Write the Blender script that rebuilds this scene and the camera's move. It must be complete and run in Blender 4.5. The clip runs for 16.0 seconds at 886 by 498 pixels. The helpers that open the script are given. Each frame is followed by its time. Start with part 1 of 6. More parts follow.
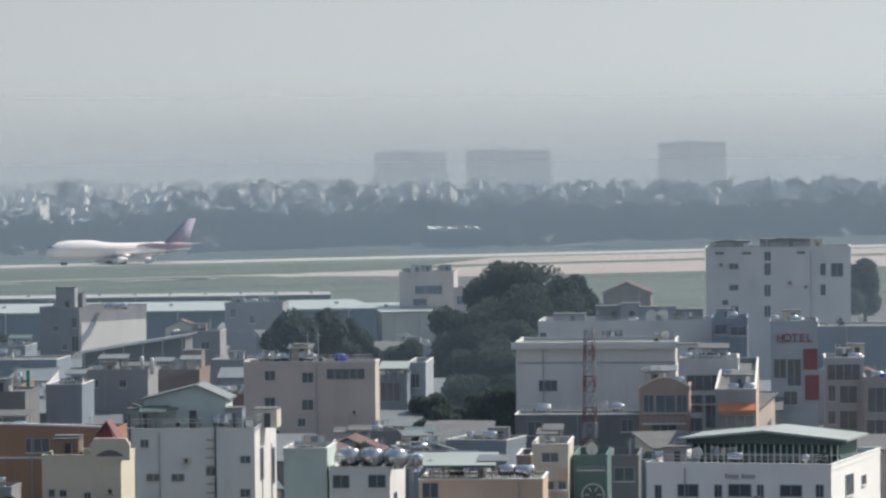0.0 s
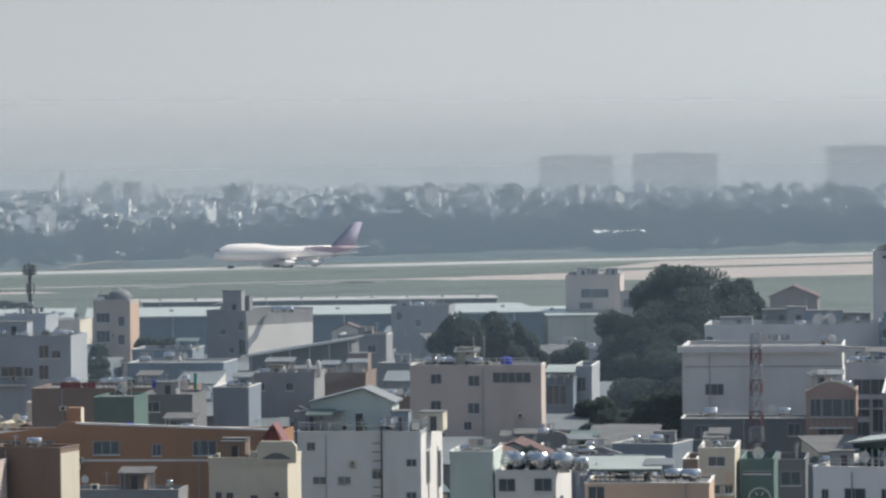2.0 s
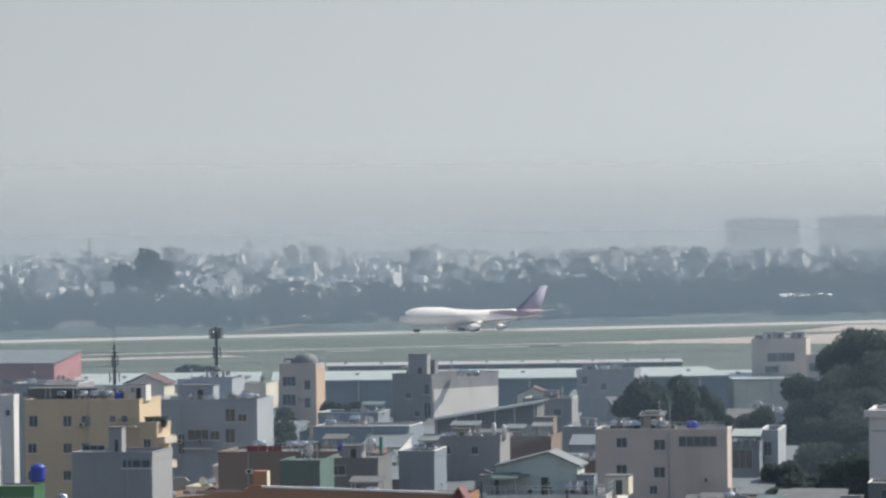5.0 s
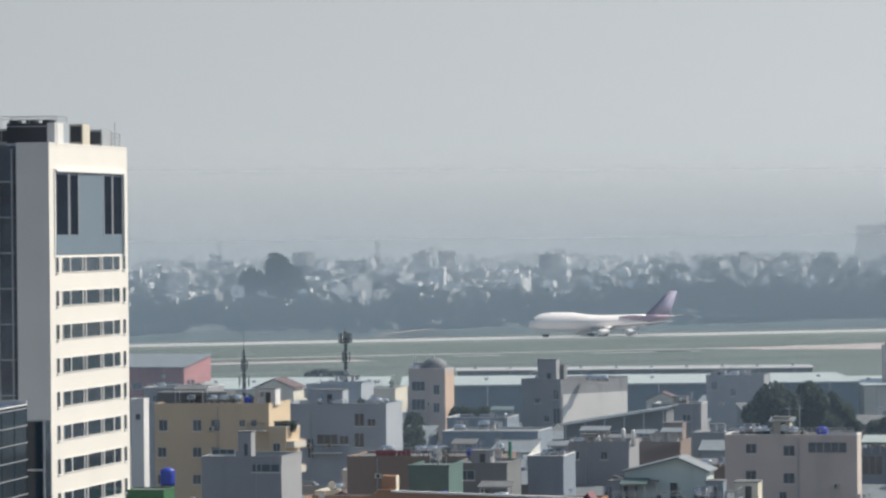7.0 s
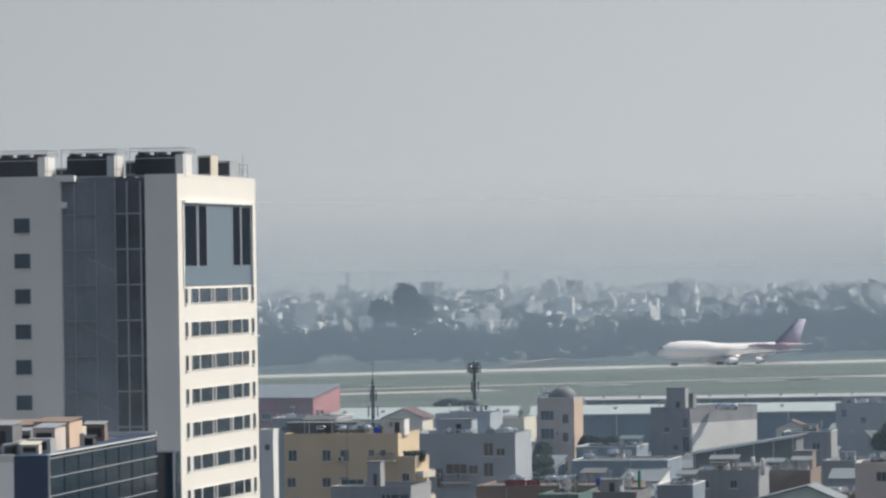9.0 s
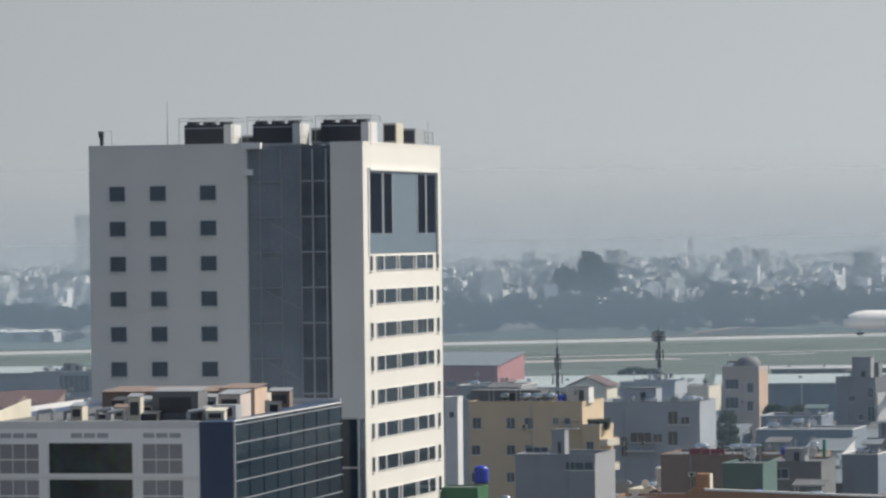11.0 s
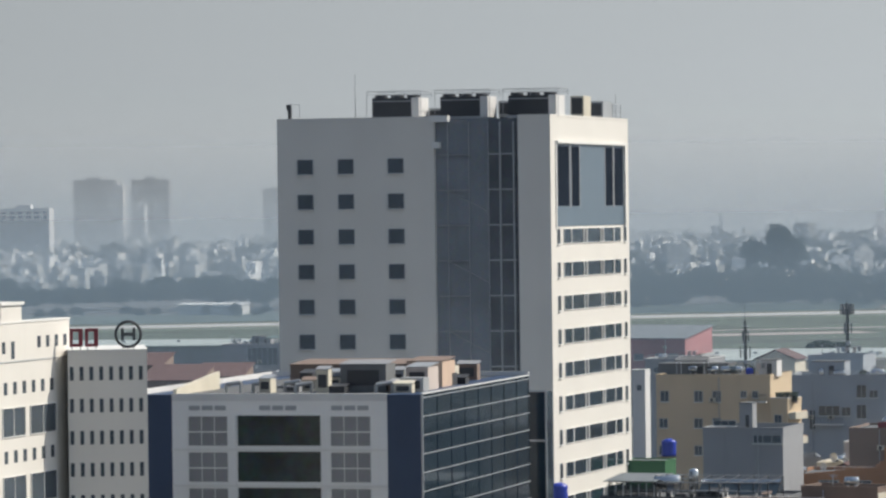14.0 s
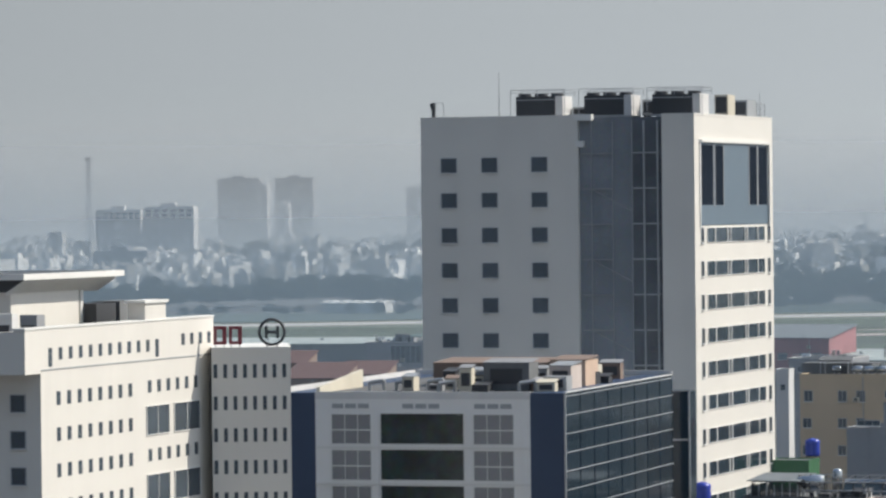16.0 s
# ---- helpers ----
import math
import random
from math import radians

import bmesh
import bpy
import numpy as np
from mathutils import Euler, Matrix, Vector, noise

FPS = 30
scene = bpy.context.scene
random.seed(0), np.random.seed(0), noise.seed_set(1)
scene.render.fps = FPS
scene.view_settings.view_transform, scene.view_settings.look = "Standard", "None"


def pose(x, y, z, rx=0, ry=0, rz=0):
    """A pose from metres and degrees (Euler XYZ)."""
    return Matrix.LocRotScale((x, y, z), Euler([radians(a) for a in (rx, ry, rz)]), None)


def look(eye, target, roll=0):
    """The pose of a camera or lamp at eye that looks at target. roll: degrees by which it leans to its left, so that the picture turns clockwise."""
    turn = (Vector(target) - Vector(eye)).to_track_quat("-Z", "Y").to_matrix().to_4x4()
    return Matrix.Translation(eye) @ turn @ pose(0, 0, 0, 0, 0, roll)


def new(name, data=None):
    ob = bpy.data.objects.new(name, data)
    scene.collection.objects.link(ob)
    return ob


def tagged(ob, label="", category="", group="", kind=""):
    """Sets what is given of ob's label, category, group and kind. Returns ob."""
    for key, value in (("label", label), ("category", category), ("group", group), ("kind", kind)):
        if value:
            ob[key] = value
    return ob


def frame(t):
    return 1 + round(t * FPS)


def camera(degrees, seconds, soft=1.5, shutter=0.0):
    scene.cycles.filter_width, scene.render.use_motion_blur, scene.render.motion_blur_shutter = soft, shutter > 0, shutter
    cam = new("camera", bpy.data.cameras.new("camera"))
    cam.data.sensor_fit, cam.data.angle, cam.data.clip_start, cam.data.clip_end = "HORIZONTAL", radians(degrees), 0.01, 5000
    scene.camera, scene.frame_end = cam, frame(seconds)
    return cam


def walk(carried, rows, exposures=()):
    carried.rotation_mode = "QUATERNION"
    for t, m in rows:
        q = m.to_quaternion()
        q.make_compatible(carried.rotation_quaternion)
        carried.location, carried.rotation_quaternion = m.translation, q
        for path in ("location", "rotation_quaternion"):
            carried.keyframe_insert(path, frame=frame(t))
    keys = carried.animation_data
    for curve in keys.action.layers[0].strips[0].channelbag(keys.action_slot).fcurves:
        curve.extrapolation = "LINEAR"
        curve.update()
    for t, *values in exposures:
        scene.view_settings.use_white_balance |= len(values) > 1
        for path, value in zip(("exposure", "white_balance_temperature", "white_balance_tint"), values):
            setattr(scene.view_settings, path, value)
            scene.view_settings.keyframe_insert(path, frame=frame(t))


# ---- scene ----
# A pan with a long lens from a high floor, over roofs towards an airfield in haze.
EYE_HEIGHT = 45.0
cam = camera(11.935, 16.0, soft=2.5)
# seconds, bearing to the right, pitch up, lean: degrees
PAN = [
    (0.0, 6.491, -1.266, 0.586),
    (0.5, 6.016, -1.352, 0.724),
    (1.0, 5.448, -1.367, 0.680),
    (1.5, 4.826, -1.424, 0.594),
    (2.0, 4.245, -1.196, 0.606),
    (2.5, 3.566, -1.074, 0.567),
    (3.0, 3.057, -0.878, 0.490),
    (3.5, 2.765, -0.483, 0.471),
    (3.7, 2.720, -0.404, 0.471),
    (5.8, 1.079, -0.298, 0.601),
    (6.0, 0.954, -0.300, 0.539),
    (6.5, 0.422, -0.285, 0.526),
    (7.0, -0.000, -0.222, 0.562),
    (7.5, -0.419, -0.146, 0.497),
    (8.0, -1.010, 0.166, 0.551),
    (8.5, -1.450, 0.392, 0.694),
    (9.0, -1.726, 0.198, 0.879),
    (9.5, -2.341, -0.046, 0.910),
    (10.0, -3.013, -0.243, 0.880),
    (10.2, -3.298, -0.186, 0.830),
    (12.3, -5.276, -0.296, 0.673),
    (12.5, -5.434, -0.324, 0.675),
    (13.0, -5.962, -0.464, 0.681),
    (13.5, -6.391, -0.548, 0.752),
    (14.0, -6.769, -0.537, 0.714),
    (14.5, -7.295, -0.657, 0.682),
    (15.0, -7.750, -0.675, 0.684),
    (15.5, -8.259, -0.620, 0.667),
    (16.0, -8.708, -0.534, 0.592),
]
walk(cam, [(t, pose(0, 0, EYE_HEIGHT, 90 + pitch, 0, -yaw) @ pose(0, 0, 0, 0, 0, -lean)) for t, yaw, pitch, lean in PAN],
     exposures=[(0.0, 0.14, 6420, 12), (6.0, 0.19, 6420, 12), (9.0, 0.10, 6420, 12), (13.0, 0.03, 6420, 12), (16.0, 0.06, 6320, 12)])

# ---- world and sun ----
SUN_AZIMUTH, SUN_ELEVATION = 63.0, 43.0   # degrees clockwise from +y, and up
world = bpy.data.worlds.new("hazy_sky")
scene.world = world
world.use_nodes = True
wn, wl = world.node_tree.nodes, world.node_tree.links
wn.clear()
sky = wn.new("ShaderNodeTexSky")
sky.sky_type, sky.sun_disc = "NISHITA", False
sky.sun_elevation, sky.sun_rotation = radians(SUN_ELEVATION), radians(SUN_AZIMUTH)
sky.dust_density, sky.air_density = 6.0, 1.5
coord = wn.new("ShaderNodeTexCoord")
split = wn.new("ShaderNodeSeparateXYZ")
ramp = wn.new("ShaderNodeValToRGB")
ramp.color_ramp.elements[0].position, ramp.color_ramp.elements[0].color = 0.0, (0.492, 0.540, 0.556, 1)
ramp.color_ramp.elements[1].position, ramp.color_ramp.elements[1].color = 0.10, (0.388, 0.437, 0.466, 1)
top = ramp.color_ramp.elements.new(0.5)
top.color = (0.32, 0.43, 0.58, 1)
back_sky, back_haze, both = wn.new("ShaderNodeBackground"), wn.new("ShaderNodeBackground"), wn.new("ShaderNodeAddShader")
back_sky.inputs[1].default_value = 0.05 * 0.4
back_haze.inputs[1].default_value = 0.82
out = wn.new("ShaderNodeOutputWorld")
wl.new(coord.outputs["Generated"], split.inputs[0])
wl.new(split.outputs[2], ramp.inputs[0])
wl.new(sky.outputs[0], back_sky.inputs[0])
# the sky brightens towards the veiled sun
toward, half, lift, glow = wn.new("ShaderNodeVectorMath"), wn.new("ShaderNodeMapRange"), wn.new("ShaderNodeValToRGB"), wn.new("ShaderNodeMix")
toward.operation = "DOT_PRODUCT"
toward.inputs[1].default_value = (math.sin(radians(SUN_AZIMUTH)), math.cos(radians(SUN_AZIMUTH)), 0)
half.inputs[1].default_value, half.inputs[2].default_value = -1.0, 1.0
lift.color_ramp.elements[0].color, lift.color_ramp.elements[1].color = (0.43, 0.48, 0.57, 1), (1.75, 1.75, 1.75, 1)
for at, level in ((0.45, 0.66), (0.61, 0.96), (0.81, 1.36)):
    lift.color_ramp.elements.new(at).color = (level * 1.015, level, level * 0.985, 1)
glow.data_type, glow.blend_type = "RGBA", "MULTIPLY"
glow.inputs[0].default_value = 1.0
wl.new(coord.outputs["Generated"], toward.inputs[0])
wl.new(toward.outputs["Value"], half.inputs[0])
wl.new(half.outputs[0], lift.inputs[0])
wl.new(ramp.outputs[0], glow.inputs[6])
wl.new(lift.outputs[0], glow.inputs[7])
wl.new(glow.outputs[2], back_haze.inputs[0])
wl.new(back_sky.outputs[0], both.inputs[0])
wl.new(back_haze.outputs[0], both.inputs[1])
wl.new(both.outputs[0], out.inputs[0])

sun = new("sun", bpy.data.lights.new("sun", "SUN"))
sun.data.energy, sun.data.angle, sun.data.color = 5.0, radians(1.5), (1.0, 0.92, 0.77)
a, e = radians(SUN_AZIMUTH), radians(SUN_ELEVATION)
sun.matrix_world = look((0, 0, 300), Vector((0, 0, 300)) - Vector((math.sin(a) * math.cos(e), math.cos(a) * math.cos(e), math.sin(e))))


# ---- materials ----
def shader(name, colour, rough=0.7, metal=0.0, vary=0.12, scale=0.2, streaks=0.0, island=0.0, grain=3.0, bump=0.0, spec=0.4, through_light=0.0):
    """A painted or mineral surface: patches, grain, and dirt that runs down in streaks."""
    m = bpy.data.materials.new(name)
    m.use_nodes = True
    n, l = m.node_tree.nodes, m.node_tree.links
    b = n["Principled BSDF"]
    b.inputs["Roughness"].default_value, b.inputs["Metallic"].default_value = rough, metal
    b.inputs["Specular IOR Level"].default_value = spec
    geo = n.new("ShaderNodeNewGeometry")
    mapping = n.new("ShaderNodeMapping")
    l.new(geo.outputs["Position"], mapping.inputs[0])

    def noise_node(s, detail):
        t = n.new("ShaderNodeTexNoise")
        t.inputs["Scale"].default_value, t.inputs["Detail"].default_value = s, detail
        return t

    def mixed(fac, first, second, mode="MIX"):
        x = n.new("ShaderNodeMix")
        x.data_type, x.blend_type = "RGBA", mode
        for s, v in ((x.inputs[0], fac), (x.inputs[6], first), (x.inputs[7], second)):
            if hasattr(v, "is_output"):
                l.new(v, s)
            else:
                s.default_value = v
        return x.outputs[2]

    big, fine = noise_node(scale, 3), noise_node(grain, 4)
    l.new(geo.outputs["Position"], big.inputs[0])
    l.new(geo.outputs["Position"], fine.inputs[0])
    dark = tuple(max(0.0, c * (1 - vary * 1.6)) for c in colour) + (1,)
    light = tuple(min(1.0, c * (1 + vary)) for c in colour) + (1,)
    col = mixed(big.outputs[0], dark, light)
    col = mixed(vary, col, mixed(1.0, col, fine.outputs[1], "MULTIPLY"))
    if streaks:
        mapping.inputs["Scale"].default_value = (0.55, 0.55, 0.09)
        run = noise_node(0.9, 4)
        l.new(mapping.outputs[0], run.inputs[0])
        r = n.new("ShaderNodeValToRGB")
        r.color_ramp.elements[0].position, r.color_ramp.elements[1].position = 0.55, 0.85
        l.new(run.outputs[0], r.inputs[0])
        sc = n.new("ShaderNodeMath")
        sc.operation = "MULTIPLY"
        sc.inputs[1].default_value = streaks
        l.new(r.outputs[0], sc.inputs[0])
        col = mixed(sc.outputs[0], col, tuple(c * 0.45 for c in colour) + (1,))
    if island:
        rnd = n.new("ShaderNodeValToRGB")
        rnd.color_ramp.interpolation = "LINEAR"
        rnd.color_ramp.elements[0].color = (1 - island, 1 - island, 1 - island, 1)
        rnd.color_ramp.elements[1].color = (1 + island * 0.4,) * 3 + (1,)
        l.new(geo.outputs["Random Per Island"], rnd.inputs[0])
        col = mixed(1.0, col, rnd.outputs[0], "MULTIPLY")
    l.new(col, b.inputs["Base Color"])
    if through_light:
        tl, mx = n.new("ShaderNodeBsdfTranslucent"), n.new("ShaderNodeMixShader")
        mx.inputs[0].default_value = through_light
        l.new(col, tl.inputs["Color"])
        l.new(b.outputs[0], mx.inputs[1])
        l.new(tl.outputs[0], mx.inputs[2])
        l.new(mx.outputs[0], n["Material Output"].inputs[0])
    if bump:
        bn = n.new("ShaderNodeBump")
        bn.inputs["Strength"].default_value = bump
        l.new(fine.outputs[0], bn.inputs["Height"])
        l.new(bn.outputs[0], b.inputs["Normal"])
    return m


RED_FRONT = shader("dull_red_front", (0.37, 0.17, 0.18), vary=0.2, streaks=0.2)
PAINTS = {
    "white": shader("white_render", (0.68, 0.68, 0.675), streaks=0.35),
    "grey": shader("grey_render", (0.29, 0.30, 0.32), streaks=0.45),
    "bluegrey": shader("blue_grey_render", (0.21, 0.255, 0.31), streaks=0.4),
    "paleblue": shader("pale_blue_render", (0.36, 0.40, 0.45), streaks=0.3),
    "pink": shader("dusty_pink_render", (0.57, 0.50, 0.46), streaks=0.35),
    "cream": shader("cream_render", (0.63, 0.59, 0.49), streaks=0.4),
    "yellow": shader("yellow_render", (0.62, 0.50, 0.35), streaks=0.3),
    "orange": shader("orange_render", (0.37, 0.19, 0.10), streaks=0.3),
    "salmon": shader("salmon_render", (0.42, 0.30, 0.26), streaks=0.35),
    "peach": shader("peach_render", (0.60, 0.45, 0.35), streaks=0.3),
    "green": shader("dark_green_render", (0.09, 0.16, 0.15), streaks=0.3),
    "brown": shader("brown_render", (0.24, 0.18, 0.15), streaks=0.4),
    "dark": shader("dark_grey_render", (0.17, 0.18, 0.19), streaks=0.4),
    "red": RED_FRONT,
    "leafgreen": shader("bright_green_sheet", (0.03, 0.13, 0.05), streaks=0.3),
    "bright": shader("fresh_white_paint", (0.86, 0.86, 0.85), vary=0.06, streaks=0.15),
    "mint": shader("pale_mint_render", (0.50, 0.58, 0.56), streaks=0.4),
}
ROOF = shader("cement_roof", (0.15, 0.155, 0.16), vary=0.3, streaks=0.0, scale=0.5)
TIN = shader("corrugated_tin_roof", (0.20, 0.225, 0.24), rough=0.55, metal=0.1, vary=0.25, scale=0.4)
GREEN_TIN = shader("green_tin_roof", (0.11, 0.16, 0.155), rough=0.5, vary=0.25)
RED_TILE = shader("red_clay_tile", (0.125, 0.068, 0.064), rough=0.8, vary=0.3, scale=0.8)
TRIM = shader("white_trim_paint", (0.74, 0.74, 0.72), vary=0.08)
GLASS = shader("dark_window_glass", (0.085, 0.11, 0.135), rough=0.2, vary=0.3, spec=0.6)
BLUE_GLASS = shader("blue_tinted_glass", (0.022, 0.040, 0.058), rough=0.10, vary=0.35, spec=0.45)
DARK_PANE = shader("dark_matt_pane", (0.022, 0.030, 0.045), rough=0.3, vary=0.3, spec=0.0)
FRAME = shader("grey_window_frame", (0.36, 0.38, 0.40), rough=0.5, vary=0.1)
STEEL = shader("stainless_steel", (0.55, 0.57, 0.59), rough=0.22, metal=0.95, vary=0.06)
IRON = shader("dark_iron", (0.075, 0.08, 0.09), rough=0.6, metal=0.3, vary=0.2)
GALV = shader("galvanised_steel", (0.45, 0.47, 0.49), rough=0.5, metal=0.5, vary=0.15)
RED = shader("red_paint", (0.17, 0.055, 0.065), rough=0.5, vary=0.15)
BLUE_PLASTIC = shader("blue_plastic", (0.02, 0.05, 0.42), rough=0.4, vary=0.1)
NAVY = shader("navy_blue_panel", (0.035, 0.065, 0.13), rough=0.45, vary=0.15)
TOWER_WHITE = shader("tower_ivory_panel", (0.71, 0.69, 0.645), rough=0.6, vary=0.05, streaks=0.10)
BLUE_GREY_PANEL = shader("blue_grey_panel", (0.13, 0.18, 0.23), rough=0.4, vary=0.1)
HANGAR_BLUE = shader("hangar_blue_sheet", (0.075, 0.12, 0.17), rough=0.6, vary=0.2)
HANGAR_ROOF = shader("pale_sheet_roof", (0.36, 0.41, 0.40), rough=0.55, vary=0.15)
LEAF = shader("dark_leaf", (0.080, 0.108, 0.098), rough=0.7, vary=0.12, island=0.18, scale=0.15, through_light=0.5, spec=0.1)
FAR_LEAF = shader("far_leaf", (0.06, 0.075, 0.065), rough=0.8, vary=0.4, island=0.4, scale=0.03, through_light=0.3, spec=0.1)
BARK = shader("bark", (0.09, 0.07, 0.05), rough=0.9, vary=0.3)
GRASS = shader("dry_grass", (0.088, 0.118, 0.100), rough=0.9, vary=0.35, scale=0.02, grain=0.3)
PALE_GRASS = shader("pale_grass", (0.13, 0.16, 0.135), rough=0.9, vary=0.3, scale=0.02, grain=0.3)
CONCRETE = shader("runway_concrete", (0.38, 0.385, 0.385), rough=0.85, vary=0.15, scale=0.05, grain=0.5)
APRON = shader("pinkish_apron", (0.36, 0.32, 0.30), rough=0.9, vary=0.15, scale=0.03, grain=0.5)
ASPHALT = shader("asphalt", (0.055, 0.058, 0.062), rough=0.85, vary=0.25, scale=0.05, grain=0.5)
CITY_GROUND = shader("city_ground", (0.12, 0.12, 0.12), rough=0.9, vary=0.35, scale=0.05, grain=0.4)
FAR_WALL = shader("far_house_wall", (0.68, 0.68, 0.66), vary=0.1, island=0.86, scale=0.02)
PLANE_WHITE = shader("aircraft_white", (0.80, 0.76, 0.74), rough=0.35, vary=0.04)
# Tail purple, paled and greyed in the colour to stand in for haze.
HAZED_PURPLE = shader("aircraft_hazed_purple", (0.27, 0.26, 0.36), rough=0.75, vary=0.06)
MAGENTA = shader("aircraft_plum", (0.36, 0.26, 0.33), rough=0.6, vary=0.06)
RUBBER = shader("tyre_rubber", (0.02, 0.02, 0.02), rough=0.9, vary=0.2)
CANVAS = shader("orange_canvas", (0.55, 0.17, 0.07), rough=0.8, vary=0.15)
OCHRE = shader("ochre_ridge_sheet", (0.46, 0.33, 0.22), rough=0.8, vary=0.15)
SIGN_RED = shader("sign_red", (0.22, 0.04, 0.055), rough=0.5, vary=0.1)


# ---- building blocks ----
def part(name, bm, material, parent=None, label="", place=None):
    """Links a bmesh as one mesh object, under a thing or a part."""
    me = bpy.data.meshes.new(name)
    bm.to_mesh(me)
    bm.free()
    me.materials.append(material)
    ob = new(name, me)
    if parent:
        ob.parent = parent
    if place:
        ob.matrix_basis = place
    if label:
        ob["label"] = label
    return ob


def share(name, mesh, parent, place):
    ob = new(name, mesh)
    ob.parent = parent
    ob.matrix_basis = place
    return ob


def thing(name, x, y, z=0.0, turn=0.0, label="", category="", group="", kind=""):
    """An Empty at the thing's base. turn: degrees clockwise from above."""
    ob = new(name)
    ob.empty_display_size = 0.5
    ob.matrix_basis = pose(x, y, z, 0, 0, -turn)
    return tagged(ob, label, category, group, kind)


def add_box(bm, x0, y0, z0, x1, y1, z1):
    v = [bm.verts.new(p) for p in ((x0, y0, z0), (x1, y0, z0), (x1, y1, z0), (x0, y1, z0), (x0, y0, z1), (x1, y0, z1), (x1, y1, z1), (x0, y1, z1))]
    for f in ((3, 2, 1, 0), (4, 5, 6, 7), (0, 1, 5, 4), (1, 2, 6, 5), (2, 3, 7, 6), (3, 0, 4, 7)):
        bm.faces.new([v[i] for i in f])
    return bm


def box(x0, y0, z0, x1, y1, z1):
    return add_box(bmesh.new(), x0, y0, z0, x1, y1, z1)


def boxes(*rows):
    bm = bmesh.new()
    for r in rows:
        add_box(bm, *r)
    return bm


def add_tube(bm, a, b, r0, r1=None, sides=8, cap=True):
    a, b = Vector(a), Vector(b)
    r1 = r0 if r1 is None else r1
    q = (b - a).to_track_quat("Z", "Y")
    rings = []
    for p, r in ((a, r0), (b, r1)):
        rings.append([bm.verts.new(p + q @ Vector((math.cos(6.28319 * i / sides) * r, math.sin(6.28319 * i / sides) * r, 0))) for i in range(sides)])
    for i in range(sides):
        j = (i + 1) % sides
        bm.faces.new((rings[0][i], rings[0][j], rings[1][j], rings[1][i]))
    if cap:
        bm.faces.new(rings[0][::-1])
        bm.faces.new(rings[1])
    return bm


def tubes(rows, sides=8):
    bm = bmesh.new()
    for a, b, r in rows:
        add_tube(bm, a, b, r, sides=sides)
    return bm


def prism(points, axis, lo, hi):
    """A closed outline in two coordinates, drawn out along the third: axis 'x' or 'y'."""
    bm = bmesh.new()
    mk = (lambda p, t: (t, p[0], p[1])) if axis == "x" else (lambda p, t: (p[0], t, p[1]))
    a = [bm.verts.new(mk(p, lo)) for p in points]
    b = [bm.verts.new(mk(p, hi)) for p in points]
    k = len(points)
    bm.faces.new(a)
    bm.faces.new(b[::-1])
    for i in range(k):
        j = (i + 1) % k
        bm.faces.new((a[j], a[i], b[i], b[j]))
    bmesh.ops.recalc_face_normals(bm, faces=bm.faces)
    return bm


def ring(x0, y0, x1, y1, t, z0, z1):
    """A rectangular ring of wall thickness t, one closed mesh."""
    bm = bmesh.new()
    out_, in_ = ((x0, y0), (x1, y0), (x1, y1), (x0, y1)), ((x0 + t, y0 + t), (x1 - t, y0 + t), (x1 - t, y1 - t), (x0 + t, y1 - t))
    v = [[bm.verts.new((*p, z)) for p in q] for z in (z0, z1) for q in (out_, in_)]
    for i in range(4):
        j = (i + 1) % 4
        bm.faces.new((v[0][i], v[0][j], v[2][j], v[2][i]))
        bm.faces.new((v[1][j], v[1][i], v[3][i], v[3][j]))
        bm.faces.new((v[2][i], v[2][j], v[3][j], v[3][i]))
        bm.faces.new((v[0][j], v[0][i], v[1][i], v[1][j]))
    return bm


WINDOW_MESHES = {}


def kept_mesh(key, bm, material):
    me = bpy.data.meshes.new("window")
    bm.to_mesh(me)
    bm.free()
    me.materials.append(material)
    WINDOW_MESHES[key] = me
    return me


def window(parent, u, z, w, h, face="front", at=0.0, bars=1, glass=None, frame_material=None, name="window", sill=True):
    """A window on the front (u along x, wall at y=at) or on the right side (u along y, wall at x=at): frame, pane, bars and sill."""
    g, fm = glass or GLASS, frame_material or FRAME
    w, h, t = round(w, 1), round(h, 1), 0.07
    key = (w, h, fm.name)
    fr = WINDOW_MESHES.get(key)
    if not fr:
        bm = ring(-w / 2 - t, -t, w / 2 + t, h + t, t, 0.0, 0.09)
        bm.transform(Matrix.Rotation(radians(90), 4, "X"))
        fr = kept_mesh(key, bm, fm)
    m = pose(u, at, z) if face == "front" else pose(at, u, z, 0, 0, 90)
    f = share(name, fr, parent, m)
    key = (w, h, g.name, "pane")
    share("pane", WINDOW_MESHES.get(key) or kept_mesh(key, box(-w / 2, -0.02, 0, w / 2, -0.004, h), g), f, Matrix())
    for i in range(1, bars + 1):
        key = (h, fm.name, "bar")
        share("bar", WINDOW_MESHES.get(key) or kept_mesh(key, box(-0.035, -0.07, 0, 0.035, -0.021, h), fm), f, pose(-w / 2 + w * i / (bars + 1), 0, 0))
    if sill and w < 4 and h < 2.2:
        key = (w, "sill")
        share("sill", WINDOW_MESHES.get(key) or kept_mesh(key, box(-w / 2 - 0.15, -0.2, -0.16, w / 2 + 0.15, 0.0, -0.08), TRIM), f, Matrix())
    return f


ROOFS = []
TAKEN = []   # centres and radii of what stands on the ground


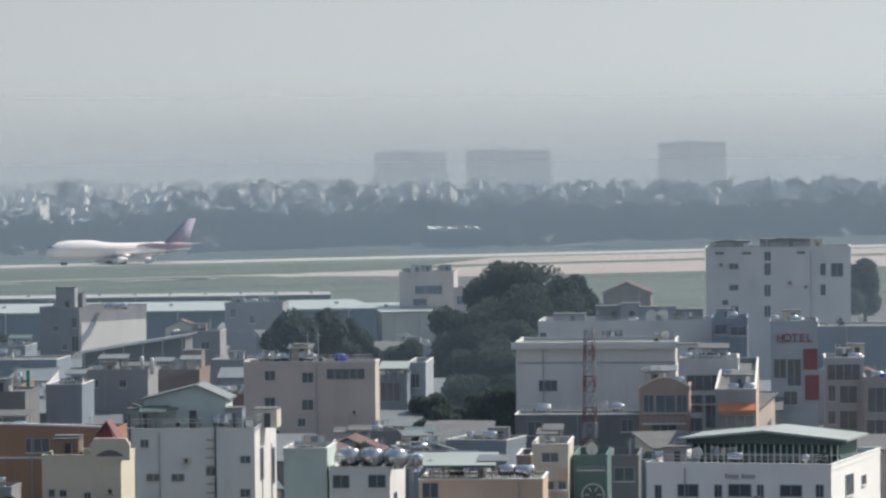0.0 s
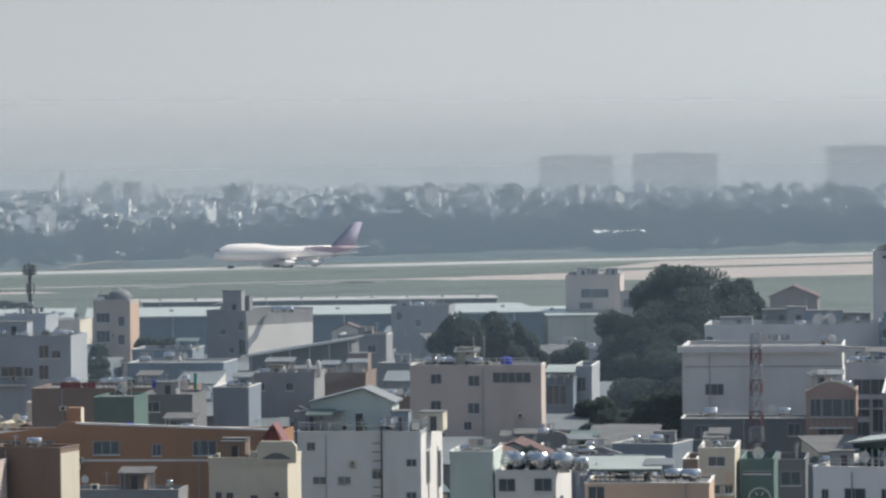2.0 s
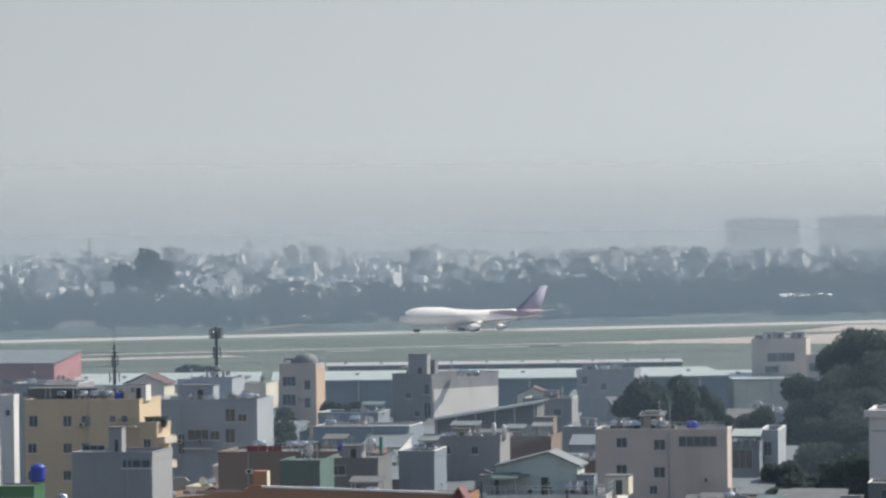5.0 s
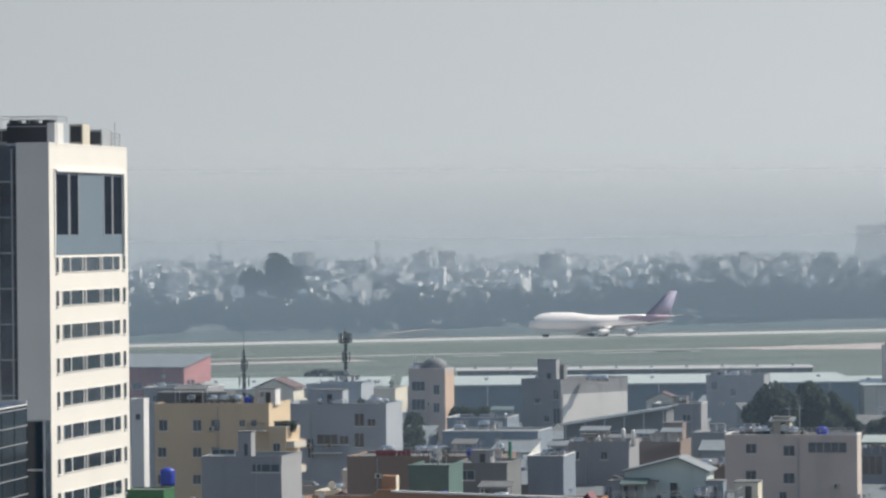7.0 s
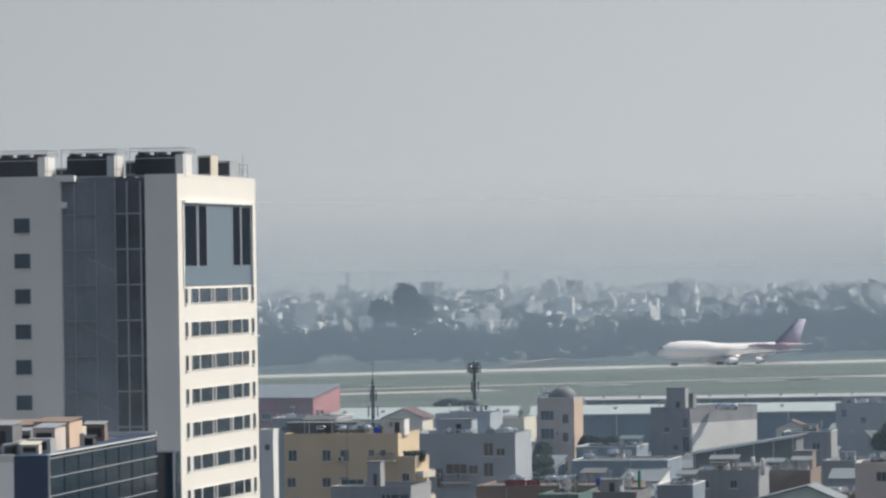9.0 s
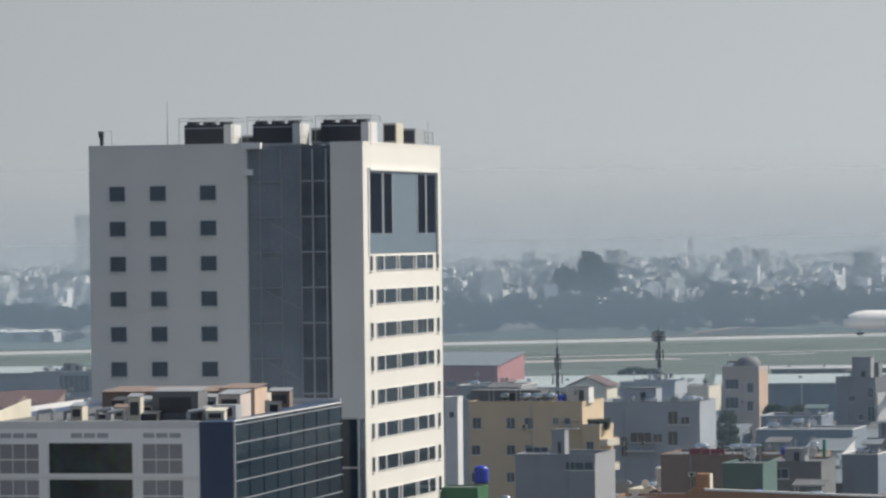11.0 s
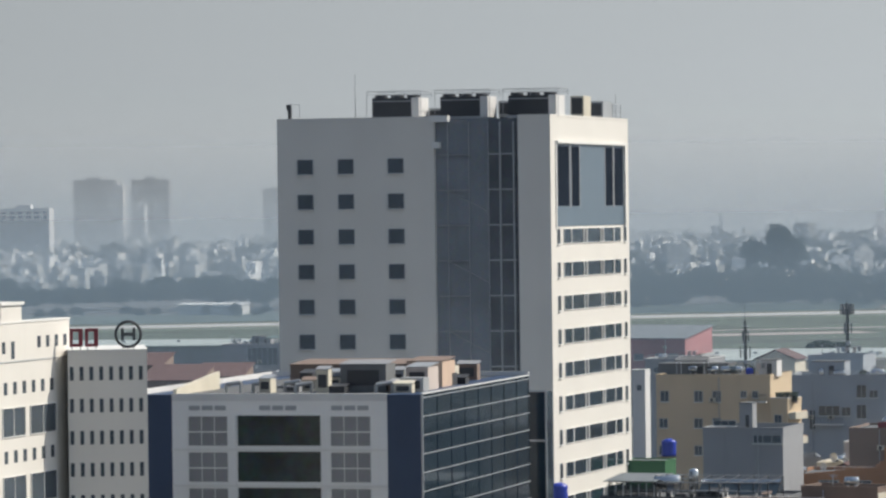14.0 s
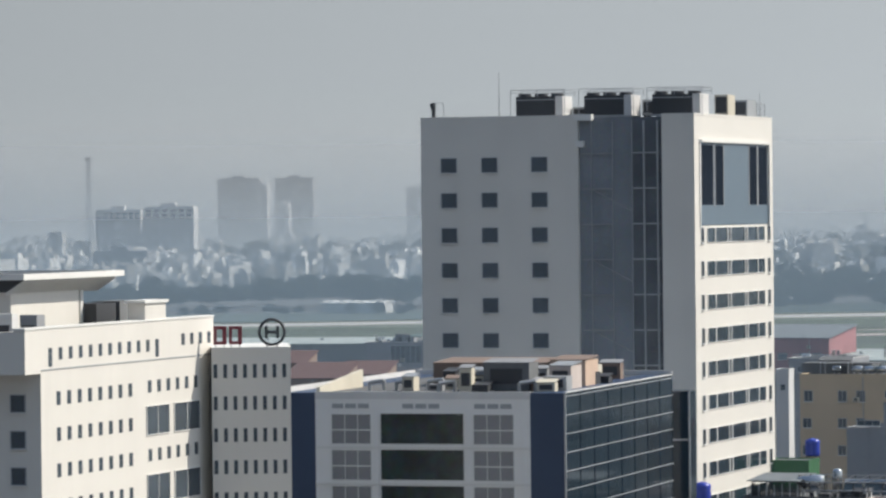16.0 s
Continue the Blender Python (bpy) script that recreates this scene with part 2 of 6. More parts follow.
def house(x, y, turn, w, d, h, paint="white", front=(), side=(), label="", parapet=0.7, group="", category="house", bars=1, base=0.0, trim=True, side_tone=None, roof="flat", roof_material=None, clutter=-1):
    """A flat-roofed town house. x, y: its front left corner; windows as (u, z, width, height)."""
    ob = thing("house", x, y, 0, turn, label or paint + " rendered flat-roofed town house", category, group)
    m = PAINTS[paint]
    TAKEN.append((ob.matrix_basis @ Vector((w / 2, d / 2, 0)), math.hypot(w, d) / 2))
    part("wall", box(0, 0, base, w, d, h - 0.15), m, ob)
    # Right wall in its own tone, on some houses standing in for sunlight.
    if side_tone:
        part("side_wall", box(w, 0.05, base, w + 0.06, d - 0.05, h - 0.2), PAINTS[side_tone], ob, side_tone + " side wall")
    if roof == "flat":
        part("roof", box(0.17, 0.17, h - 0.15, w - 0.17, d - 0.17, h), ROOF, ob, "grey cement roof deck")
    elif roof == "gable":
        part("roof", prism([(-0.5, h - 0.15), (w / 2, h + w * 0.22), (w + 0.5, h - 0.15), (w + 0.5, h + 0.05), (w / 2, h + w * 0.22 + 0.22), (-0.5, h + 0.05)], "y", -0.4, d + 0.4), roof_material or RED_TILE, ob)
        part("gable", prism([(0.05, h - 0.15), (w - 0.05, h - 0.15), (w / 2, h + w * 0.21)], "y", 0.0, d), m, ob)
    else:
        part("roof", prism([(-0.5, h - 0.15), (d + 0.5, h + d * 0.14), (d + 0.5, h + d * 0.14 + 0.12), (-0.5, h)], "x", -0.4, w + 0.4), roof_material or TIN, ob)
        part("gable", prism([(0.05, h - 0.15), (d - 0.05, h - 0.15), (d - 0.05, h + d * 0.125)], "x", 0.02, w - 0.02), m, ob)
    if parapet and roof == "flat":
        part("parapet", ring(-0.04, -0.04, w + 0.04, d + 0.04, 0.2, h - 0.15, h + parapet), m, ob)
        if trim:
            part("coping", ring(-0.1, -0.1, w + 0.1, d + 0.1, 0.3, h + parapet, h + parapet + 0.08), TRIM if int(abs(x) * 7 + y * 3) % 3 == 0 else m, ob)
    for u, z, a, b in front:
        window(ob, u, z, a, b, "front", -0.004, bars if a < 2.4 else max(bars, int(a / 1.2)), sill=bars > 0)
    for u, z, a, b in side:
        window(ob, u, z, a, b, "right", w + (0.064 if side_tone else 0.004), bars)
    ROOFS.append((ob, w, d, h, roof, clutter))
    return ob

# ---- ground and airfield ----
def sheet(name, points, z, material, label, category, kind="structure"):
    """A flat ground area with a few centimetres of thickness."""
    bm = bmesh.new()
    lo = [bm.verts.new((x, y, z - 0.02)) for x, y in points]
    hi = [bm.verts.new((x, y, z)) for x, y in points]
    bm.faces.new(hi)
    for i in range(len(points)):
        j = (i + 1) % len(points)
        bm.faces.new((lo[i], lo[j], hi[j], hi[i]))
    bmesh.ops.recalc_face_normals(bm, faces=bm.faces)
    return tagged(part(name, bm, material), label, category, "", kind)


ground = part("ground", box(-3000, -800, -0.5, 3000, 4990, 0.0), CITY_GROUND)
tagged(ground, "grey-brown city ground reaching the hazy horizon", "ground", "", "structure")
ALONG, ACROSS, RUNWAY = Vector((0.9165, 0.4001, 0)), Vector((-0.4001, 0.9165, 0)), Vector((0, 1783, 0))


def field(a, s):
    """Plan point a metres along the runway and s metres beyond its middle."""
    p = RUNWAY + ALONG * a + ACROSS * s
    return p.x, p.y


def strip(name, a0, a1, s0, s1, z, material, label, category):
    return sheet(name, [field(a0, s0), field(a1, s0), field(a1, s1), field(a0, s1)], z, material, label, category)


strip("ground_grass", -900, 1100, -620, 190, 0.05, GRASS, "dull green airfield grass", "grass")
strip("runway", -900, 1100, -22, 22, 0.12, CONCRETE, "long pale concrete runway", "runway")
strip("runway_shoulder", -900, 1100, -60, -22.2, 0.09, PALE_GRASS, "paler mown grass beside the runway", "grass")
strip("taxiway", 60, 1100, -206, -190, 0.12, CONCRETE, "pale concrete taxiway across grass", "taxiway")
strip("taxiway_asphalt", -900, 60, -204, -196, 0.12, APRON, "thin worn taxiway across the grass", "taxiway")
for a in (-95, -40, -14, 30):
    strip("pavement_slab", a, a + (40 if a == -40 else 18), -231, -225, 0.11, CONCRETE, "short pale concrete slab in the grass", "pavement")
strip("taxiway_far", -700, -140, -262, -240, 0.11, APRON, "worn brownish taxiway across grass", "taxiway")
strip("service_road", -900, 1100, -330, -322, 0.11, ASPHALT, "dark asphalt service road along the grass", "road")
sheet("apron", [(98, 1602), (150, 1640), (214, 1700), (420, 1800), (620, 1880), (620, 1760), (320, 1600), (190, 1556)], 0.15, APRON, "wide pinkish bare apron beside the runway", "apron")
sheet("apron_upper", [(190, 1720), (232, 1838), (620, 2008), (620, 1915), (400, 1822)], 0.15, APRON, "pinkish concrete turning area", "apron")

# ---- translucent sheets standing in for haze over town and plain ----
def haze_material(name, amount, top_height, tint):
    """Sheet material standing in for haze: lets most light through and thins out upwards."""
    m = bpy.data.materials.new(name)
    m.use_nodes = True
    n, l = m.node_tree.nodes, m.node_tree.links
    n.clear()
    outp, mixs, tr = n.new("ShaderNodeOutputMaterial"), n.new("ShaderNodeMixShader"), n.new("ShaderNodeBsdfTransparent")
    df, tl, both = n.new("ShaderNodeBsdfDiffuse"), n.new("ShaderNodeBsdfTranslucent"), n.new("ShaderNodeMixShader")
    for b in (df, tl):
        b.inputs["Color"].default_value = tint
    geo, sep, mr = n.new("ShaderNodeNewGeometry"), n.new("ShaderNodeSeparateXYZ"), n.new("ShaderNodeMapRange")
    l.new(geo.outputs["Position"], sep.inputs[0])
    l.new(sep.outputs[2], mr.inputs[0])
    mr.interpolation_type = "SMOOTHSTEP"
    mr.inputs[1].default_value, mr.inputs[2].default_value = 18.0, top_height
    mr.inputs[3].default_value, mr.inputs[4].default_value = amount, 0.004
    both.inputs[0].default_value = 0.5
    l.new(df.outputs[0], both.inputs[1])
    l.new(tl.outputs[0], both.inputs[2])
    l.new(mr.outputs[0], mixs.inputs[0])
    l.new(tr.outputs[0], mixs.inputs[1])
    l.new(both.outputs[0], mixs.inputs[2])
    l.new(mixs.outputs[0], outp.inputs[0])
    return m


def haze_sheet(a, b, leaning, amount, high, tint):
    """One upright sheet standing in for haze between two plan points, leaning back."""
    bm = bmesh.new()
    bm.faces.new([bm.verts.new(p) for p in ((*a, 0.3), (*b, 0.3), (b[0], b[1] + 700 * leaning, 700), (a[0], a[1] + 700 * leaning, 700))])
    tagged(part("haze_veil", bm, haze_material("haze_%d" % int(a[1]), amount, high, tint)), "translucent grey-blue sheet standing in for haze", "haze", "", "structure")


# metres from the eye, share of light scattered
for away, amount in ((452, 0.035), (640, 0.065), (870, 0.08)):
    haze_sheet((-500, away), (500, away), 0.0, amount, 62, (0.60, 0.79, 0.97, 1))
# metres beyond the runway, share of light scattered, height where it ends, backward lean, tint
HAZE = [(40, 0.44, 80, -0.08, (0.68, 0.82, 0.93, 1)), (520, 0.26, 95, -0.14, (0.85, 0.90, 0.91, 1)),
        (1250, 0.26, 115, -0.24, (0.90, 0.93, 0.94, 1)), (1900, 0.60, 170, -0.34, (0.95, 0.96, 0.93, 1))]
for behind, amount, high, leaning, tint in HAZE:
    haze_sheet(field(-1500, behind), field(1900, behind), leaning, amount, high, tint)


# ---- foliage ----
def leaf_mesh(name, centres, sizes, material, seed):
    """Many small leaf sprays, each a bent pair of faces turned at random."""
    rng = np.random.default_rng(seed)
    k = len(centres)
    a = rng.normal(size=(k, 3))
    a /= np.linalg.norm(a, axis=1)[:, None]
    b = np.cross(a, rng.normal(size=(k, 3)))
    b /= np.linalg.norm(b, axis=1)[:, None]
    c = np.cross(a, b)
    s = np.asarray(sizes)[:, None]
    v = np.stack([centres - a * s, centres - b * s * 0.6 + c * s * 0.25, centres + a * s, centres + b * s * 0.6 + c * s * 0.25], 1).reshape(-1, 3)
    i = np.arange(k)[:, None] * 4
    faces = np.concatenate([i + [0, 1, 2], i + [0, 2, 3]])
    me = bpy.data.meshes.new(name)
    me.from_pydata(v.tolist(), [], faces.tolist())
    me.materials.append(material)
    return me


def tree(x, y, h, r, label, seed, base=0.3, leaves=11000, leaf=0.38, material=None, lobes=9):
    """A trunk with limbs, and a crown of many leaf sprays in uneven lobes."""
    rng = np.random.default_rng(seed)
    ob = thing("tree", x, y, 0, 0, label, "tree")
    bm = bmesh.new()
    add_tube(bm, (0, 0, 0), (0, 0, h * 0.45), r * 0.06 + 0.1, r * 0.04 + 0.05, 8)
    tips = []
    for i in range(lobes):
        t = 6.283 * i / lobes + rng.uniform(-0.4, 0.4)
        q = r * rng.uniform(0.15, 0.72)
        z = h * rng.uniform(base + 0.12, 0.86)
        q *= 1.0 if z < h * 0.65 else 0.7
        tips.append((q * math.cos(t), q * math.sin(t), z))
        add_tube(bm, (0, 0, h * rng.uniform(0.2, 0.42)), tips[-1], r * 0.025 + 0.05, 0.04, 6)
    tips.append((0, 0, h * 0.82))
    part("trunk", bm, BARK, ob)
    cs, ss = [], []
    for tip in tips:
        k = leaves // len(tips)
        d = rng.normal(size=(k, 3))
        d /= np.linalg.norm(d, axis=1)[:, None]
        rad = rng.uniform(0.25, 1.0, size=(k, 1)) ** 0.5
        size = np.array((r * 0.42, r * 0.42, min(h * (1 - base) * 0.24, r * 0.42))) * rng.uniform(0.75, 1.2)
        p = np.array(tip) + d * rad * size
        p[:, 2] = np.minimum(p[:, 2], h)
        cs.append(p)
        ss.append(rng.uniform(0.5, 1.2, k) * leaf)
    me = leaf_mesh("crown", np.concatenate(cs), np.concatenate(ss), material or LEAF, seed)
    crown = new("crown", me)
    crown.parent = ob
    TAKEN.append((Vector((x, y, 0)), r * 0.6))
    return ob


# ---- airliner ----
def loft(rings, cap=True):
    bm = bmesh.new()
    vs = [[bm.verts.new(p) for p in ring] for ring in rings]
    k = len(vs[0])
    for a, b in zip(vs, vs[1:]):
        for i in range(k):
            j = (i + 1) % k
            bm.faces.new((a[i], a[j], b[j], b[i]))
    if cap:
        bm.faces.new(vs[0][::-1])
        bm.faces.new(vs[-1])
    bmesh.ops.recalc_face_normals(bm, faces=bm.faces)
    for f in bm.faces:
        f.smooth = True
    return bm


def hull(stations):
    """Rings along x: x, half width, bottom, top."""
    rings = []
    for x, hw, lo, hi in stations:
        c, hh = (lo + hi) / 2, (hi - lo) / 2
        rings.append([(x, hw * math.cos(6.28319 * i / 20), c + hh * math.sin(6.28319 * i / 20)) for i in range(20)])
    return loft(rings)


def fin_shape(root, tip, thick):
    """A tapered surface between two chords ((x0, y, z, chord))."""
    rings = []
    for (x, y, z, c), t, up in ((root, thick, 0), (tip, thick * 0.4, 0)):
        flat = abs(tip[2] - root[2]) < abs(tip[1] - root[1])
        o = (0, 0, t / 2) if flat else (0, t / 2, 0)
        rings.append([(x, y, z), (x + c * 0.3, y + o[1], z + o[2]), (x + c, y, z), (x + c * 0.3, y - o[1], z - o[2])])
    return loft(rings)


plane = thing("airliner", 68, 1811, 0.12, -23.6, "white four-engined jumbo airliner with purple tail on the runway", "airliner")
part("fuselage", hull([(-35, 0.3, 5.0, 5.8), (-34.3, 1.3, 4.0, 6.9), (-32, 2.5, 3.2, 8.6), (-29, 3.1, 2.7, 10.0), (-24, 3.25, 2.5, 10.5), (-14, 3.25, 2.4, 10.4), (-8, 3.25, 2.4, 9.4), (0, 3.25, 2.4, 9.0), (12, 3.2, 2.6, 9.0), (20, 2.6, 3.8, 9.0)]), PLANE_WHITE, plane)
part("tail_cone", hull([(20, 2.61, 3.8, 9.01), (26, 1.8, 5.4, 8.9), (31, 0.95, 6.8, 8.6), (34, 0.35, 7.7, 8.4)]), MAGENTA, plane, "plum tail cone")
part("livery_band", loft([[(x, s * 2.9 * math.sqrt(max(0.02, 1 - ((z - 6) / 3.4) ** 2)) * 1.02 + s * 0.12, z) for x, z in pts] for s, pts in ((1, ((6, 8.2), (16, 5.2), (20, 5.4), (12, 8.4))),)] + [[(x, 2.2, z) for x, z in ((6, 8.2), (16, 5.2), (20, 5.4), (12, 8.4))]]), MAGENTA, plane, "plum livery swoosh")
swoosh = [(7, 8.3), (12, 6.8), (19, 5.9), (24, 6.3), (21, 8.2), (14, 8.7)]
part("livery_swoosh", prism(swoosh, "y", -3.30, -1.2), MAGENTA, plane, "plum livery swoosh")
part("tail_fin", fin_shape((20, 0, 8.6, 12), (31.5, 0, 18.8, 4.2), 0.9), HAZED_PURPLE, plane, "purple tail fin greyed to imitate haze")
for s in (-1, 1):
    part("wing", fin_shape((-8, s * 3.0, 3.6, 14.5), (14.5, s * 32, 6.4, 3.4), 1.4), PLANE_WHITE, plane)
    part("tailplane", fin_shape((24, s * 1.2, 7.6, 7), (31.5, s * 11, 8.6, 2.4), 0.6), PLANE_WHITE, plane)
    for ex, ey in ((-7.5, 11.7), (1.0, 20.8)):
        bm = bmesh.new()
        add_tube(bm, (ex, s * ey, 2.0), (ex + 1.2, s * ey, 2.0), 1.25, 1.4, 16)
        add_tube(bm, (ex + 1.2, s * ey, 2.0), (ex + 4.6, s * ey, 2.1), 1.4, 0.9, 16)
        eng = part("engine", bm, PLANE_WHITE, plane)
        part("pylon", fin_shape((ex + 1.0, s * ey, 3.2, 4.5), (ex + 2.8, s * ey, 4.4, 4.0), 0.5), PLANE_WHITE, eng)
for gx, gy in ((-27, 0), (0, -1.9), (0, 1.9), (-3, -5.5), (-3, 5.5)):
    gear = part("landing_gear", tubes([((gx, gy, 0.6), (gx, gy, 3.4), 0.2)]), GALV, plane)
    for q in (-0.75, 0.75):
        part("tyre", tubes([((gx + q, gy - 0.6, 0.62), (gx + q, gy + 0.6, 0.62), 0.62)], 14), RUBBER, gear)
part("cockpit_window", box(-33.4, -1.7, 7.4, -32.6, 1.7, 7.9), GLASS, plane)
for i in range(0, 46, 2):
    part("cabin_window", box(-27 + i, -3.30, 6.3, -25.8 + i, -3.16, 6.55), FRAME, plane)

# ---- sheds along the airfield ----
def long_shed(x, y, turn, w, d, h, rise, wall_material, roof_material, label, bays=8):
    ob = thing("shed", x, y, 0, turn, label, "shed")
    TAKEN.append((ob.matrix_basis @ Vector((w / 2, d / 2, 0)), d * 0.7))
    part("wall", box(0, 0, 0, w, d, h), wall_material, ob)
    part("roof", prism([(-0.6, h), (d * 0.9, h + rise), (d + 0.6, h + rise * 0.6), (d + 0.6, h + rise * 0.6 + 0.25), (d * 0.9, h + rise + 0.25), (-0.6, h + 0.3)], "x", -0.5, w + 0.5), roof_material, ob)
    for i in range(bays):
        u = w * (i + 0.5) / bays
        part("vent", prism([(-0.4, 0.0), (0.4, 0.0), (0.25, 0.7), (-0.25, 0.7)], "x", -0.5, 0.5), GALV, ob, place=pose(u, d * 0.5, h + rise * 0.55 + 0.1))
        part("wall_post", box(u - 0.12, -0.1, 0, u + 0.12, -0.004, h), GALV, ob)
    return ob


long_shed(-10, 1003, 0, 108, 62, 8.6, 0.12, HANGAR_BLUE, HANGAR_ROOF, "long blue sheet-metal hangar with a pale roof")
long_shed(100, 1010, 0, 18, 40, 7.4, 1.0, PAINTS["cream"], HANGAR_ROOF, "low cream shed with a pale roof", 3)
long_shed(-62, 1040, 0, 48, 40, 6.8, 1.6, PAINTS["cream"], HANGAR_ROOF, "low cream warehouse with a pale roof", 5)
long_shed(4, 1290, 0, 108, 12, 2.6, 0.6, PAINTS["dark"], CONCRETE, "long low dark building with a pale roof edge", 10)
long_shed(-330, 1215, 0, 130, 26, 6, 1.2, PAINTS["grey"], HANGAR_ROOF, "low pale roofed shed beside the airfield", 8)
long_shed(-336, 1838, 14, 30, 10, 4.2, 0.8, PAINTS["white"], TRIM, "low white building beyond the runway", 6)
long_shed(226, 2040, 0, 24, 12, 9, 1.2, PAINTS["grey"], TRIM, "white-roofed shed among the trees", 4)
long_shed(163, 2060, 0, 12, 10, 8.4, 1.2, PAINTS["grey"], TRIM, "small white-roofed shed among the trees", 2)
ridge = thing("windbreak", 3, 1806, 0.12, -23.6, "low ochre earth bank beyond the runway", "bank")
part("bank", prism([(-16, 0), (16, 0), (13.5, 2.8), (6, 2.9), (-14, 1.1)], "y", 38, 44), OCHRE, ridge)

# ---- far woods, city and towers ----
def far_woods(label, a0, a1, s0, s1, low, high, count, seed, size):
    rng = np.random.default_rng(seed)
    n = count // 60
    ca, cs = rng.uniform(a0, a1, n), rng.uniform(s0, s1, n)
    ht = rng.uniform(low, high, n) * (0.75 + 0.35 * np.sin(ca * 0.021 + seed) ** 2)
    k = 60
    d = rng.normal(size=(n, k, 3))
    d /= np.linalg.norm(d, axis=2)[:, :, None]
    d[:, :, 2] = np.abs(d[:, :, 2]) * 1.3 - 0.35
    rad = ht * 0.42
    base = np.stack([RUNWAY.x + ALONG.x * ca + ACROSS.x * cs, RUNWAY.y + ALONG.y * ca + ACROSS.y * cs, ht * 0.62], 1)
    p = base[:, None, :] + d * np.stack([rad * 1.15, rad * 1.15, ht * 0.36], 1)[:, None, :]
    p = p.reshape(-1, 3)
    p[:, 2] = np.maximum(p[:, 2], 0.4)
    me = leaf_mesh("woods", p, rng.uniform(0.6, 1.3, len(p)) * size, FAR_LEAF, seed)
    tagged(new("woods", me), label, "woods", "", "stuff")


far_woods("dark belt of trees beyond the runway", -200, 900, 85, 240, 8, 19, 78000, 3, 1.05)
far_woods("dark belt of trees set back from the runway", -700, -190, 215, 330, 9, 15, 12000, 7, 2.0)
far_woods("low bushes at the edge of the tree belt", -200, 760, 66, 110, 5, 9, 24000, 6, 1.0)
far_woods("dark bushes before a white building", -700, -215, 110, 160, 3.5, 6, 6000, 8, 1.3)
far_woods("deeper woods fading into haze", 30, 1300, 240, 1000, 8, 21, 90000, 4, 1.5)
far_woods("scattered trees among far houses", -900, 500, 300, 2200, 5, 11, 36000, 5, 2.4)
far_woods("faint woods towards the hazy horizon", -100, 1700, 1000, 2500, 12, 22, 40000, 9, 3.4)
far_woods("faint trees between the farthest houses", -1300, 300, 1300, 2700, 6, 13, 24000, 10, 3.4)
tree(-84, 2195, 35, 15, "tall rounded tree rising over the far tree belt", 21, base=0.1, leaves=3000, leaf=1.2, material=FAR_LEAF)
tree(-100, 2200, 27, 13, "rounded tree in the far tree belt", 22, base=0.1, leaves=2400, leaf=1.2, material=FAR_LEAF)


def far_city():
    """Small pale houses with darker openings, too many to count."""
    rng = random.Random(11)
    verts, faces, dark_v, dark_f, white_v, white_f = [], [], [], [], [], []

    def block(vs, fs, c, ax, ay, w, d, z0, z1):
        i = len(vs)
        for z in (z0, z1):
            for sx, sy in ((-1, -1), (1, -1), (1, 1), (-1, 1)):
                p = c + ax * (sx * w / 2) + ay * (sy * d / 2)
                vs.append((p.x, p.y, z))
        fs.extend([(i, i + 1, i + 5, i + 4), (i + 1, i + 2, i + 6, i + 5), (i + 2, i + 3, i + 7, i + 6), (i + 3, i, i + 4, i + 7), (i + 4, i + 5, i + 6, i + 7)])

    for n in range(5600):
        dist = 2150 + 2600 * rng.random() ** 1.1
        az = radians(min(rng.uniform(-15.5, 7.5), rng.uniform(-4, 6.5)) if n % 5 else rng.uniform(0, 13.5))
        p = Vector((dist * math.tan(az), dist, 0))
        if (p - RUNWAY).dot(ACROSS) < (240 if az < 0.01 else 520):
            continue
        t = radians(rng.choice((12, 12, 30, -20, 55)) + rng.uniform(-6, 6))
        ax, ay = Vector((math.cos(t), -math.sin(t), 0)), Vector((math.sin(t), math.cos(t), 0))
        w, d, h = rng.uniform(4, 9), rng.uniform(6, 14), rng.choice((6, 8, 9, 11, 12, 14, 16, 19)) * rng.uniform(0.8, 1.1)
        if rng.random() < 0.02:
            w, h = w * 1.6, h * 1.5
        if n % 6 == 0:
            block(white_v, white_f, p, ax, ay, w * 0.7, d * 0.7, 0, h * 1.1)
            continue
        block(verts, faces, p, ax, ay, w, d, 0, h)
        if rng.random() < 0.5:
            block(verts, faces, p + ax * rng.uniform(-1, 1) + ay * 1.0, ax, ay, w * 0.45, d * 0.4, h, h + 2.6)
        for k in range(int(h // 3.4)):
            q = p - ay * (d / 2 + 0.05)
            block(dark_v, dark_f, q + ax * rng.uniform(-0.2, 0.2) * w, ax, ay, w * rng.uniform(0.25, 0.6), 0.1, k * 3.4 + 1.0, k * 3.4 + 2.4)
    for nm, v, f, m, lab in (("distant_city", verts, faces, FAR_WALL, "countless small pale houses fading into haze"), ("distant_openings", dark_v, dark_f, GLASS, "dark windows of the far houses"), ("distant_white_houses", white_v, white_f, PAINTS["bright"], "scattered bright white houses fading into haze")):
        me = bpy.data.meshes.new(nm)
        me.from_pydata(v, [], f)
        me.materials.append(m)
        tagged(new(nm, me), lab, "city", "", "stuff")


far_city()


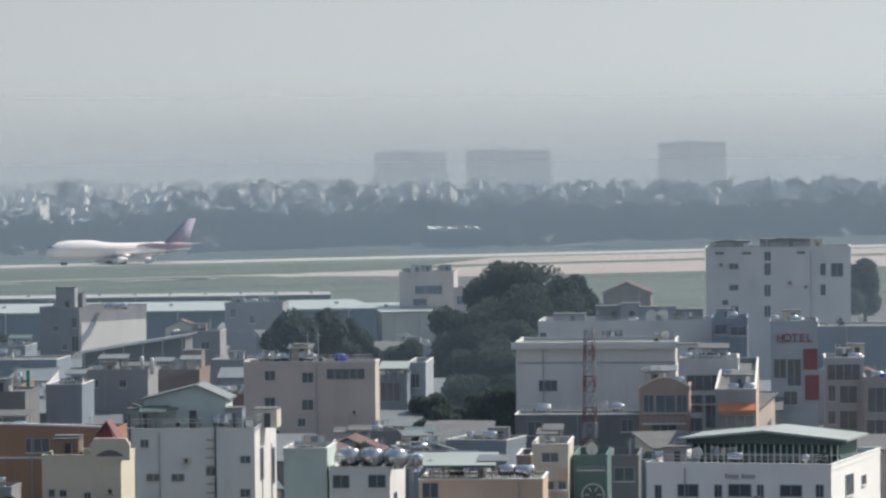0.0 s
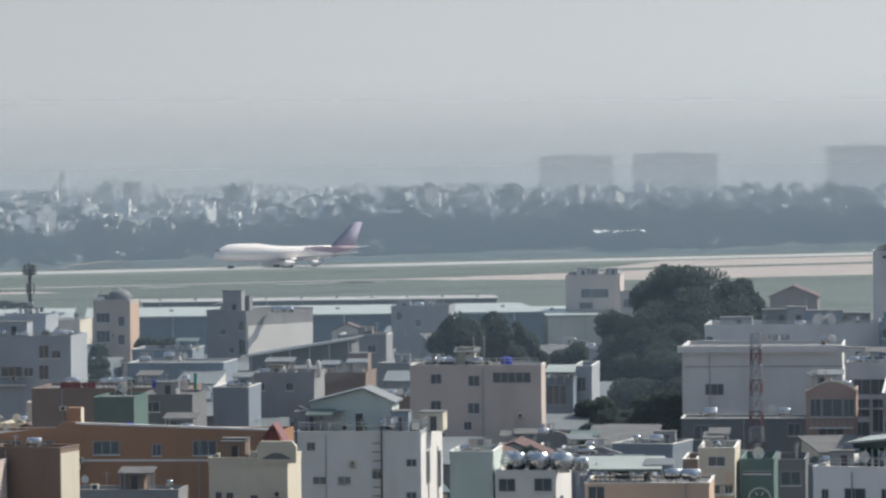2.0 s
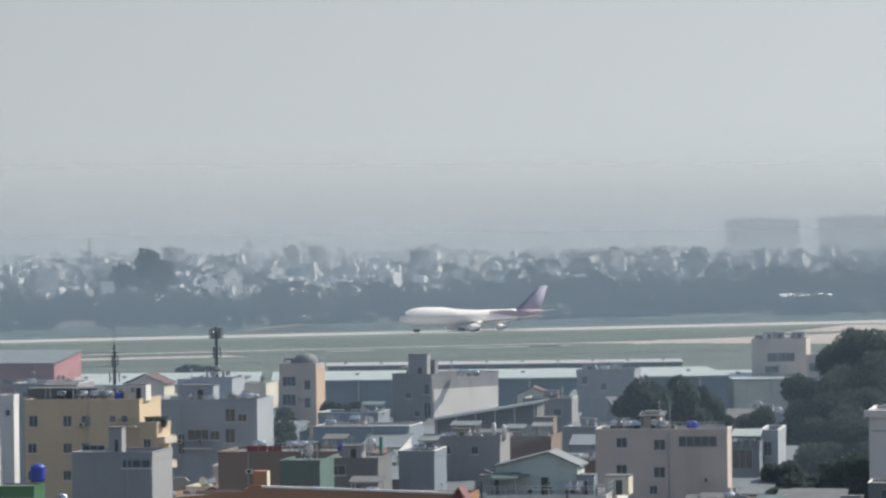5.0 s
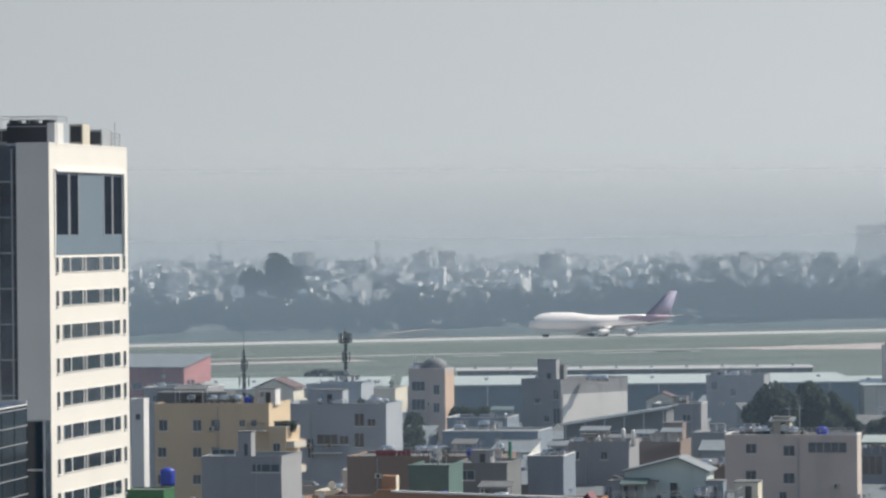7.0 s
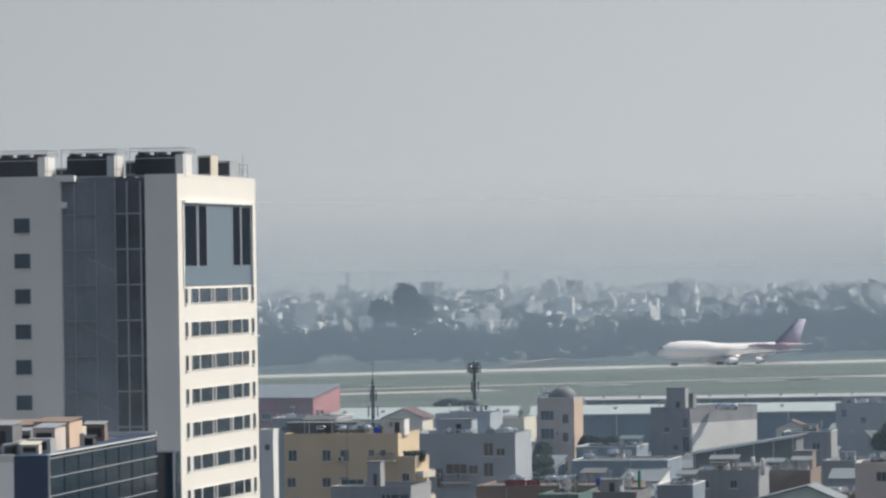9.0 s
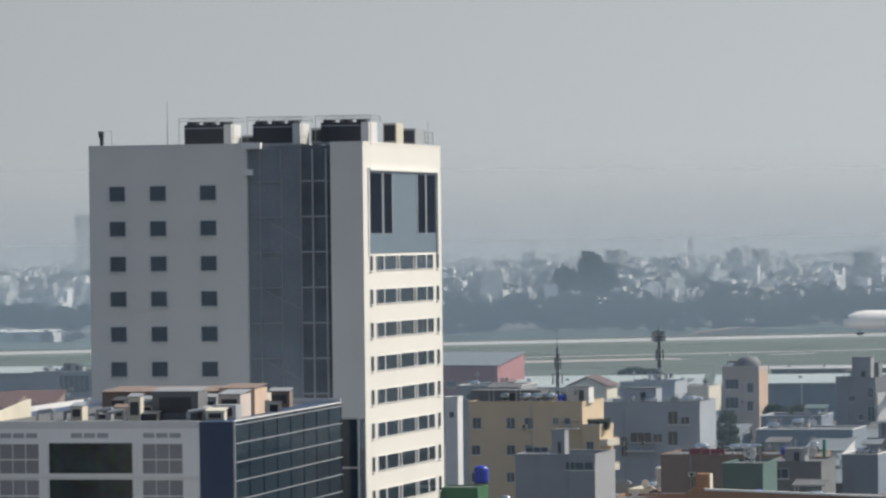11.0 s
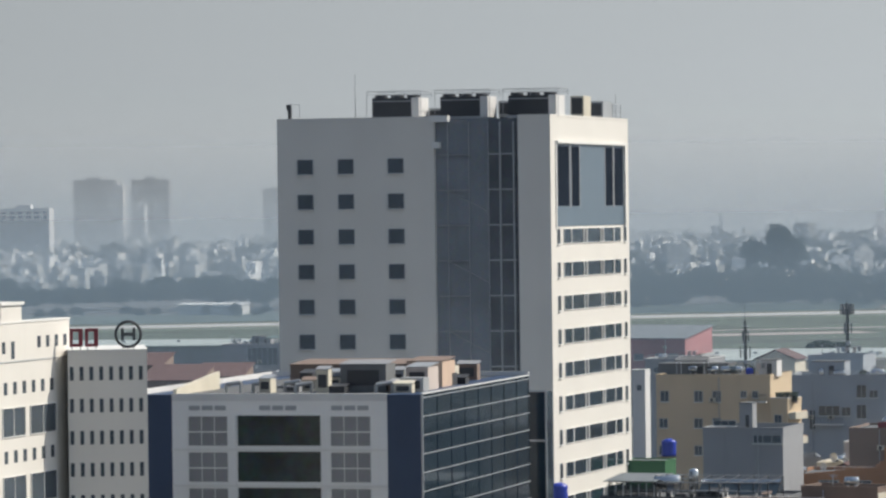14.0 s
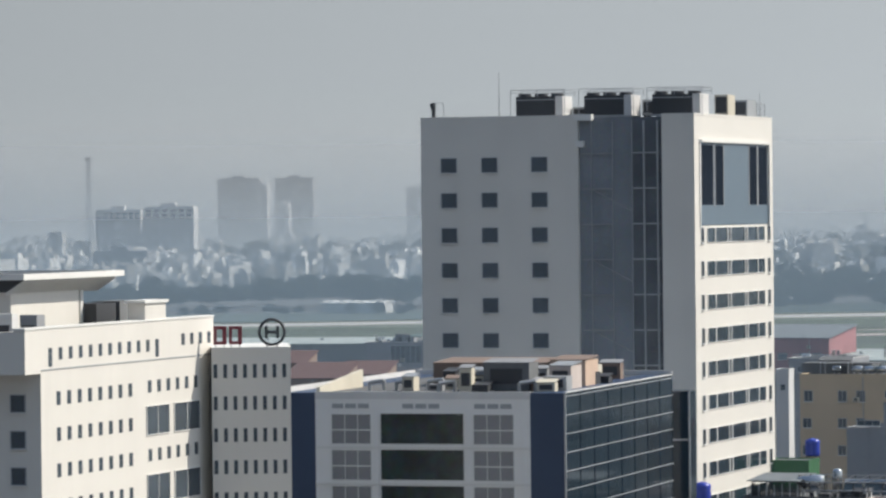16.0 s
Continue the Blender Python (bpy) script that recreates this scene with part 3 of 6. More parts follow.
def far_tower(x, y, turn, w, d, h, floors, columns, label, material=None):
    ob = thing("apartment_tower", x, y, 0, turn, label, "tower")
    m = material or PAINTS["grey"]
    part("wall", box(0, 0, 0, w, d, h), m, ob)
    part("roof", boxes((0.5, 0.5, h, w - 0.5, d - 0.5, h + 1.5), (w * 0.3, d * 0.3, h + 1.5, w * 0.6, d * 0.7, h + 4.5)), m, ob)
    for i in range(columns):
        u = w * (i + 0.5) / columns
        part("window_bay", boxes(*[(u - w / columns * 0.3, -0.2, h * (k + 0.25) / floors, u + w / columns * 0.3, -0.01, h * (k + 0.75) / floors) for k in range(floors)]), GLASS, ob)
    return ob


far_tower(-946, 4550, 0, 47, 20, 80, 26, 8, "pale apartment slab tower far off in haze")
far_tower(-880, 4540, 0, 42, 20, 80, 26, 7, "second pale apartment slab tower far off in haze")
far_tower(-898, 4500, 0, 17, 18, 74, 20, 2, "narrow white tower between the slab towers", PAINTS["white"])
far_tower(-866, 4480, 0, 12, 18, 52, 16, 2, "shorter white tower before the slab towers", PAINTS["white"])
far_tower(-777, 4800, 0, 58, 20, 70, 20, 8, "faint apartment block in thick haze", PAINTS["white"])
far_tower(-762, 3200, 0, 36, 18, 46, 14, 7, "pale apartment block with many windows", PAINTS["white"])
far_tower(-725.5, 3210, 0, 39, 18, 48, 14, 6, "second pale apartment block with many windows", PAINTS["white"])
far_tower(-640, 2680, 10, 38, 14, 19, 6, 8, "low grey apartment row")
far_tower(552, 4600, 0, 91, 24, 49, 12, 12, "broad pale block at the hazy horizon", PAINTS["bright"])
far_tower(750, 4500, 0, 70, 24, 55, 14, 9, "square pale block at the hazy horizon", PAINTS["bright"])
far_tower(460, 4700, 0, 80, 24, 48, 10, 9, "faint pale block at the hazy horizon", PAINTS["bright"])


def lattice_mast(x, y, h, width, label, material=None, bands=10, antennas=False, top=0.5, girth=0.026):
    """Four leaning legs with cross braces, each bay a part of its own."""
    ob = thing("lattice_mast", x, y, 0, 20, label, "mast")
    TAKEN.append((Vector((x, y, 0)), width))
    for k in range(bands):
        z0, z1 = h * k / bands, h * (k + 1) / bands
        r0, r1 = width / 2 * (1 - (1 - top) * k / bands), width / 2 * (1 - (1 - top) * (k + 1) / bands)
        c0 = [(sx * r0, sy * r0, z0) for sx, sy in ((-1, -1), (1, -1), (1, 1), (-1, 1))]
        c1 = [(sx * r1, sy * r1, z1) for sx, sy in ((-1, -1), (1, -1), (1, 1), (-1, 1))]
        rows = []
        g = max(0.04, width * girth)
        for i in range(4):
            j = (i + 1) % 4
            rows += [(c0[i], c1[i], g), (c0[i], c1[j], g * 0.6), (c0[j], c1[i], g * 0.6), (c1[i], c1[j], g * 0.7)]
        part("bay", tubes(rows, 5), material[k % 2] if material else GALV, ob)
    if antennas:
        for i in range(6):
            t = 6.283 * i / 6
            part("panel_antenna", box(-0.22, -0.12, -1.1, 0.22, 0.12, 1.1), IRON, ob, place=pose(math.cos(t) * (width * 0.4 + 0.5), math.sin(t) * (width * 0.4 + 0.5), h - 1.2, 0, 0, math.degrees(t)))
        part("head_ring", tubes([((math.cos(6.283 * i / 8) * (width * 0.4 + 0.4), math.sin(6.283 * i / 8) * (width * 0.4 + 0.4), h - 1), (math.cos(6.283 * (i + 1) / 8) * (width * 0.4 + 0.4), math.sin(6.283 * (i + 1) / 8) * (width * 0.4 + 0.4), h - 1), 0.07) for i in range(8)], 5), GALV, ob)
    return ob


lattice_mast(-44, 2850, 42, 4.0, "thin lattice mast among far houses", (SIGN_RED, TRIM))
lattice_mast(-153, 2900, 40, 3.0, "faint thin lattice mast among far houses")
lattice_mast(-767, 3200, 88, 5.0, "tall slender mast with a small head", antennas=True)
lattice_mast(190, 2620, 30, 3.0, "white twin-topped mast beyond the woods", (TRIM, TRIM))

BLIND = shader("grey_window_blind", (0.27, 0.275, 0.29), rough=0.4, vary=0.2)
# ---- white office tower ----
tower = thing("office_tower", -76.0, 480.2, 0, 11, "ivory office tower with ribbon windows on its sunlit side", "tower")
TAKEN.append((tower.matrix_basis @ Vector((16, 16, 0)), 24))
TW, TD, TH = 32.6, 33.2, 55.3
part("wall", box(0, 0, 0, 18.9, TD, TH), TOWER_WHITE, tower)
part("corner_wall", box(28.8, 0, 0, TW, TD, TH), TOWER_WHITE, tower)
part("recess_wall", box(18.9, 2.6, 0, 28.8, TD, TH - 0.6), PAINTS["dark"], tower, "dark glazed recess")
part("parapet", boxes((-0.03, -0.03, TH, 18.9, 0.25, TH + 0.25), (28.8, -0.03, TH, TW + 0.03, 0.25, TH + 0.25), (TW - 0.22, 0.25, TH, TW + 0.03, TD, TH + 0.25), (-0.03, 0.25, TH, 0.22, TD, TH + 0.25)), TOWER_WHITE, tower)
for z in [49.2 - 4.0 * k for k in range(12)]:
    for u in (3.4, 8.3, 14.3):
        window(tower, u, z, 1.8, 1.6, "front", -0.004, 0)
MULLION = kept_mesh("mullion", box(0.02, -0.12, 0, 0.12, 0.12, 1.6), TRIM)
for k in range(11):
    z = 41.0 - 3.79 * k
    if z > 1:
        window(tower, 17.0, z, 24.2, 1.6, "right", TW + 0.004, 0, BLUE_GLASS, TRIM, "ribbon_window")
        for v in (8, 13.2, 14.4, 20.5, 21.5, 26):
            share("mullion", MULLION, tower, pose(TW, v, z))
        for v in (2.9, 31.2):
            window(tower, v, z, 0.9, 1.6, "right", TW + 0.004, 0, BLUE_GLASS, FRAME, "slot_window")
part("sky_panel", box(TW + 0.004, 2.2, 42.9, TW + 0.05, 30.8, 52.3), BLUE_GREY_PANEL, tower, "blue-grey panelled bay")
part("bay_surround", boxes((TW + 0.004, 1.9, 42.6, TW + 0.12, 2.2, 52.6), (TW + 0.004, 30.8, 42.6, TW + 0.3, 31.1, 52.6), (TW + 0.004, 2.2, 52.3, TW + 0.3, 30.8, 52.6)), TRIM, tower)
for v0, v1 in ((2.5, 7.4), (8.2, 11.6), (22.6, 25.9), (26.5, 30.5)):
    part("tall_pane", box(TW + 0.05, v0, 45.2, TW + 0.07, v1, 52.0), DARK_PANE, tower)
    for v in (v0 - 0.22, v1):
        part("pane_edge", box(TW + 0.05, v, 45.0, TW + 0.10, v + 0.22, 52.2), FRAME, tower)
# steel stair cage in the recess
for u in (20.4, 22.9, 25.2, 26.6, 28.2):
    part("cage_post", tubes([((u, 0.35, 0), (u, 0.35, TH - 0.5), 0.07 if u < 26 else 0.13)], 6), FRAME if u < 26 else GALV, tower)
part("recess_glazing", box(25.2, 0.6, 0, 28.8, 0.9, TH - 0.1), shader("smoked_glazing", (0.15, 0.17, 0.20), rough=0.3, vary=0.5, scale=0.25, streaks=0.5), tower)
part("recess_screen", box(18.9, 0.6, 0, 25.2, 0.9, TH - 0.1), shader("smoked_screen", (0.28, 0.31, 0.35), rough=0.4, vary=0.4, scale=0.10, streaks=0.6), tower)
for k in range(14):
    z = TH - 4.2 - 4.0 * k
    if z > 1:
        part("landing", box(19.3, 0.25, z, 22.8, 0.58, z + 0.1), FRAME, tower)
        part("landing", box(25.2, 0.2, z, 28.4, 0.58, z + 0.16), GALV, tower)
        if k % 2:
            part("stair_flight", tubes([((20.4, 0.55, z), (25.0, 0.55, z - 2.4), 0.05)], 5), FRAME, tower)
part("corner_bracket", boxes((18.7, -0.3, TH - 3.4, 19.6, 0.4, TH - 2.7), (18.4, -0.2, TH - 0.4, 20.6, 0.6, TH + 0.3)), TRIM, tower)


def chiller(x, y, z, turn, w, d, h, label):
    """A rooftop chiller: dark louvred body, pale ends, fans and a guard rail."""
    ob = thing("chiller", x, y, z, turn, label, "chiller", "chillers on the tower roof")
    part("body", box(0.25, 0, 0.25, w - 0.9, d, h), IRON, ob)
    part("end_panel", box(w - 0.9, -0.05, 0.15, w, d + 0.05, h), PAINTS["white"], ob, "pale end panel")
    part("base_frame", boxes((0, 0, 0, w, 0.2, 0.25), (0, d - 0.2, 0, w, d, 0.25)), GALV, ob)
    for k in range(6):
        part("louvre", box(0.3, -0.06, 0.4 + k * (h - 0.5) / 6, w - 0.95, -0.004, 0.5 + k * (h - 0.5) / 6), GALV if k == 5 else IRON, ob)
    for i in range(3):
        part("fan", tubes([((w * (i + 0.5) / 3 - 0.2, d / 2, h), (w * (i + 0.5) / 3 - 0.2, d / 2, h + 0.35), 0.75)], 14), IRON, ob)
    rows = [((x0, y0, h), (x0, y0, h + 0.75), 0.04) for x0 in (-0.3, w * 0.5, w + 0.3) for y0 in (-0.3, d + 0.3)]
    rows += [((-0.3, y0, h + q), (w + 0.3, y0, h + q), 0.035) for y0 in (-0.3, d + 0.3) for q in (0.4, 0.75)] + [((x0, -0.3, h + 0.75), (x0, d + 0.3, h + 0.75), 0.035) for x0 in (-0.3, w + 0.3)]
    rows += [((-0.3, -0.3, 0), (-0.3, -0.3, h), 0.04), ((w + 0.3, -0.3, 0), (w + 0.3, -0.3, h), 0.04)]
    part("guard_rail", tubes(rows, 5), GALV, ob)
    return ob


def on(ob, u, v, z):
    p = ob.matrix_basis @ Vector((u, v, z))
    return p.x, p.y, p.z


for u in (10.3, 18.5, 26.6):
    chiller(*on(tower, u, 3.0, TH), 11, 5.9, 3.4, 2.5, "dark louvred rooftop chiller with guard rails")
for u, v, w, d, h, mat, lab in ((16.4, 6, 2.0, 3, 1.3, GALV, "grey pipe box on the tower roof"), (24.6, 6.5, 1.9, 3, 2.0, GALV, "tilted grey duct on the tower roof"), (31.0, 14, 1.6, 3, 2.6, PAINTS["cream"], "pale service box on the tower roof"), (29.5, 24, 2.6, 4, 2.2, GALV, "grey louvred unit on the tower roof")):
    ob = thing("roof_unit", *on(tower, u, v, TH), 11, lab, "roof unit")
    part("casing", box(0, 0, 0.2, w, d, h), mat, ob)
    part("feet", boxes((0.1, 0.1, 0, 0.3, d - 0.1, 0.2), (w - 0.3, 0.1, 0, w - 0.1, d - 0.1, 0.2)), IRON, ob)
    part("grille", box(0.15, -0.05, 0.5, w - 0.15, -0.004, h - 0.25), IRON, ob)
cage = thing("roof_cage", *on(tower, 29.6, 28.5, TH), 11, "grey steel frame on the tower roof edge", "frame")
part("frame", tubes([((x, y, 0), (x, y, 1.9), 0.05) for x in (0, 2.4) for y in (0, 3.6)] + [((0, y, z), (2.4, y, z), 0.04) for y in (0, 3.6) for z in (0.7, 1.3, 1.9)] + [((x, 0, z), (x, 3.6, z), 0.04) for x in (0, 2.4) for z in (0.7, 1.3, 1.9)], 5), GALV, cage)
for u, v, h, lab in ((9.2, 1.0, 5.2, "thin lightning rod on the tower roof"), (32.0, 30.0, 3.2, "short lightning rod on the tower roof")):
    rod = thing("lightning_rod", *on(tower, u, v, TH), 0, lab, "rod")
    part("rod", tubes([((0, 0, 0), (0, 0, h * 0.5), 0.06), ((0, 0, h * 0.5), (0, 0, h), 0.035)], 6), GALV, rod)
flue = thing("flue", *on(tower, 1.3, 0.8, TH), 0, "short steel flue in a wire frame", "flue")
part("pipe", tubes([((0, 0, 0), (0, 0, 1.2), 0.22), ((0, 0, 1.2), (-0.1, 0, 1.9), 0.32)], 10), IRON, flue)
part("frame", tubes([((0.3, -0.3, 0), (0.3, -0.3, 1.9), 0.03), ((1.2, -0.3, 0), (1.2, -0.3, 1.9), 0.03), ((0.3, -0.3, 1.9), (1.2, -0.3, 1.9), 0.03)], 5), GALV, flue)

# ---- low office block with navy corners ----
office = thing("office_block", -77.8, 404.0, 0, 8, "office block with navy corners and a dark glass side", "office")
TAKEN.append((office.matrix_basis @ Vector((14, 21, 0)), 26))
OW, OD, OH = 28.4, 43.3, 27.4
OFFICE_WHITE = shader("clean_white_cladding", (0.80, 0.80, 0.79), rough=0.6, vary=0.05, streaks=0.12)
part("wall", box(3.35, 0, 0, 24.95, OD, OH - 0.6), OFFICE_WHITE, office)
for u0, u1 in ((0, 3.35), (24.95, OW - 0.06)):
    part("corner_panel", box(u0, -0.02, 0, u1, OD if u0 == 0 else OD - 0.1, OH), NAVY, office, "navy blue corner cladding")
part("glass_side", box(OW - 0.06, 0.0, 0, OW, OD, OH), BLUE_GLASS, office, "dark glass curtain wall")
for k in range(15):
    z = 27.1 - 1.79 * k
    part("transom", box(OW, -0.05, z - 0.05, OW + 0.06, OD, z + 0.03), GALV, office)
for k in range(9):
    part("glass_mullion", box(OW, 0.2 + k * 5.35, 0, OW + 0.05, 0.28 + k * 5.35, OH - 0.2), BLUE_GLASS, office)
part("corner_trim", box(OW - 0.1, -0.12, 0, OW + 0.1, 0.0, OH), GALV, office)
for piece in ((3.35, -0.05, OH - 0.6, 24.95, 0.25, OH + 0.1), (OW - 0.3, 0.3, OH, OW, OD - 0.3, OH + 0.09), (0, 0.3, OH, 0.3, OD - 0.3, OH + 0.5), (0, OD - 0.3, OH, OW, OD, OH + 0.5)):
    part("parapet", box(*piece), PAINTS["white"], office)
part("roof_upstand", prism([(0.3, OH - 0.1), (14, OH - 0.1), (14, OH + 1.7), (0.3, OH + 0.5)], "x", 3.4, 3.75), PAINTS["cream"], office, "sunlit cream upstand wall along the roof")
part("roof", box(0.3, 0.3, OH - 0.5, OW - 0.3, OD - 0.3, OH - 0.05), ROOF, office)
for k in range(7):
    z = 22.5 - 3.48 * k
    for u in (7.0, 21.3):
        window(office, u, z, 3.9, 2.75, "front", -0.004, 2, BLIND, TRIM)
        part("window_rail", boxes((u - 1.95, -0.085, z + 1.25, u + 1.95, -0.03, z + 1.38)), TRIM, office)
    # Greenish patches in the pane colour stand in for reflected trees.
    window(office, 14.15, z, 8.3, 2.9, "front", -0.004, 0, shader("bay_reflection_tint_%d" % k, (0.035, 0.065, 0.07), rough=0.25, vary=0.75, scale=0.5, grain=1.2), TRIM)
    part("string_course", box(3.35, -0.14, z - 0.5, 24.95, -0.004, z - 0.3), TRIM, office)
    for u in (9.5, 18.5):
        part("pilaster", box(u, -0.1, z - 0.3, u + 0.3, -0.004, z + 2.95), OFFICE_WHITE, office)
for u in (7.0, 14.1, 21.3):
    part("vent_grille", boxes(*[(u - 1.9 + i * 1.3, -0.05, 25.9, u - 0.8 + i * 1.3, -0.004, 26.35) for i in range(3)]), FRAME, office)
annex = thing("annex", -44.9, 452, 0, 8, "narrow dark glass annex between two office buildings", "annex")
part("wall", box(0, 0, 0, 2.2, 3.0, 25.3), BLUE_GLASS, annex)
part("edge_trim", boxes((2.1, -0.1, 0, 2.3, 0.0, 25.5), (0, -0.1, 25.3, 2.1, 0.0, 25.5), (0, -0.08, 20, 2.1, 0, 20.2)), GALV, annex)


def roof_box(host, u, v, z, w, d, h, material, label, name="roof_unit", turn=8, lid=True):
    ob = thing(name, *on(host, u, v, z), turn, label, "roof unit")
    part("casing", box(0, 0, 0, w, d, h), material, ob)
    if lid:
        part("lid", prism([(-0.08, h), (d + 0.08, h + 0.3), (d + 0.08, h + 0.36), (-0.08, h + 0.07)], "x", -0.1, w + 0.1), random.Random(int(u * 100 + v)).choice((GALV, ROOF, PAINTS["cream"], PAINTS["brown"], PAINTS["grey"])) if material is not IRON else IRON, ob)
    part("grille", box(w * 0.15, -0.06, h * 0.25, w * 0.85, -0.004, h * 0.8), IRON, ob)
    return ob


rr = random.Random(4)
for i in range(44):
    u, v = rr.uniform(9, 25.5), rr.uniform(3, 34)
    roof_box(office, u, v, OH - 0.05, rr.uniform(0.8, 2.4), rr.uniform(0.8, 2.2), rr.uniform(0.5, 1.9), rr.choice((GALV, PAINTS["cream"], PAINTS["brown"], PAINTS["grey"], IRON)), rr.choice(("small rusty rooftop machine box", "pale rooftop air handling box", "grey duct box on the roof")), lid=rr.random() < 0.6)
for u, v, w, d, h, mat, lab in ((18.6, 6, 4.6, 3.4, 2.7, PAINTS["dark"], "dark rooftop machine room"), (10.5, 16, 12, 7, 2.3, PAINTS["brown"], "long brown rooftop plant shed"), (24.4, 9, 2.2, 4, 2.3, PAINTS["pink"], "dusty pink rooftop air unit"), (22.6, 16, 3.6, 5, 2.6, PAINTS["peach"], "beige rooftop stair house"), (17.0, 3.2, 1.2, 1.2, 2.3, PAINTS["cream"], "cream cabinet on the roof")):
    roof_box(office, u, v, OH - 0.05, w, d, h, mat, lab)
for i in range(7):
    ob = thing("duct", *on(office, 7 + i * 2.6, rr.uniform(2.5, 9), OH - 0.05), 8 + rr.uniform(-30, 30), "bent galvanised roof duct", "duct")
    part("pipe", tubes([((0, 0, 0), (0, 0, 0.8), 0.2), ((0, 0, 0.8), (1.6, 0, 1.0), 0.2), ((1.6, 0, 1.0), (1.6, 0, 0), 0.2)], 8), GALV, ob)

# ---- white building with narrow slots ----
slots = thing("slot_building", -83.2, 330.0, 0, 10, "white office building with rows of narrow slot windows", "office")
TAKEN.append((slots.matrix_basis @ Vector((-12, 18, 0)), 24))
part("wall", box(-24, 0, 0, 0, 37.2, 32.5), TOWER_WHITE, slots)
part("upper_wall", box(-1.0, -3.0, 32.5, 0.0, 37.2, 35.75), TOWER_WHITE, slots)
part("front_parapet", box(-24, -3.0, 32.5, -1.0, -2.2, 35.6), TOWER_WHITE, slots)
part("overhang_slab", box(-24, -3.0, 32.2, 0.0, -0.004, 32.5), TOWER_WHITE, slots)
part("parapet_block", box(-1.6, 21.7, 35.9, -0.01, 26.3, 37.3), TOWER_WHITE, slots)
part("block_cap", box(-1.8, 21.4, 37.3, 0.15, 26.6, 37.55), TRIM, slots)
part("rear_wall", box(-5.0, 27, 32.6, -1.0, 37.2, 35.7), TOWER_WHITE, slots)
part("coping", box(-1.1, -3.1, 35.75, 0.06, 37.25, 35.9), TRIM, slots)
# Grey strip coloured as the shadow line between wall and parapet.
part("joint_shadow_strip", box(0.0, 0.1, 32.42, 0.05, 37.2, 32.52), FRAME, slots, "thin grey strip for the shadow line at the parapet joint")
part("roof", box(-23.8, 0.2, 32.5, -1.0, 37, 32.6), ROOF, slots)


def slot(parent, v, z, w, h, at=0.0, face="right"):
    """A narrow dark slot window: a glazed leaf in a thin reveal."""
    key = (w, h, "slot")
    me = WINDOW_MESHES.get(key) or kept_mesh(key, box(-w / 2, -0.03, 0, w / 2, -0.002, h), GLASS)
    share("slot_window", me, parent, pose(at, v, z, 0, 0, 90) if face == "right" else pose(v, 0, z))


for i in range(12):
    slot(slots, 1.9 + i * 2.03, 32.7 if i in (0, 11) else 33.2, 0.7, 1.5 if i in (0, 11) else 1.0)
for i in range(4):
    slot(slots, 30.1 + i * 2.0, 33.5, 0.7, 1.0)
for k in range(10):
    z = 29.55 - 2.92 * k
    for i in range(8):
        slot(slots, 3.45 + i * 2.12, z, 0.75, 1.1)
    if k % 2 == 0:
        for i in range(6):
            slot(slots, 22.5 + i * 2.08, z + 0.15, 0.75, 1.05)
    else:
        window(slots, 24.2, z - 0.5, 4.9, 2.4, "right", 0.004, 1, GLASS, TRIM)
        window(slots, 30.8, z - 0.5, 5.8, 2.4, "right", 0.004, 1, GLASS, TRIM)
    window(slots, -2.0, z - 0.4, 1.2, 1.3, "front", -0.004, 0)
    window(slots, -9.0, z - 0.4, 1.2, 1.3, "front", -0.004, 0)
# Far end of the same facade, turned from the sun to imitate a cast shadow.
wing = thing("turned_slot_facade", -76.2, 363.2, 0, -12, "grey-white end of the slot facade, turned into shade, with a roof sign", "office")
TAKEN.append((wing.matrix_basis @ Vector((3, 8, 0)), 9))
part("wall", box(0, 0, 0, 6.9, 12, 33.0), TOWER_WHITE, wing)
part("coping", box(-0.05, -0.05, 33.0, 6.95, 12.05, 33.12), TRIM, wing)
for k in range(11):
    for i in range(8):
        slot(wing, 0.32 + i * 0.86, 30.45 - 2.80 * k, 0.34, 1.2, face="front")
# roof sign: plain shapes
for u, wide in ((0.75, 1.15), (2.1, 1.15)):
    ob = thing("sign_letter", *on(wing, u, 0.5, 33.12), -12, "dark red block-shaped roof sign element", "sign", "roof sign")
    part("face", boxes((-wide / 2, 0, 0.25, -wide / 2 + 0.28, 0.25, 1.85), (wide / 2 - 0.36, 0, 0.25, wide / 2, 0.25, 1.85), (-wide / 2 + 0.28, 0, 0.25, wide / 2 - 0.28, 0.25, 0.52), (-wide / 2 + 0.28, 0, 1.58, wide / 2 - 0.28, 0.25, 1.85)), SIGN_RED, ob)
    part("stand", boxes((-0.4, 0.1, 0, -0.34, 0.16, 0.25), (0.34, 0.1, 0, 0.4, 0.16, 0.25)), IRON, ob)
sign_ring = thing("sign_ring", *on(wing, 5.3, 0.5, 33.12), -12, "dark ring-shaped roof sign with a cross bar", "sign", "roof sign")
bm = loft([[((1.1 + 0.13 * math.cos(q * 1.0472)) * math.cos(t * 0.19635), 0.13 * math.sin(q * 1.0472), 1.3 + (1.1 + 0.13 * math.cos(q * 1.0472)) * math.sin(t * 0.19635)) for q in range(6)] for t in range(33)], cap=False)
part("ring", bm, IRON, sign_ring)
part("bars", boxes((-0.62, -0.1, 0.75, -0.38, 0.1, 1.85), (0.38, -0.1, 0.75, 0.62, 0.1, 1.85), (-0.38, -0.1, 1.16, 0.38, 0.1, 1.42)), IRON, sign_ring)
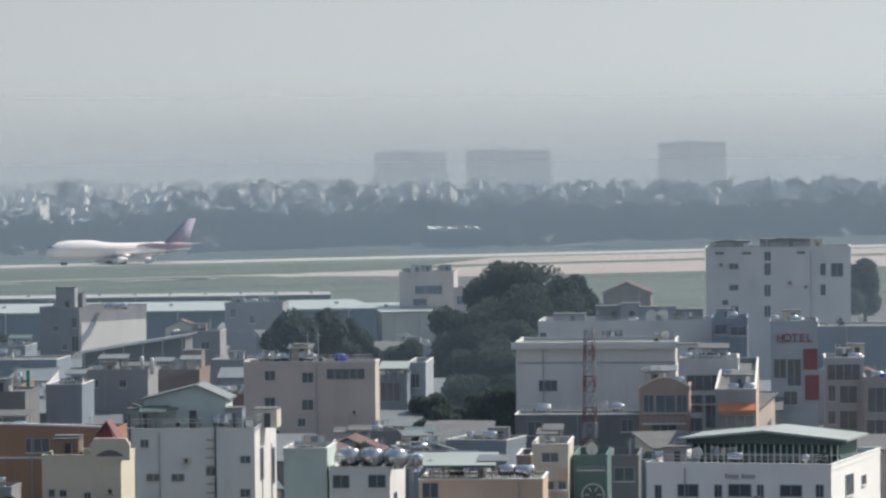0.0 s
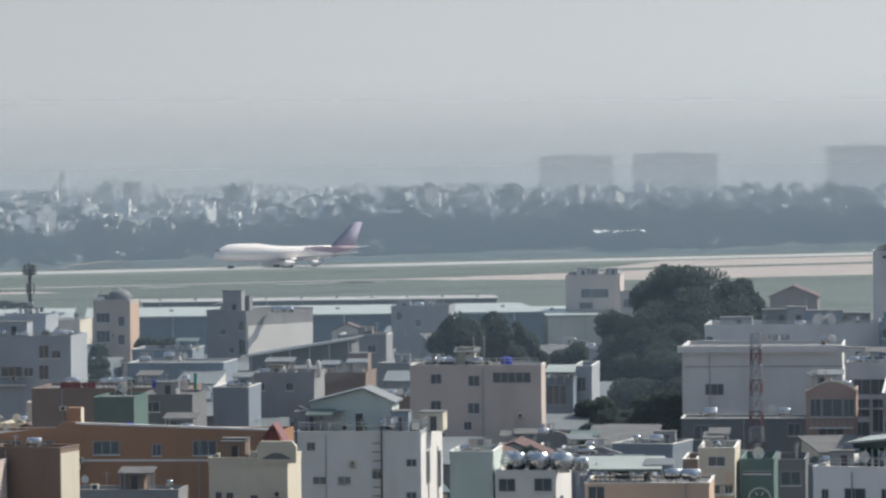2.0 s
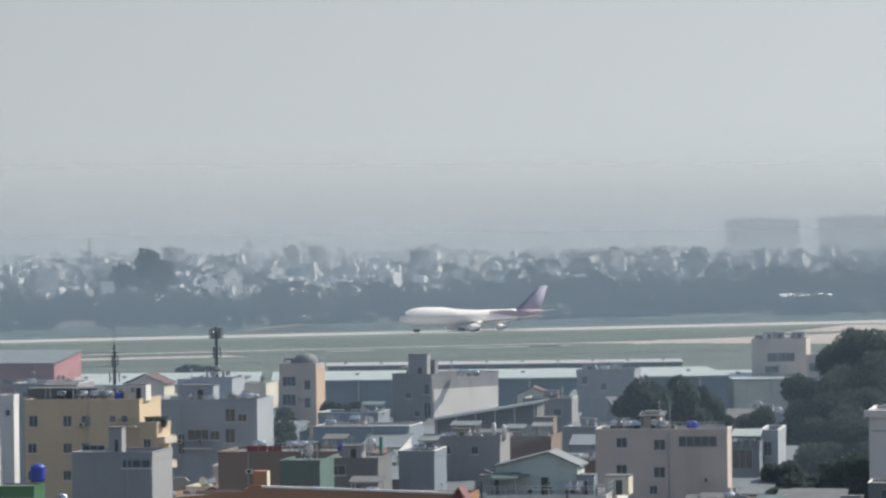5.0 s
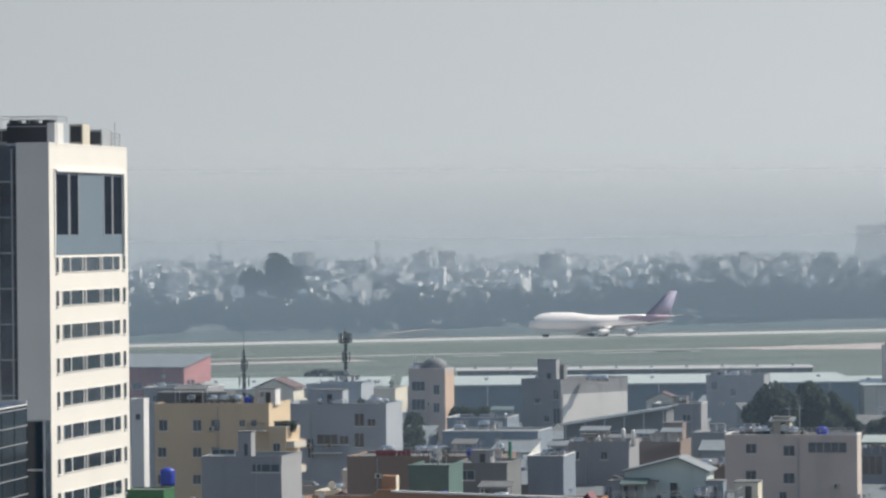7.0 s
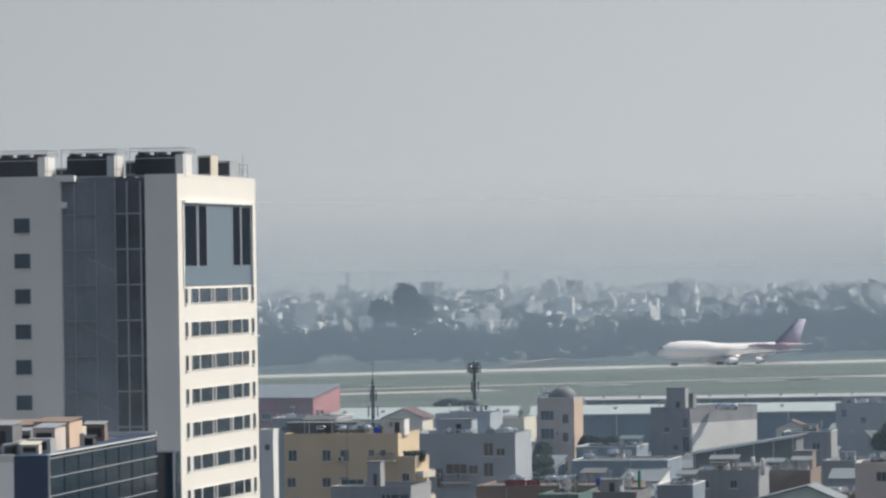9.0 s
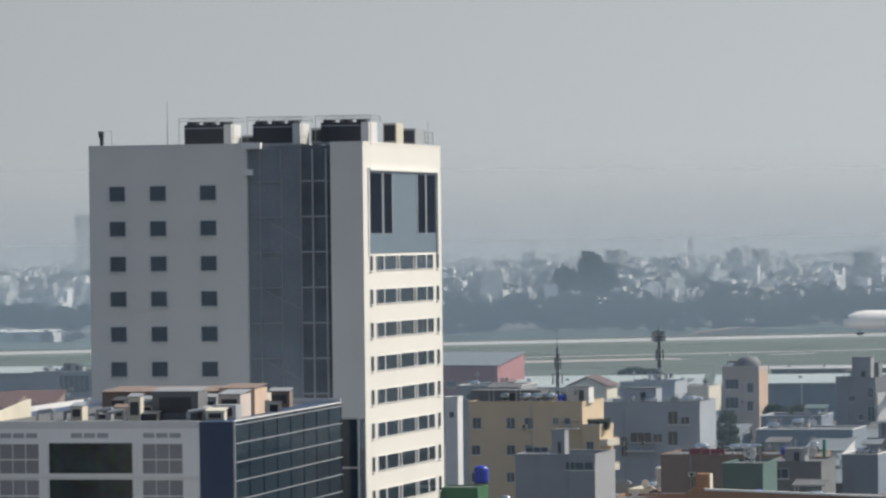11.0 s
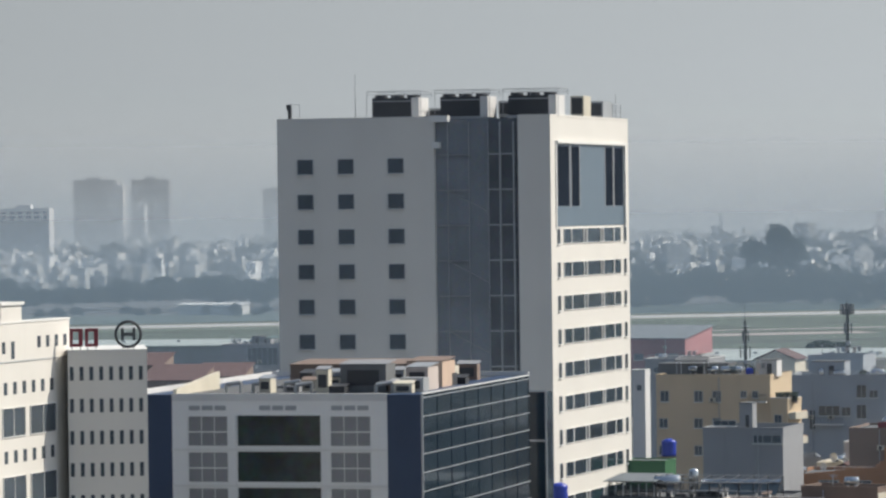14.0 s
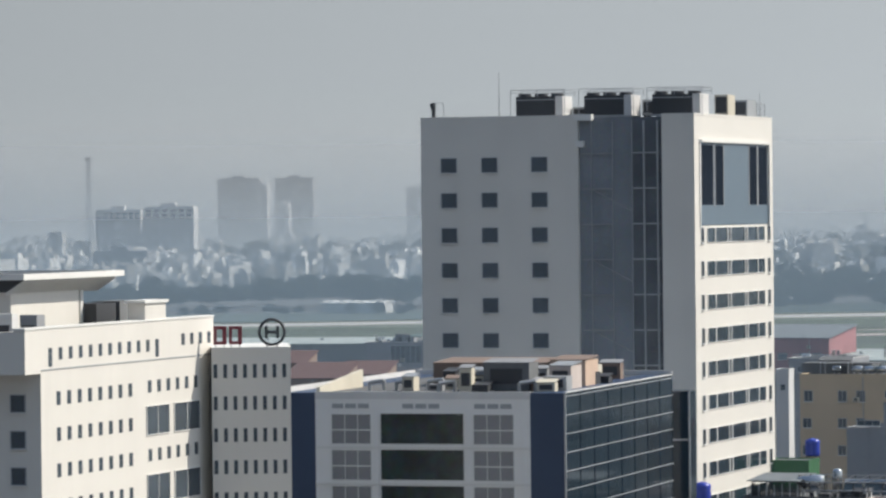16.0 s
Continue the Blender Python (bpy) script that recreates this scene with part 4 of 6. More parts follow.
part("stand", boxes((-0.5, -0.05, 0, -0.4, 0.05, 0.4), (0.4, -0.05, 0, 0.5, 0.05, 0.4)), IRON, sign_ring)
pent = thing("penthouse", *on(slots, -14, 3, 32.6), 10, "white roof pavilion under a broad louvred canopy", "pavilion")
part("wall", box(0, 2.8, 0, 8.8, 16.6, 6.0), TOWER_WHITE, pent)
part("post", box(8.3, 17.0, 0, 8.8, 17.6, 6.0), TRIM, pent)
part("soffit", prism([(-1.4, 7.1), (0.2, 6.0), (8.6, 6.0), (10.3, 7.1)], "y", 2.2, 21.0), IRON, pent, "dark soffit behind the louvres")
part("canopy", box(-1.5, 1.6, 7.12, 10.5, 22.4, 7.3), ROOF, pent, "grey flat canopy deck")
part("fascia", ring(-1.55, 1.55, 10.55, 22.45, 0.2, 7.0, 7.5), TRIM, pent, "white canopy edge")
SLAT = kept_mesh("canopy_slat", prism([(8.62, 5.72), (10.36, 6.86), (10.36, 7.06), (8.62, 5.98)], "y", -0.12, 0.12), TRIM)
for i in range(26):
    share("canopy_slat", SLAT, pent, pose(0, 2.4 + i * 0.74, 0))
for u, v, w, d, h, mat, lab in ((-6.5, 20.6, 2.5, 4.2, 4.7, IRON, "dark rooftop plant unit"), (-6.5, 25.6, 2.5, 5.2, 4.8, PAINTS["dark"], "dark grey rooftop plant unit"), (-6, -0.8, 1.6, 1.2, 3.8, PAINTS["white"], "white condenser unit on roof"), (-3.6, -1.0, 1.6, 1.2, 4.4, PAINTS["white"], "white condenser unit on roof"), (-3.4, 3.6, 1.5, 1.6, 4.2, PAINTS["grey"], "grey condenser unit on roof"), (-8.4, -0.8, 1.5, 1.2, 4.2, PAINTS["grey"], "grey condenser unit on roof")):
    roof_box(slots, u, v, 32.6, w, d, h, mat, lab, turn=10, lid=False)

# ---- town houses ----

# houses under the first stretch of the view
white_apartment = house(17.6, 457.6, 11, 13.8, 19.7, 15.5, "white", [(1.85, 13.85, 0.84, 0.78), (2.78, 10.23, 1.38, 0.73), (5.45, 10.22, 1.33, 0.73), (9.04, 10.78, 1.04, 0.82), (12.77, 12.12, 1.04, 0.73), (12.73, 8.46, 1.04, 0.78)], [(5.91, 9.83, 2.73, 3.54), (15.98, 8.63, 2.89, 4.04)], "stained white apartment house with barred windows", parapet=0.3)
pink_block = house(37.2, 563.4, 11, 17.6, 6.0, 17.3, "pink", [(3.53, 15.31, 1.29, 1.21), (8.58, 14.97, 1.39, 1.31), (13.67, 15.41, 4.95, 1.29), (8.54, 11.32, 1.39, 1.31), (3.49, 11.75, 1.29, 1.16), (7.72, 9.14, 0.93, 0.96)], [], "dusty pink five-storey block with few windows", parapet=0.4)
blue_house = house(58.6, 600.8, 11, 4.4, 14.0, 13.1, "bluegrey", [(2.0, 10.11, 2.75, 2.59)], [], "blue-grey rendered narrow house with a tin canopy")
house(63.7, 606.5, 11, 2.6, 14.0, 14.5, "paleblue", [(1.14, 11.62, 1.01, 1.92), (1.1, 8.05, 1.01, 1.92), (1.07, 5.31, 1.01, 1.64)], [], "pale blue-grey narrow house with stacked windows")
cream_house = house(7.8, 426.5, 11, 8.0, 9.0, 14.8, "cream", [(0.98, 11.15, 0.51, 0.65), (2.12, 11.18, 0.62, 0.57), (4.59, 10.94, 0.62, 0.61)], [], "old cream two-storey house with roof terrace", parapet=0.5)
orange_hall = house(-18.8, 481.7, 11, 35.2, 16.0, 14.0, "orange", [(16.34, 12.33, 2.89, 1.36), (22.12, 12.17, 0.88, 1.2), (27.58, 12.23, 2.62, 1.49), (9.27, 12.36, 1.98, 1.45), (5.45, 12.38, 2.21, 1.45)], [], "long orange rendered warehouse with white string courses", parapet=0.3)
house(-15.5, 468.5, 11, 21, 6.0, 8.9, "grey", [(3, 6.6, 3.0, 1.4), (9, 6.6, 4.0, 1.4), (16, 6.6, 3.0, 1.4)], [], "low grey shop row before the orange warehouse", parapet=0.3)
grey_house = house(17.1, 601.7, 11, 9.1, 10.0, 14.4, "grey", [(1.51, 12.69, 0.88, 1.02), (5.54, 12.67, 0.88, 1.02)], [], "grey rendered house with two small windows")
house(28.0, 641.5, 11, 7.7, 12.0, 12.3, "brown", [], [], "brown rendered house behind pale pipes")
stepped_house = house(14.7, 806.5, 42, 9.7, 19.9, 16.1, "grey", [(8.62, 13.31, 1.25, 1.81), (8.75, 8.78, 1.64, 2.76), (6.2, 9.03, 1.24, 1.03), (3.98, 12.45, 1.43, 0.96)], [], "stepped pale grey house with a long white side wall", side_tone='grey', parapet=0.9)
part("side_panel", box(9.77, 0.5, 4.0, 9.84, 19.6, 14.2), PAINTS["white"], stepped_house, "white lower part of the side wall")
workshop = thing("workshop", 21.0, 752, 0, 11, "dark open workshop under a long sloping tin roof", "workshop")
TAKEN.append((workshop.matrix_basis @ Vector((9.5, 5, 0)), 10))
part("wall", prism([(0, 0), (18.4, 0), (18.4, 13.4), (0, 10.6)], "y", 0.6, 10), PAINTS["dark"], workshop)
part("roof", prism([(-0.6, 10.65), (19.2, 13.7), (19.2, 13.88), (-0.6, 10.83)], "y", -0.8, 10.6), TIN, workshop, "grey tin roof sheet")
part("eaves_board", prism([(-0.6, 10.5), (19.2, 13.55), (19.2, 13.85), (-0.6, 10.8)], "y", -0.88, -0.81), TRIM, workshop, "pale eaves board")
for k in range(6):
    part("post", box(0.4 + k * 3.5, -0.3, 0, 0.6 + k * 3.5, -0.1, 10.7 + k * 0.54), GALV, workshop)
for k in range(3):
    window(workshop, 3.4 + k * 5.2, 7.4 + 0.6 * k, 2.6, 1.4, "front", 0.59, 1)
house(39.5, 800, 11, 9, 9, 11.6, "grey", [(2.2, 9.0, 1.4, 1.2), (6.2, 9.0, 1.4, 1.2)], [], "grey house with a cluttered flat roof")
clutter_house = house(57.6, 932.4, 11, 12.8, 12.0, 12.3, "grey", [(6.0, 8.51, 1.11, 1.5), (1.8, 9.88, 1.12, 1.67)], [], "small grey-white house with rooftop clutter")
terrace_building = house(105.6, 1022.5, 11, 13.2, 14.0, 16.1, "pink", [(7.1, 11.41, 6.51, 1.98), (4.98, 8.64, 3.26, 1.64)], [], "pinkish building with stacked roof terraces")
broad_block = house(75.2, 574.2, 11, 21.8, 16.0, 18.9, "white", [(4.38, 12.68, 2.41, 1.44)], [], "broad windowless grey-white block with a cornice", parapet=0.4)
long_block = house(89.4, 655.2, 11, 27.0, 18.0, 18.2, "white", [(0.73, 16.29, 0.9, 0.83), (11.87, 16.1, 2.39, 1.29)], [], "long pale blue-grey building with a parapet")
house(114.3, 641.1, 11, 5.5, 14.0, 18.9, "bluegrey", [(1.45, 17.14, 1.76, 1.45), (4.07, 16.95, 2.34, 1.33)], [], "weathered blue-grey house with covered roof")
hotel_slab = house(128.3, 724.8, 11, 25.0, 12.0, 27.9, "white", [(4.85, 24.8, 1.46, 0.91), (4.82, 21.1, 1.46, 0.91), (10.67, 23.69, 1.0, 1.97), (10.64, 20.06, 1.0, 1.91), (10.61, 16.56, 1.0, 1.84), (20.23, 23.61, 0.8, 1.97), (20.21, 20.18, 0.8, 1.77), (22.66, 23.4, 1.99, 2.16), (2.4, 27.33, 1.52, 0.91), (7.08, 27.29, 1.39, 0.91), (10.69, 26.2, 1.0, 2.1), (16.45, 27.34, 1.32, 0.91), (4.92, 17.13, 1.2, 1.18), (3.32, 18.59, 0.86, 0.85)], [], "tall white hotel slab with small dark windows", parapet=0.6)
hotel = house(115.8, 601.3, 11, 6.8, 14.0, 19.8, "paleblue", [(1.32, 12.42, 1.67, 2.74), (3.37, 11.31, 1.95, 3.83), (2.79, 8.57, 1.93, 1.91)], [], "narrow grey hotel with red sign letters and red panels")
salmon_house = house(83.7, 521.2, 11, 6.2, 12.0, 15.5, "salmon", [(1.17, 12.76, 1.16, 2.13), (3.25, 12.75, 2.29, 2.12), (5.31, 12.74, 1.2, 2.13), (3.08, 10.28, 2.95, 0.93)], [], "salmon house with an arched roof gable", parapet=0.3)
loggia_house = house(93.2, 546.5, 11, 7.6, 12.0, 17.4, "white", [(4.1, 13.99, 6.47, 1.85), (1.84, 11.1, 2.01, 2.23), (1.82, 8.61, 2.0, 1.73), (4.07, 9.09, 1.53, 4.23)], [], "modern white house with dark glass loggias")
awning_house = house(89.7, 500.9, 11, 4.8, 77.7, 15.9, "grey", [(2.36, 12.03, 4.34, 1.35)], [], "small grey house with an orange awning", side_tone='peach')
white_hotel = house(70.2, 432.9, 24, 19.5, 24.7, 12.5, "bright", [(1.26, 9.34, 0.62, 1.31), (4.43, 9.57, 2.08, 1.21), (7.64, 9.55, 0.66, 1.19), (9.93, 9.65, 2.34, 1.21), (12.08, 9.61, 0.61, 1.18), (15.3, 9.73, 2.16, 1.12), (18.3, 9.7, 0.69, 1.18)], [(8.75, 9.25, 3.68, 2.1), (15.96, 9.82, 1.99, 0.86)], "white hotel with green rooftop pavilion", parapet=0.5)
green_roof_house = house(24.0, 406.0, 11, 11.0, 9.0, 10.0, "mint", [], [], "low house under a long green tin roof", roof='lean', roof_material=GREEN_TIN)
shutter_house = house(61.4, 455.8, 11, 3.9, 12.0, 12.8, "cream", [(1.94, 11.62, 1.67, 0.95), (1.58, 8.51, 1.33, 0.95), (3.21, 8.5, 0.71, 1.12)], [], "narrow cream and yellow house with shutters")
green_house = house(66.4, 458.7, 11, 3.6, 12.0, 11.3, "green", [(1.81, 10.49, 2.8, 0.2)], [], "narrow dark green house with a round emblem")
house(117.5, 571.0, 11, 5.3, 12.0, 16.0, "paleblue", [(2.56, 13.68, 4.44, 2.06), (0.93, 10.8, 0.9, 2.09), (3.19, 10.53, 2.31, 2.34), (0.9, 7.67, 0.9, 1.67), (3.16, 6.87, 2.31, 2.45)], [], "grey-white house with glazed bays")
house(121.0, 561.4, 11, 7.3, 12.0, 13.7, "grey", [(3.59, 9.75, 6.42, 3.31), (1.94, 6.14, 3.5, 2.56)], [], "grey house with a dark glazed upper floor")
house(141.9, 695.0, 11, 26.2, 16.0, 15.6, "bluegrey", [], [], "long blue-grey sheet-walled hall", parapet=0.2)
peach_house = house(47.0, 437.5, 11, 12.9, 10.0, 11.1, "peach", [(1.18, 9.41, 1.61, 1.58)], [], "low peach-coloured building under a pale green roof", parapet=0.2)
tank_house = house(36.8, 427.5, 14, 6.2, 11.2, 13.3, "white", [(1.21, 11.45, 1.64, 1.22), (4.89, 11.5, 1.68, 1.18)], [(3.55, 9.89, 1.9, 0.82)], "white house with three steel tanks on its roof", parapet=0.2)
house(32.3, 428.8, 11, 4.4, 9.0, 14.7, "mint", [], [], "pale mint windowless rendered house")
house(61.6, 470.3, 11, 1.6, 10.0, 10.6, "brown", [], [], "dark red-brown narrow house between others")
house(73.6, 480.6, 11, 3.4, 12.0, 9.6, "dark", [(1.74, 7.45, 2.2, 1.52)], [], "dark weathered narrow house")
house(71.6, 548.1, 11, 16.4, 8.0, 10.8, "dark", [(2.6, 8.38, 1.76, 1.73), (14.66, 8.81, 1.5, 1.48)], [], "low dark house with lean-to roofs", parapet=0.2)
house(10.9, 560.9, 11, 4.8, 10.0, 14.6, "bluegrey", [], [], "plain blue-grey windowless house")
house(-0.4, 703.1, 11, 16.1, 14.0, 11.8, "bluegrey", [], [], "blue-grey workshop with a low-pitched roof", parapet=0.2)

# houses round the tower
yellow_house = house(-39.9, 583.4, 12, 16.2, 12.0, 21.5, "yellow", [(1.21, 18.15, 1.15, 1.35), (6.04, 18.15, 1.1, 1.35), (8.62, 18.15, 1.09, 1.35), (12.43, 18.75, 0.68, 0.8), (14.07, 18.75, 0.67, 0.8), (1.02, 14.55, 1.15, 1.25), (6.01, 14.56, 1.1, 1.25), (8.58, 14.91, 1.09, 0.9), (17.24, 14.92, 0.93, 1.34), (5.94, 10.82, 1.04, 1.25), (0.98, 10.81, 1.15, 1.25)], [], "ochre yellow four-storey house with small windows", parapet=0.3)
balcony_wing = house(-24.0, 579.1, 25, 2.6, 4.1, 18.0, "yellow", [(1.15, 14.97, 1.02, 1.35)], [], "ochre stair wing with stacked balconies")
set_back_house = house(-24.4, 633.0, 11, 16.0, 12.0, 18.9, "paleblue", [(7.03, 13.66, 3.06, 1.35), (9.58, 13.66, 1.28, 1.19), (11.93, 16.36, 1.4, 1.84), (13.78, 16.36, 1.22, 1.03), (11.9, 13.23, 1.4, 2.0), (4.47, 11.6, 0.75, 2.82)], [], "pale grey-blue house with set-back upper floor")
house(-21.0, 646.6, 11, 8.5, 9.0, 21.4, "paleblue", [(1.4, 19.44, 1.71, 1.1), (5.23, 19.15, 0.86, 1.11)], [], "pale upper floor with railings")
stair_house = house(-27.1, 471.7, 11, 9.1, 10.0, 19.6, "grey", [(7.35, 18.67, 3.11, 1.21), (2.5, 20.61, 2.5, 0.48)], [], "grey-white house with a stepped stair tower", clutter=0)
house(-38.6, 505.0, 11, 5.2, 5.0, 14.6, "leafgreen", [], [], "bright green sheet-walled roof shed", parapet=0.15, trim=False, clutter=0)
# The peach right wall carries the sunlight in its colour.
dome_house = house(-7.2, 853.3, 24, 8.0, 4.5, 17.0, "pink", [(2.18, 13.26, 2.83, 1.84), (2.14, 9.39, 2.83, 2.07), (6.17, 12.56, 1.22, 1.83), (6.14, 8.91, 1.22, 1.83)], [], "narrow pinkish house with a peach side wall coloured as sunlit", side_tone='peach')
red_hall = house(-87.6, 1057.5, 18, 24.3, 18.6, 12.3, "red", [(11.88, 6.92, 2.44, 1.36), (17.84, 6.93, 2.72, 1.54), (21.07, 6.94, 2.43, 1.53)], [], "dull red hall under a grey ridge roof", roof='lean')
house(-40.4, 901.6, 11, 8.5, 10.0, 12.3, "cream", [(3.95, 11.01, 1.59, 1.0)], [], "small cream house with a gabled end", roof='gable')
house(137.2, 902.0, 11, 10.2, 14.0, 14.9, "brown", [], [], "brown hall under an arched dull roof", roof='gable')
house(116.4, 1001.9, 11, 10.0, 12.0, 12.8, "pink", [(4.98, 9.66, 8.2, 1.75)], [], "lower terrace wing of a pinkish building")
house(-47.4, 640.4, 11, 2.0, 3.0, 19.6, "white", [(1.1, 17.21, 0.57, 0.82)], [], "narrow plain white-rendered house")
house(-49.8, 702.0, 11, 10.6, 12.0, 19.1, "grey", [(2.0, 17.52, 0.94, 0.9), (7.88, 17.5, 0.94, 1.02)], [], "grey house with a flat roof")
sign_building = house(-12.7, 548.8, 11, 20.1, 12.0, 15.9, "brown", [], [], "low brown building with a red sign on its roof edge", parapet=0.2)
house(-18.6, 951.5, 11, 7.7, 14.0, 10.1, "cream", [], [], "low cream warehouse beside airfield", parapet=0.1)
house(0.4, 762.1, 11, 11.0, 12.0, 11.0, "bluegrey", [(2.31, 9.06, 1.34, 0.98)], [], "grey-blue low roofed house")
house(-4.3, 500.9, 11, 4.8, 9.0, 17.3, "green", [], [], "green-walled lean-to house between roofs", parapet=0.2)
house(0.9, 521.3, 11, 6.8, 10.0, 16.4, "dark", [(1.81, 14.6, 1.83, 1.12)], [], "dark roofed workshop with rooftop units", parapet=0.2)
# Cream on the right wall imitates its lit face.
house(-14.4, 418.3, 24, 8.2, 4.4, 17.0, "brown", [], [], "beige-brown flat-roofed house with a cream side coloured as sunlit", side_tone='cream', parapet=0.3)
house(-23.2, 409.8, 11, 9.5, 9.0, 15.9, "pink", [], [], "low pinkish house with a flat terrace", parapet=0.3, clutter=0)
red_roof_house = house(-146.1, 760.0, 0, 10.9, 16.0, 14.5, "brown", [], [], "old low house under red tile roofs", roof='lean', roof_material=RED_TILE)
red_roof_house_two = house(-141.9, 790.0, 0, 9.5, 14.0, 14.0, "brown", [], [], "second old low house under red tile roofs", roof='lean', roof_material=RED_TILE)
red_roof_house_three = house(-164.9, 840.0, 0, 7.8, 14.0, 14.4, "brown", [], [], "third old low house under red tile roofs", roof='lean', roof_material=RED_TILE)
house(-155.4, 902.6, 11, 13.6, 12.0, 15.8, "grey", [(9.19, 12.08, 7.04, 3.71)], [], "grey house with dark cladding")


# ---- rooftop things ----
ROOF_TURN = 11


def water_tank(x, y, z, length, radius, count, label, turn=ROOF_TURN, k=0.4):
    """A lying stainless cylinder with domed ends on a small stand."""
    ob = thing("water_tank", x, y, z, turn, label, "water tank")
    prof = [(-length / 2 - radius * 0.25, radius * 0.35), (-length / 2 - radius * 0.12, radius * 0.8), (-length / 2, radius), (length / 2, radius), (length / 2 + radius * 0.12, radius * 0.8), (length / 2 + radius * 0.25, radius * 0.35)]
    part("cylinder", loft([[(px_, r * math.cos(6.28319 * i / 16), k + radius + r * math.sin(6.28319 * i / 16)) for i in range(16)] for px_, r in prof]), STEEL, ob)
    for s in (-1, 1):
        part("stand", prism([(-radius * 0.7, 0), (radius * 0.7, 0), (radius * 0.55, k + radius * 0.35), (-radius * 0.55, k + radius * 0.35)], "x", s * length * 0.3 - 0.05, s * length * 0.3 + 0.05), GALV, ob)
    part("hatch", tubes([((0, 0, k + radius * 1.95), (0, 0, k + radius * 2.15), radius * 0.25)], 10), STEEL, ob)
    return ob


def upright_tank(x, y, z, radius, height, label):
    ob = thing("tank", x, y, z, ROOF_TURN, label, "tank")
    part("cylinder", loft([[(r * math.cos(6.28319 * i / 14), r * math.sin(6.28319 * i / 14), q) for i in range(14)] for q, r in ((0.25, radius), (height * 0.9, radius), (height * 0.97, radius * 0.8), (height, radius * 0.3))]), STEEL if radius > 0.35 else TRIM, ob)
    part("base", tubes([((0, 0, 0), (0, 0, 0.25), radius * 1.05)], 12), GALV, ob)
    return ob


def plastic_tank(x, y, z, radius, height, label, stand=0.0):
    ob = thing("plastic_tank", x, y, z, ROOF_TURN, label, "water tank")
    part("body", loft([[(r * math.cos(6.28319 * i / 16), r * math.sin(6.28319 * i / 16), q) for i in range(16)] for q, r in [(stand + height * t, radius * (0.94 + 0.06 * (k % 2))) for k, t in enumerate((0, 0.15, 0.3, 0.45, 0.6, 0.75, 0.88))] + [(stand + height * 0.97, radius * 0.5), (stand + height, radius * 0.3)]]), BLUE_PLASTIC, ob)
    if stand:
        part("stand", tubes([((sx * radius * 0.7, sy * radius * 0.7, 0), (sx * radius * 0.7, sy * radius * 0.7, stand), 0.06) for sx in (-1, 1) for sy in (-1, 1)] + [((-radius * 0.7, sy * radius * 0.7, stand - 0.05), (radius * 0.7, sy * radius * 0.7, stand - 0.05), 0.06) for sy in (-1, 1)], 6), IRON, ob)
    return ob


def blue_tank_stand(x, y, top, label):
    plastic_tank(x, y, 0, 1.0, 2.3, label, top - 2.3)


def antenna(x, y, z, height, label):
    ob = thing("antenna", x, y, z, 20, label, "antenna")
    part("pole", tubes([((0, 0, 0), (0, 0, height), 0.05)], 6), GALV, ob)
    part("crossbar", tubes([((-0.5, 0, height * 0.9), (0.5, 0, height * 0.9), 0.025), ((-0.35, 0, height * 0.8), (0.35, 0, height * 0.8), 0.025)], 5), GALV, ob)
    return ob


def dish(x, y, z, radius, label):
    ob = thing("satellite_dish", x, y, z, 30, label, "dish")
    part("pole", tubes([((0, 0, 0), (0, 0, 1.1), 0.06)], 6), GALV, ob)
    rings = [[(radius * t * math.cos(6.28319 * i / 16), -0.45 * radius * (1 - t * t) * 0 + 0.35 * radius * (1 - t * t), 1.3 + radius * t * math.sin(6.28319 * i / 16)) for i in range(16)] for t in (0.08, 0.4, 0.7, 0.9, 1.0)]
    back = [[(p[0], p[1] + 0.05, p[2]) for p in r] for r in rings[::-1]]
    part("bowl", loft(rings + back), TRIM, ob)
    part("feed", tubes([((0, 0.3 * radius, 1.3), (0, -0.5 * radius, 1.35), 0.03)], 5), GALV, ob)
    return ob


def stair_house(x, y, z, w, d, h, paint, gabled, label):
    """A small room on a roof: walls, door, roof slab or gable."""
    ob = thing("roof_room", x, y, z, ROOF_TURN, label, "roof room")
    part("wall", box(-w / 2, 0, 0, w / 2, d, h), PAINTS[paint], ob)
    if gabled:
        part("gable", prism([(-w / 2, h), (w / 2, h), (w * 0.15, h + w * 0.16)], "y", 0.02, d - 0.02), PAINTS[paint], ob)
        part("roof", prism([(-w / 2 - 0.4, h - 0.1), (w * 0.15, h + w * 0.16), (w / 2 + 0.4, h - 0.1), (w / 2 + 0.4, h + 0.08), (w * 0.15, h + w * 0.16 + 0.2), (-w / 2 - 0.4, h + 0.08)], "y", -0.4, d + 0.4), TIN, ob)
    else:
        part("roof", box(-w / 2 - 0.08, -0.1, h, w / 2 + 0.08, d + 0.08, h + 0.1), ROOF, ob)
    part("door", box(w * 0.1 - 0.4 * min(1, w / 3), -0.05, 0, w * 0.1 + 0.4 * min(1, w / 3), -0.004, min(2.0, h * 0.8)), IRON, ob)
    return ob


def railing(x, y, z, w, h, label):
    """A roof railing of thin posts and three rails, running away from the viewer."""
    ob = thing("roof_railing", x, y, z, ROOF_TURN + 90 - 180, label, "railing")
    part("rail", tubes([((0, 0, h * t), (w, 0, h * t), 0.035) for t in (0.35, 0.7, 1.0)], 5), GALV, ob)
    for i in range(9):
        part("post", tubes([((w * i / 8, 0, 0), (w * i / 8, 0, h), 0.04)], 5), GALV, ob)
    return ob


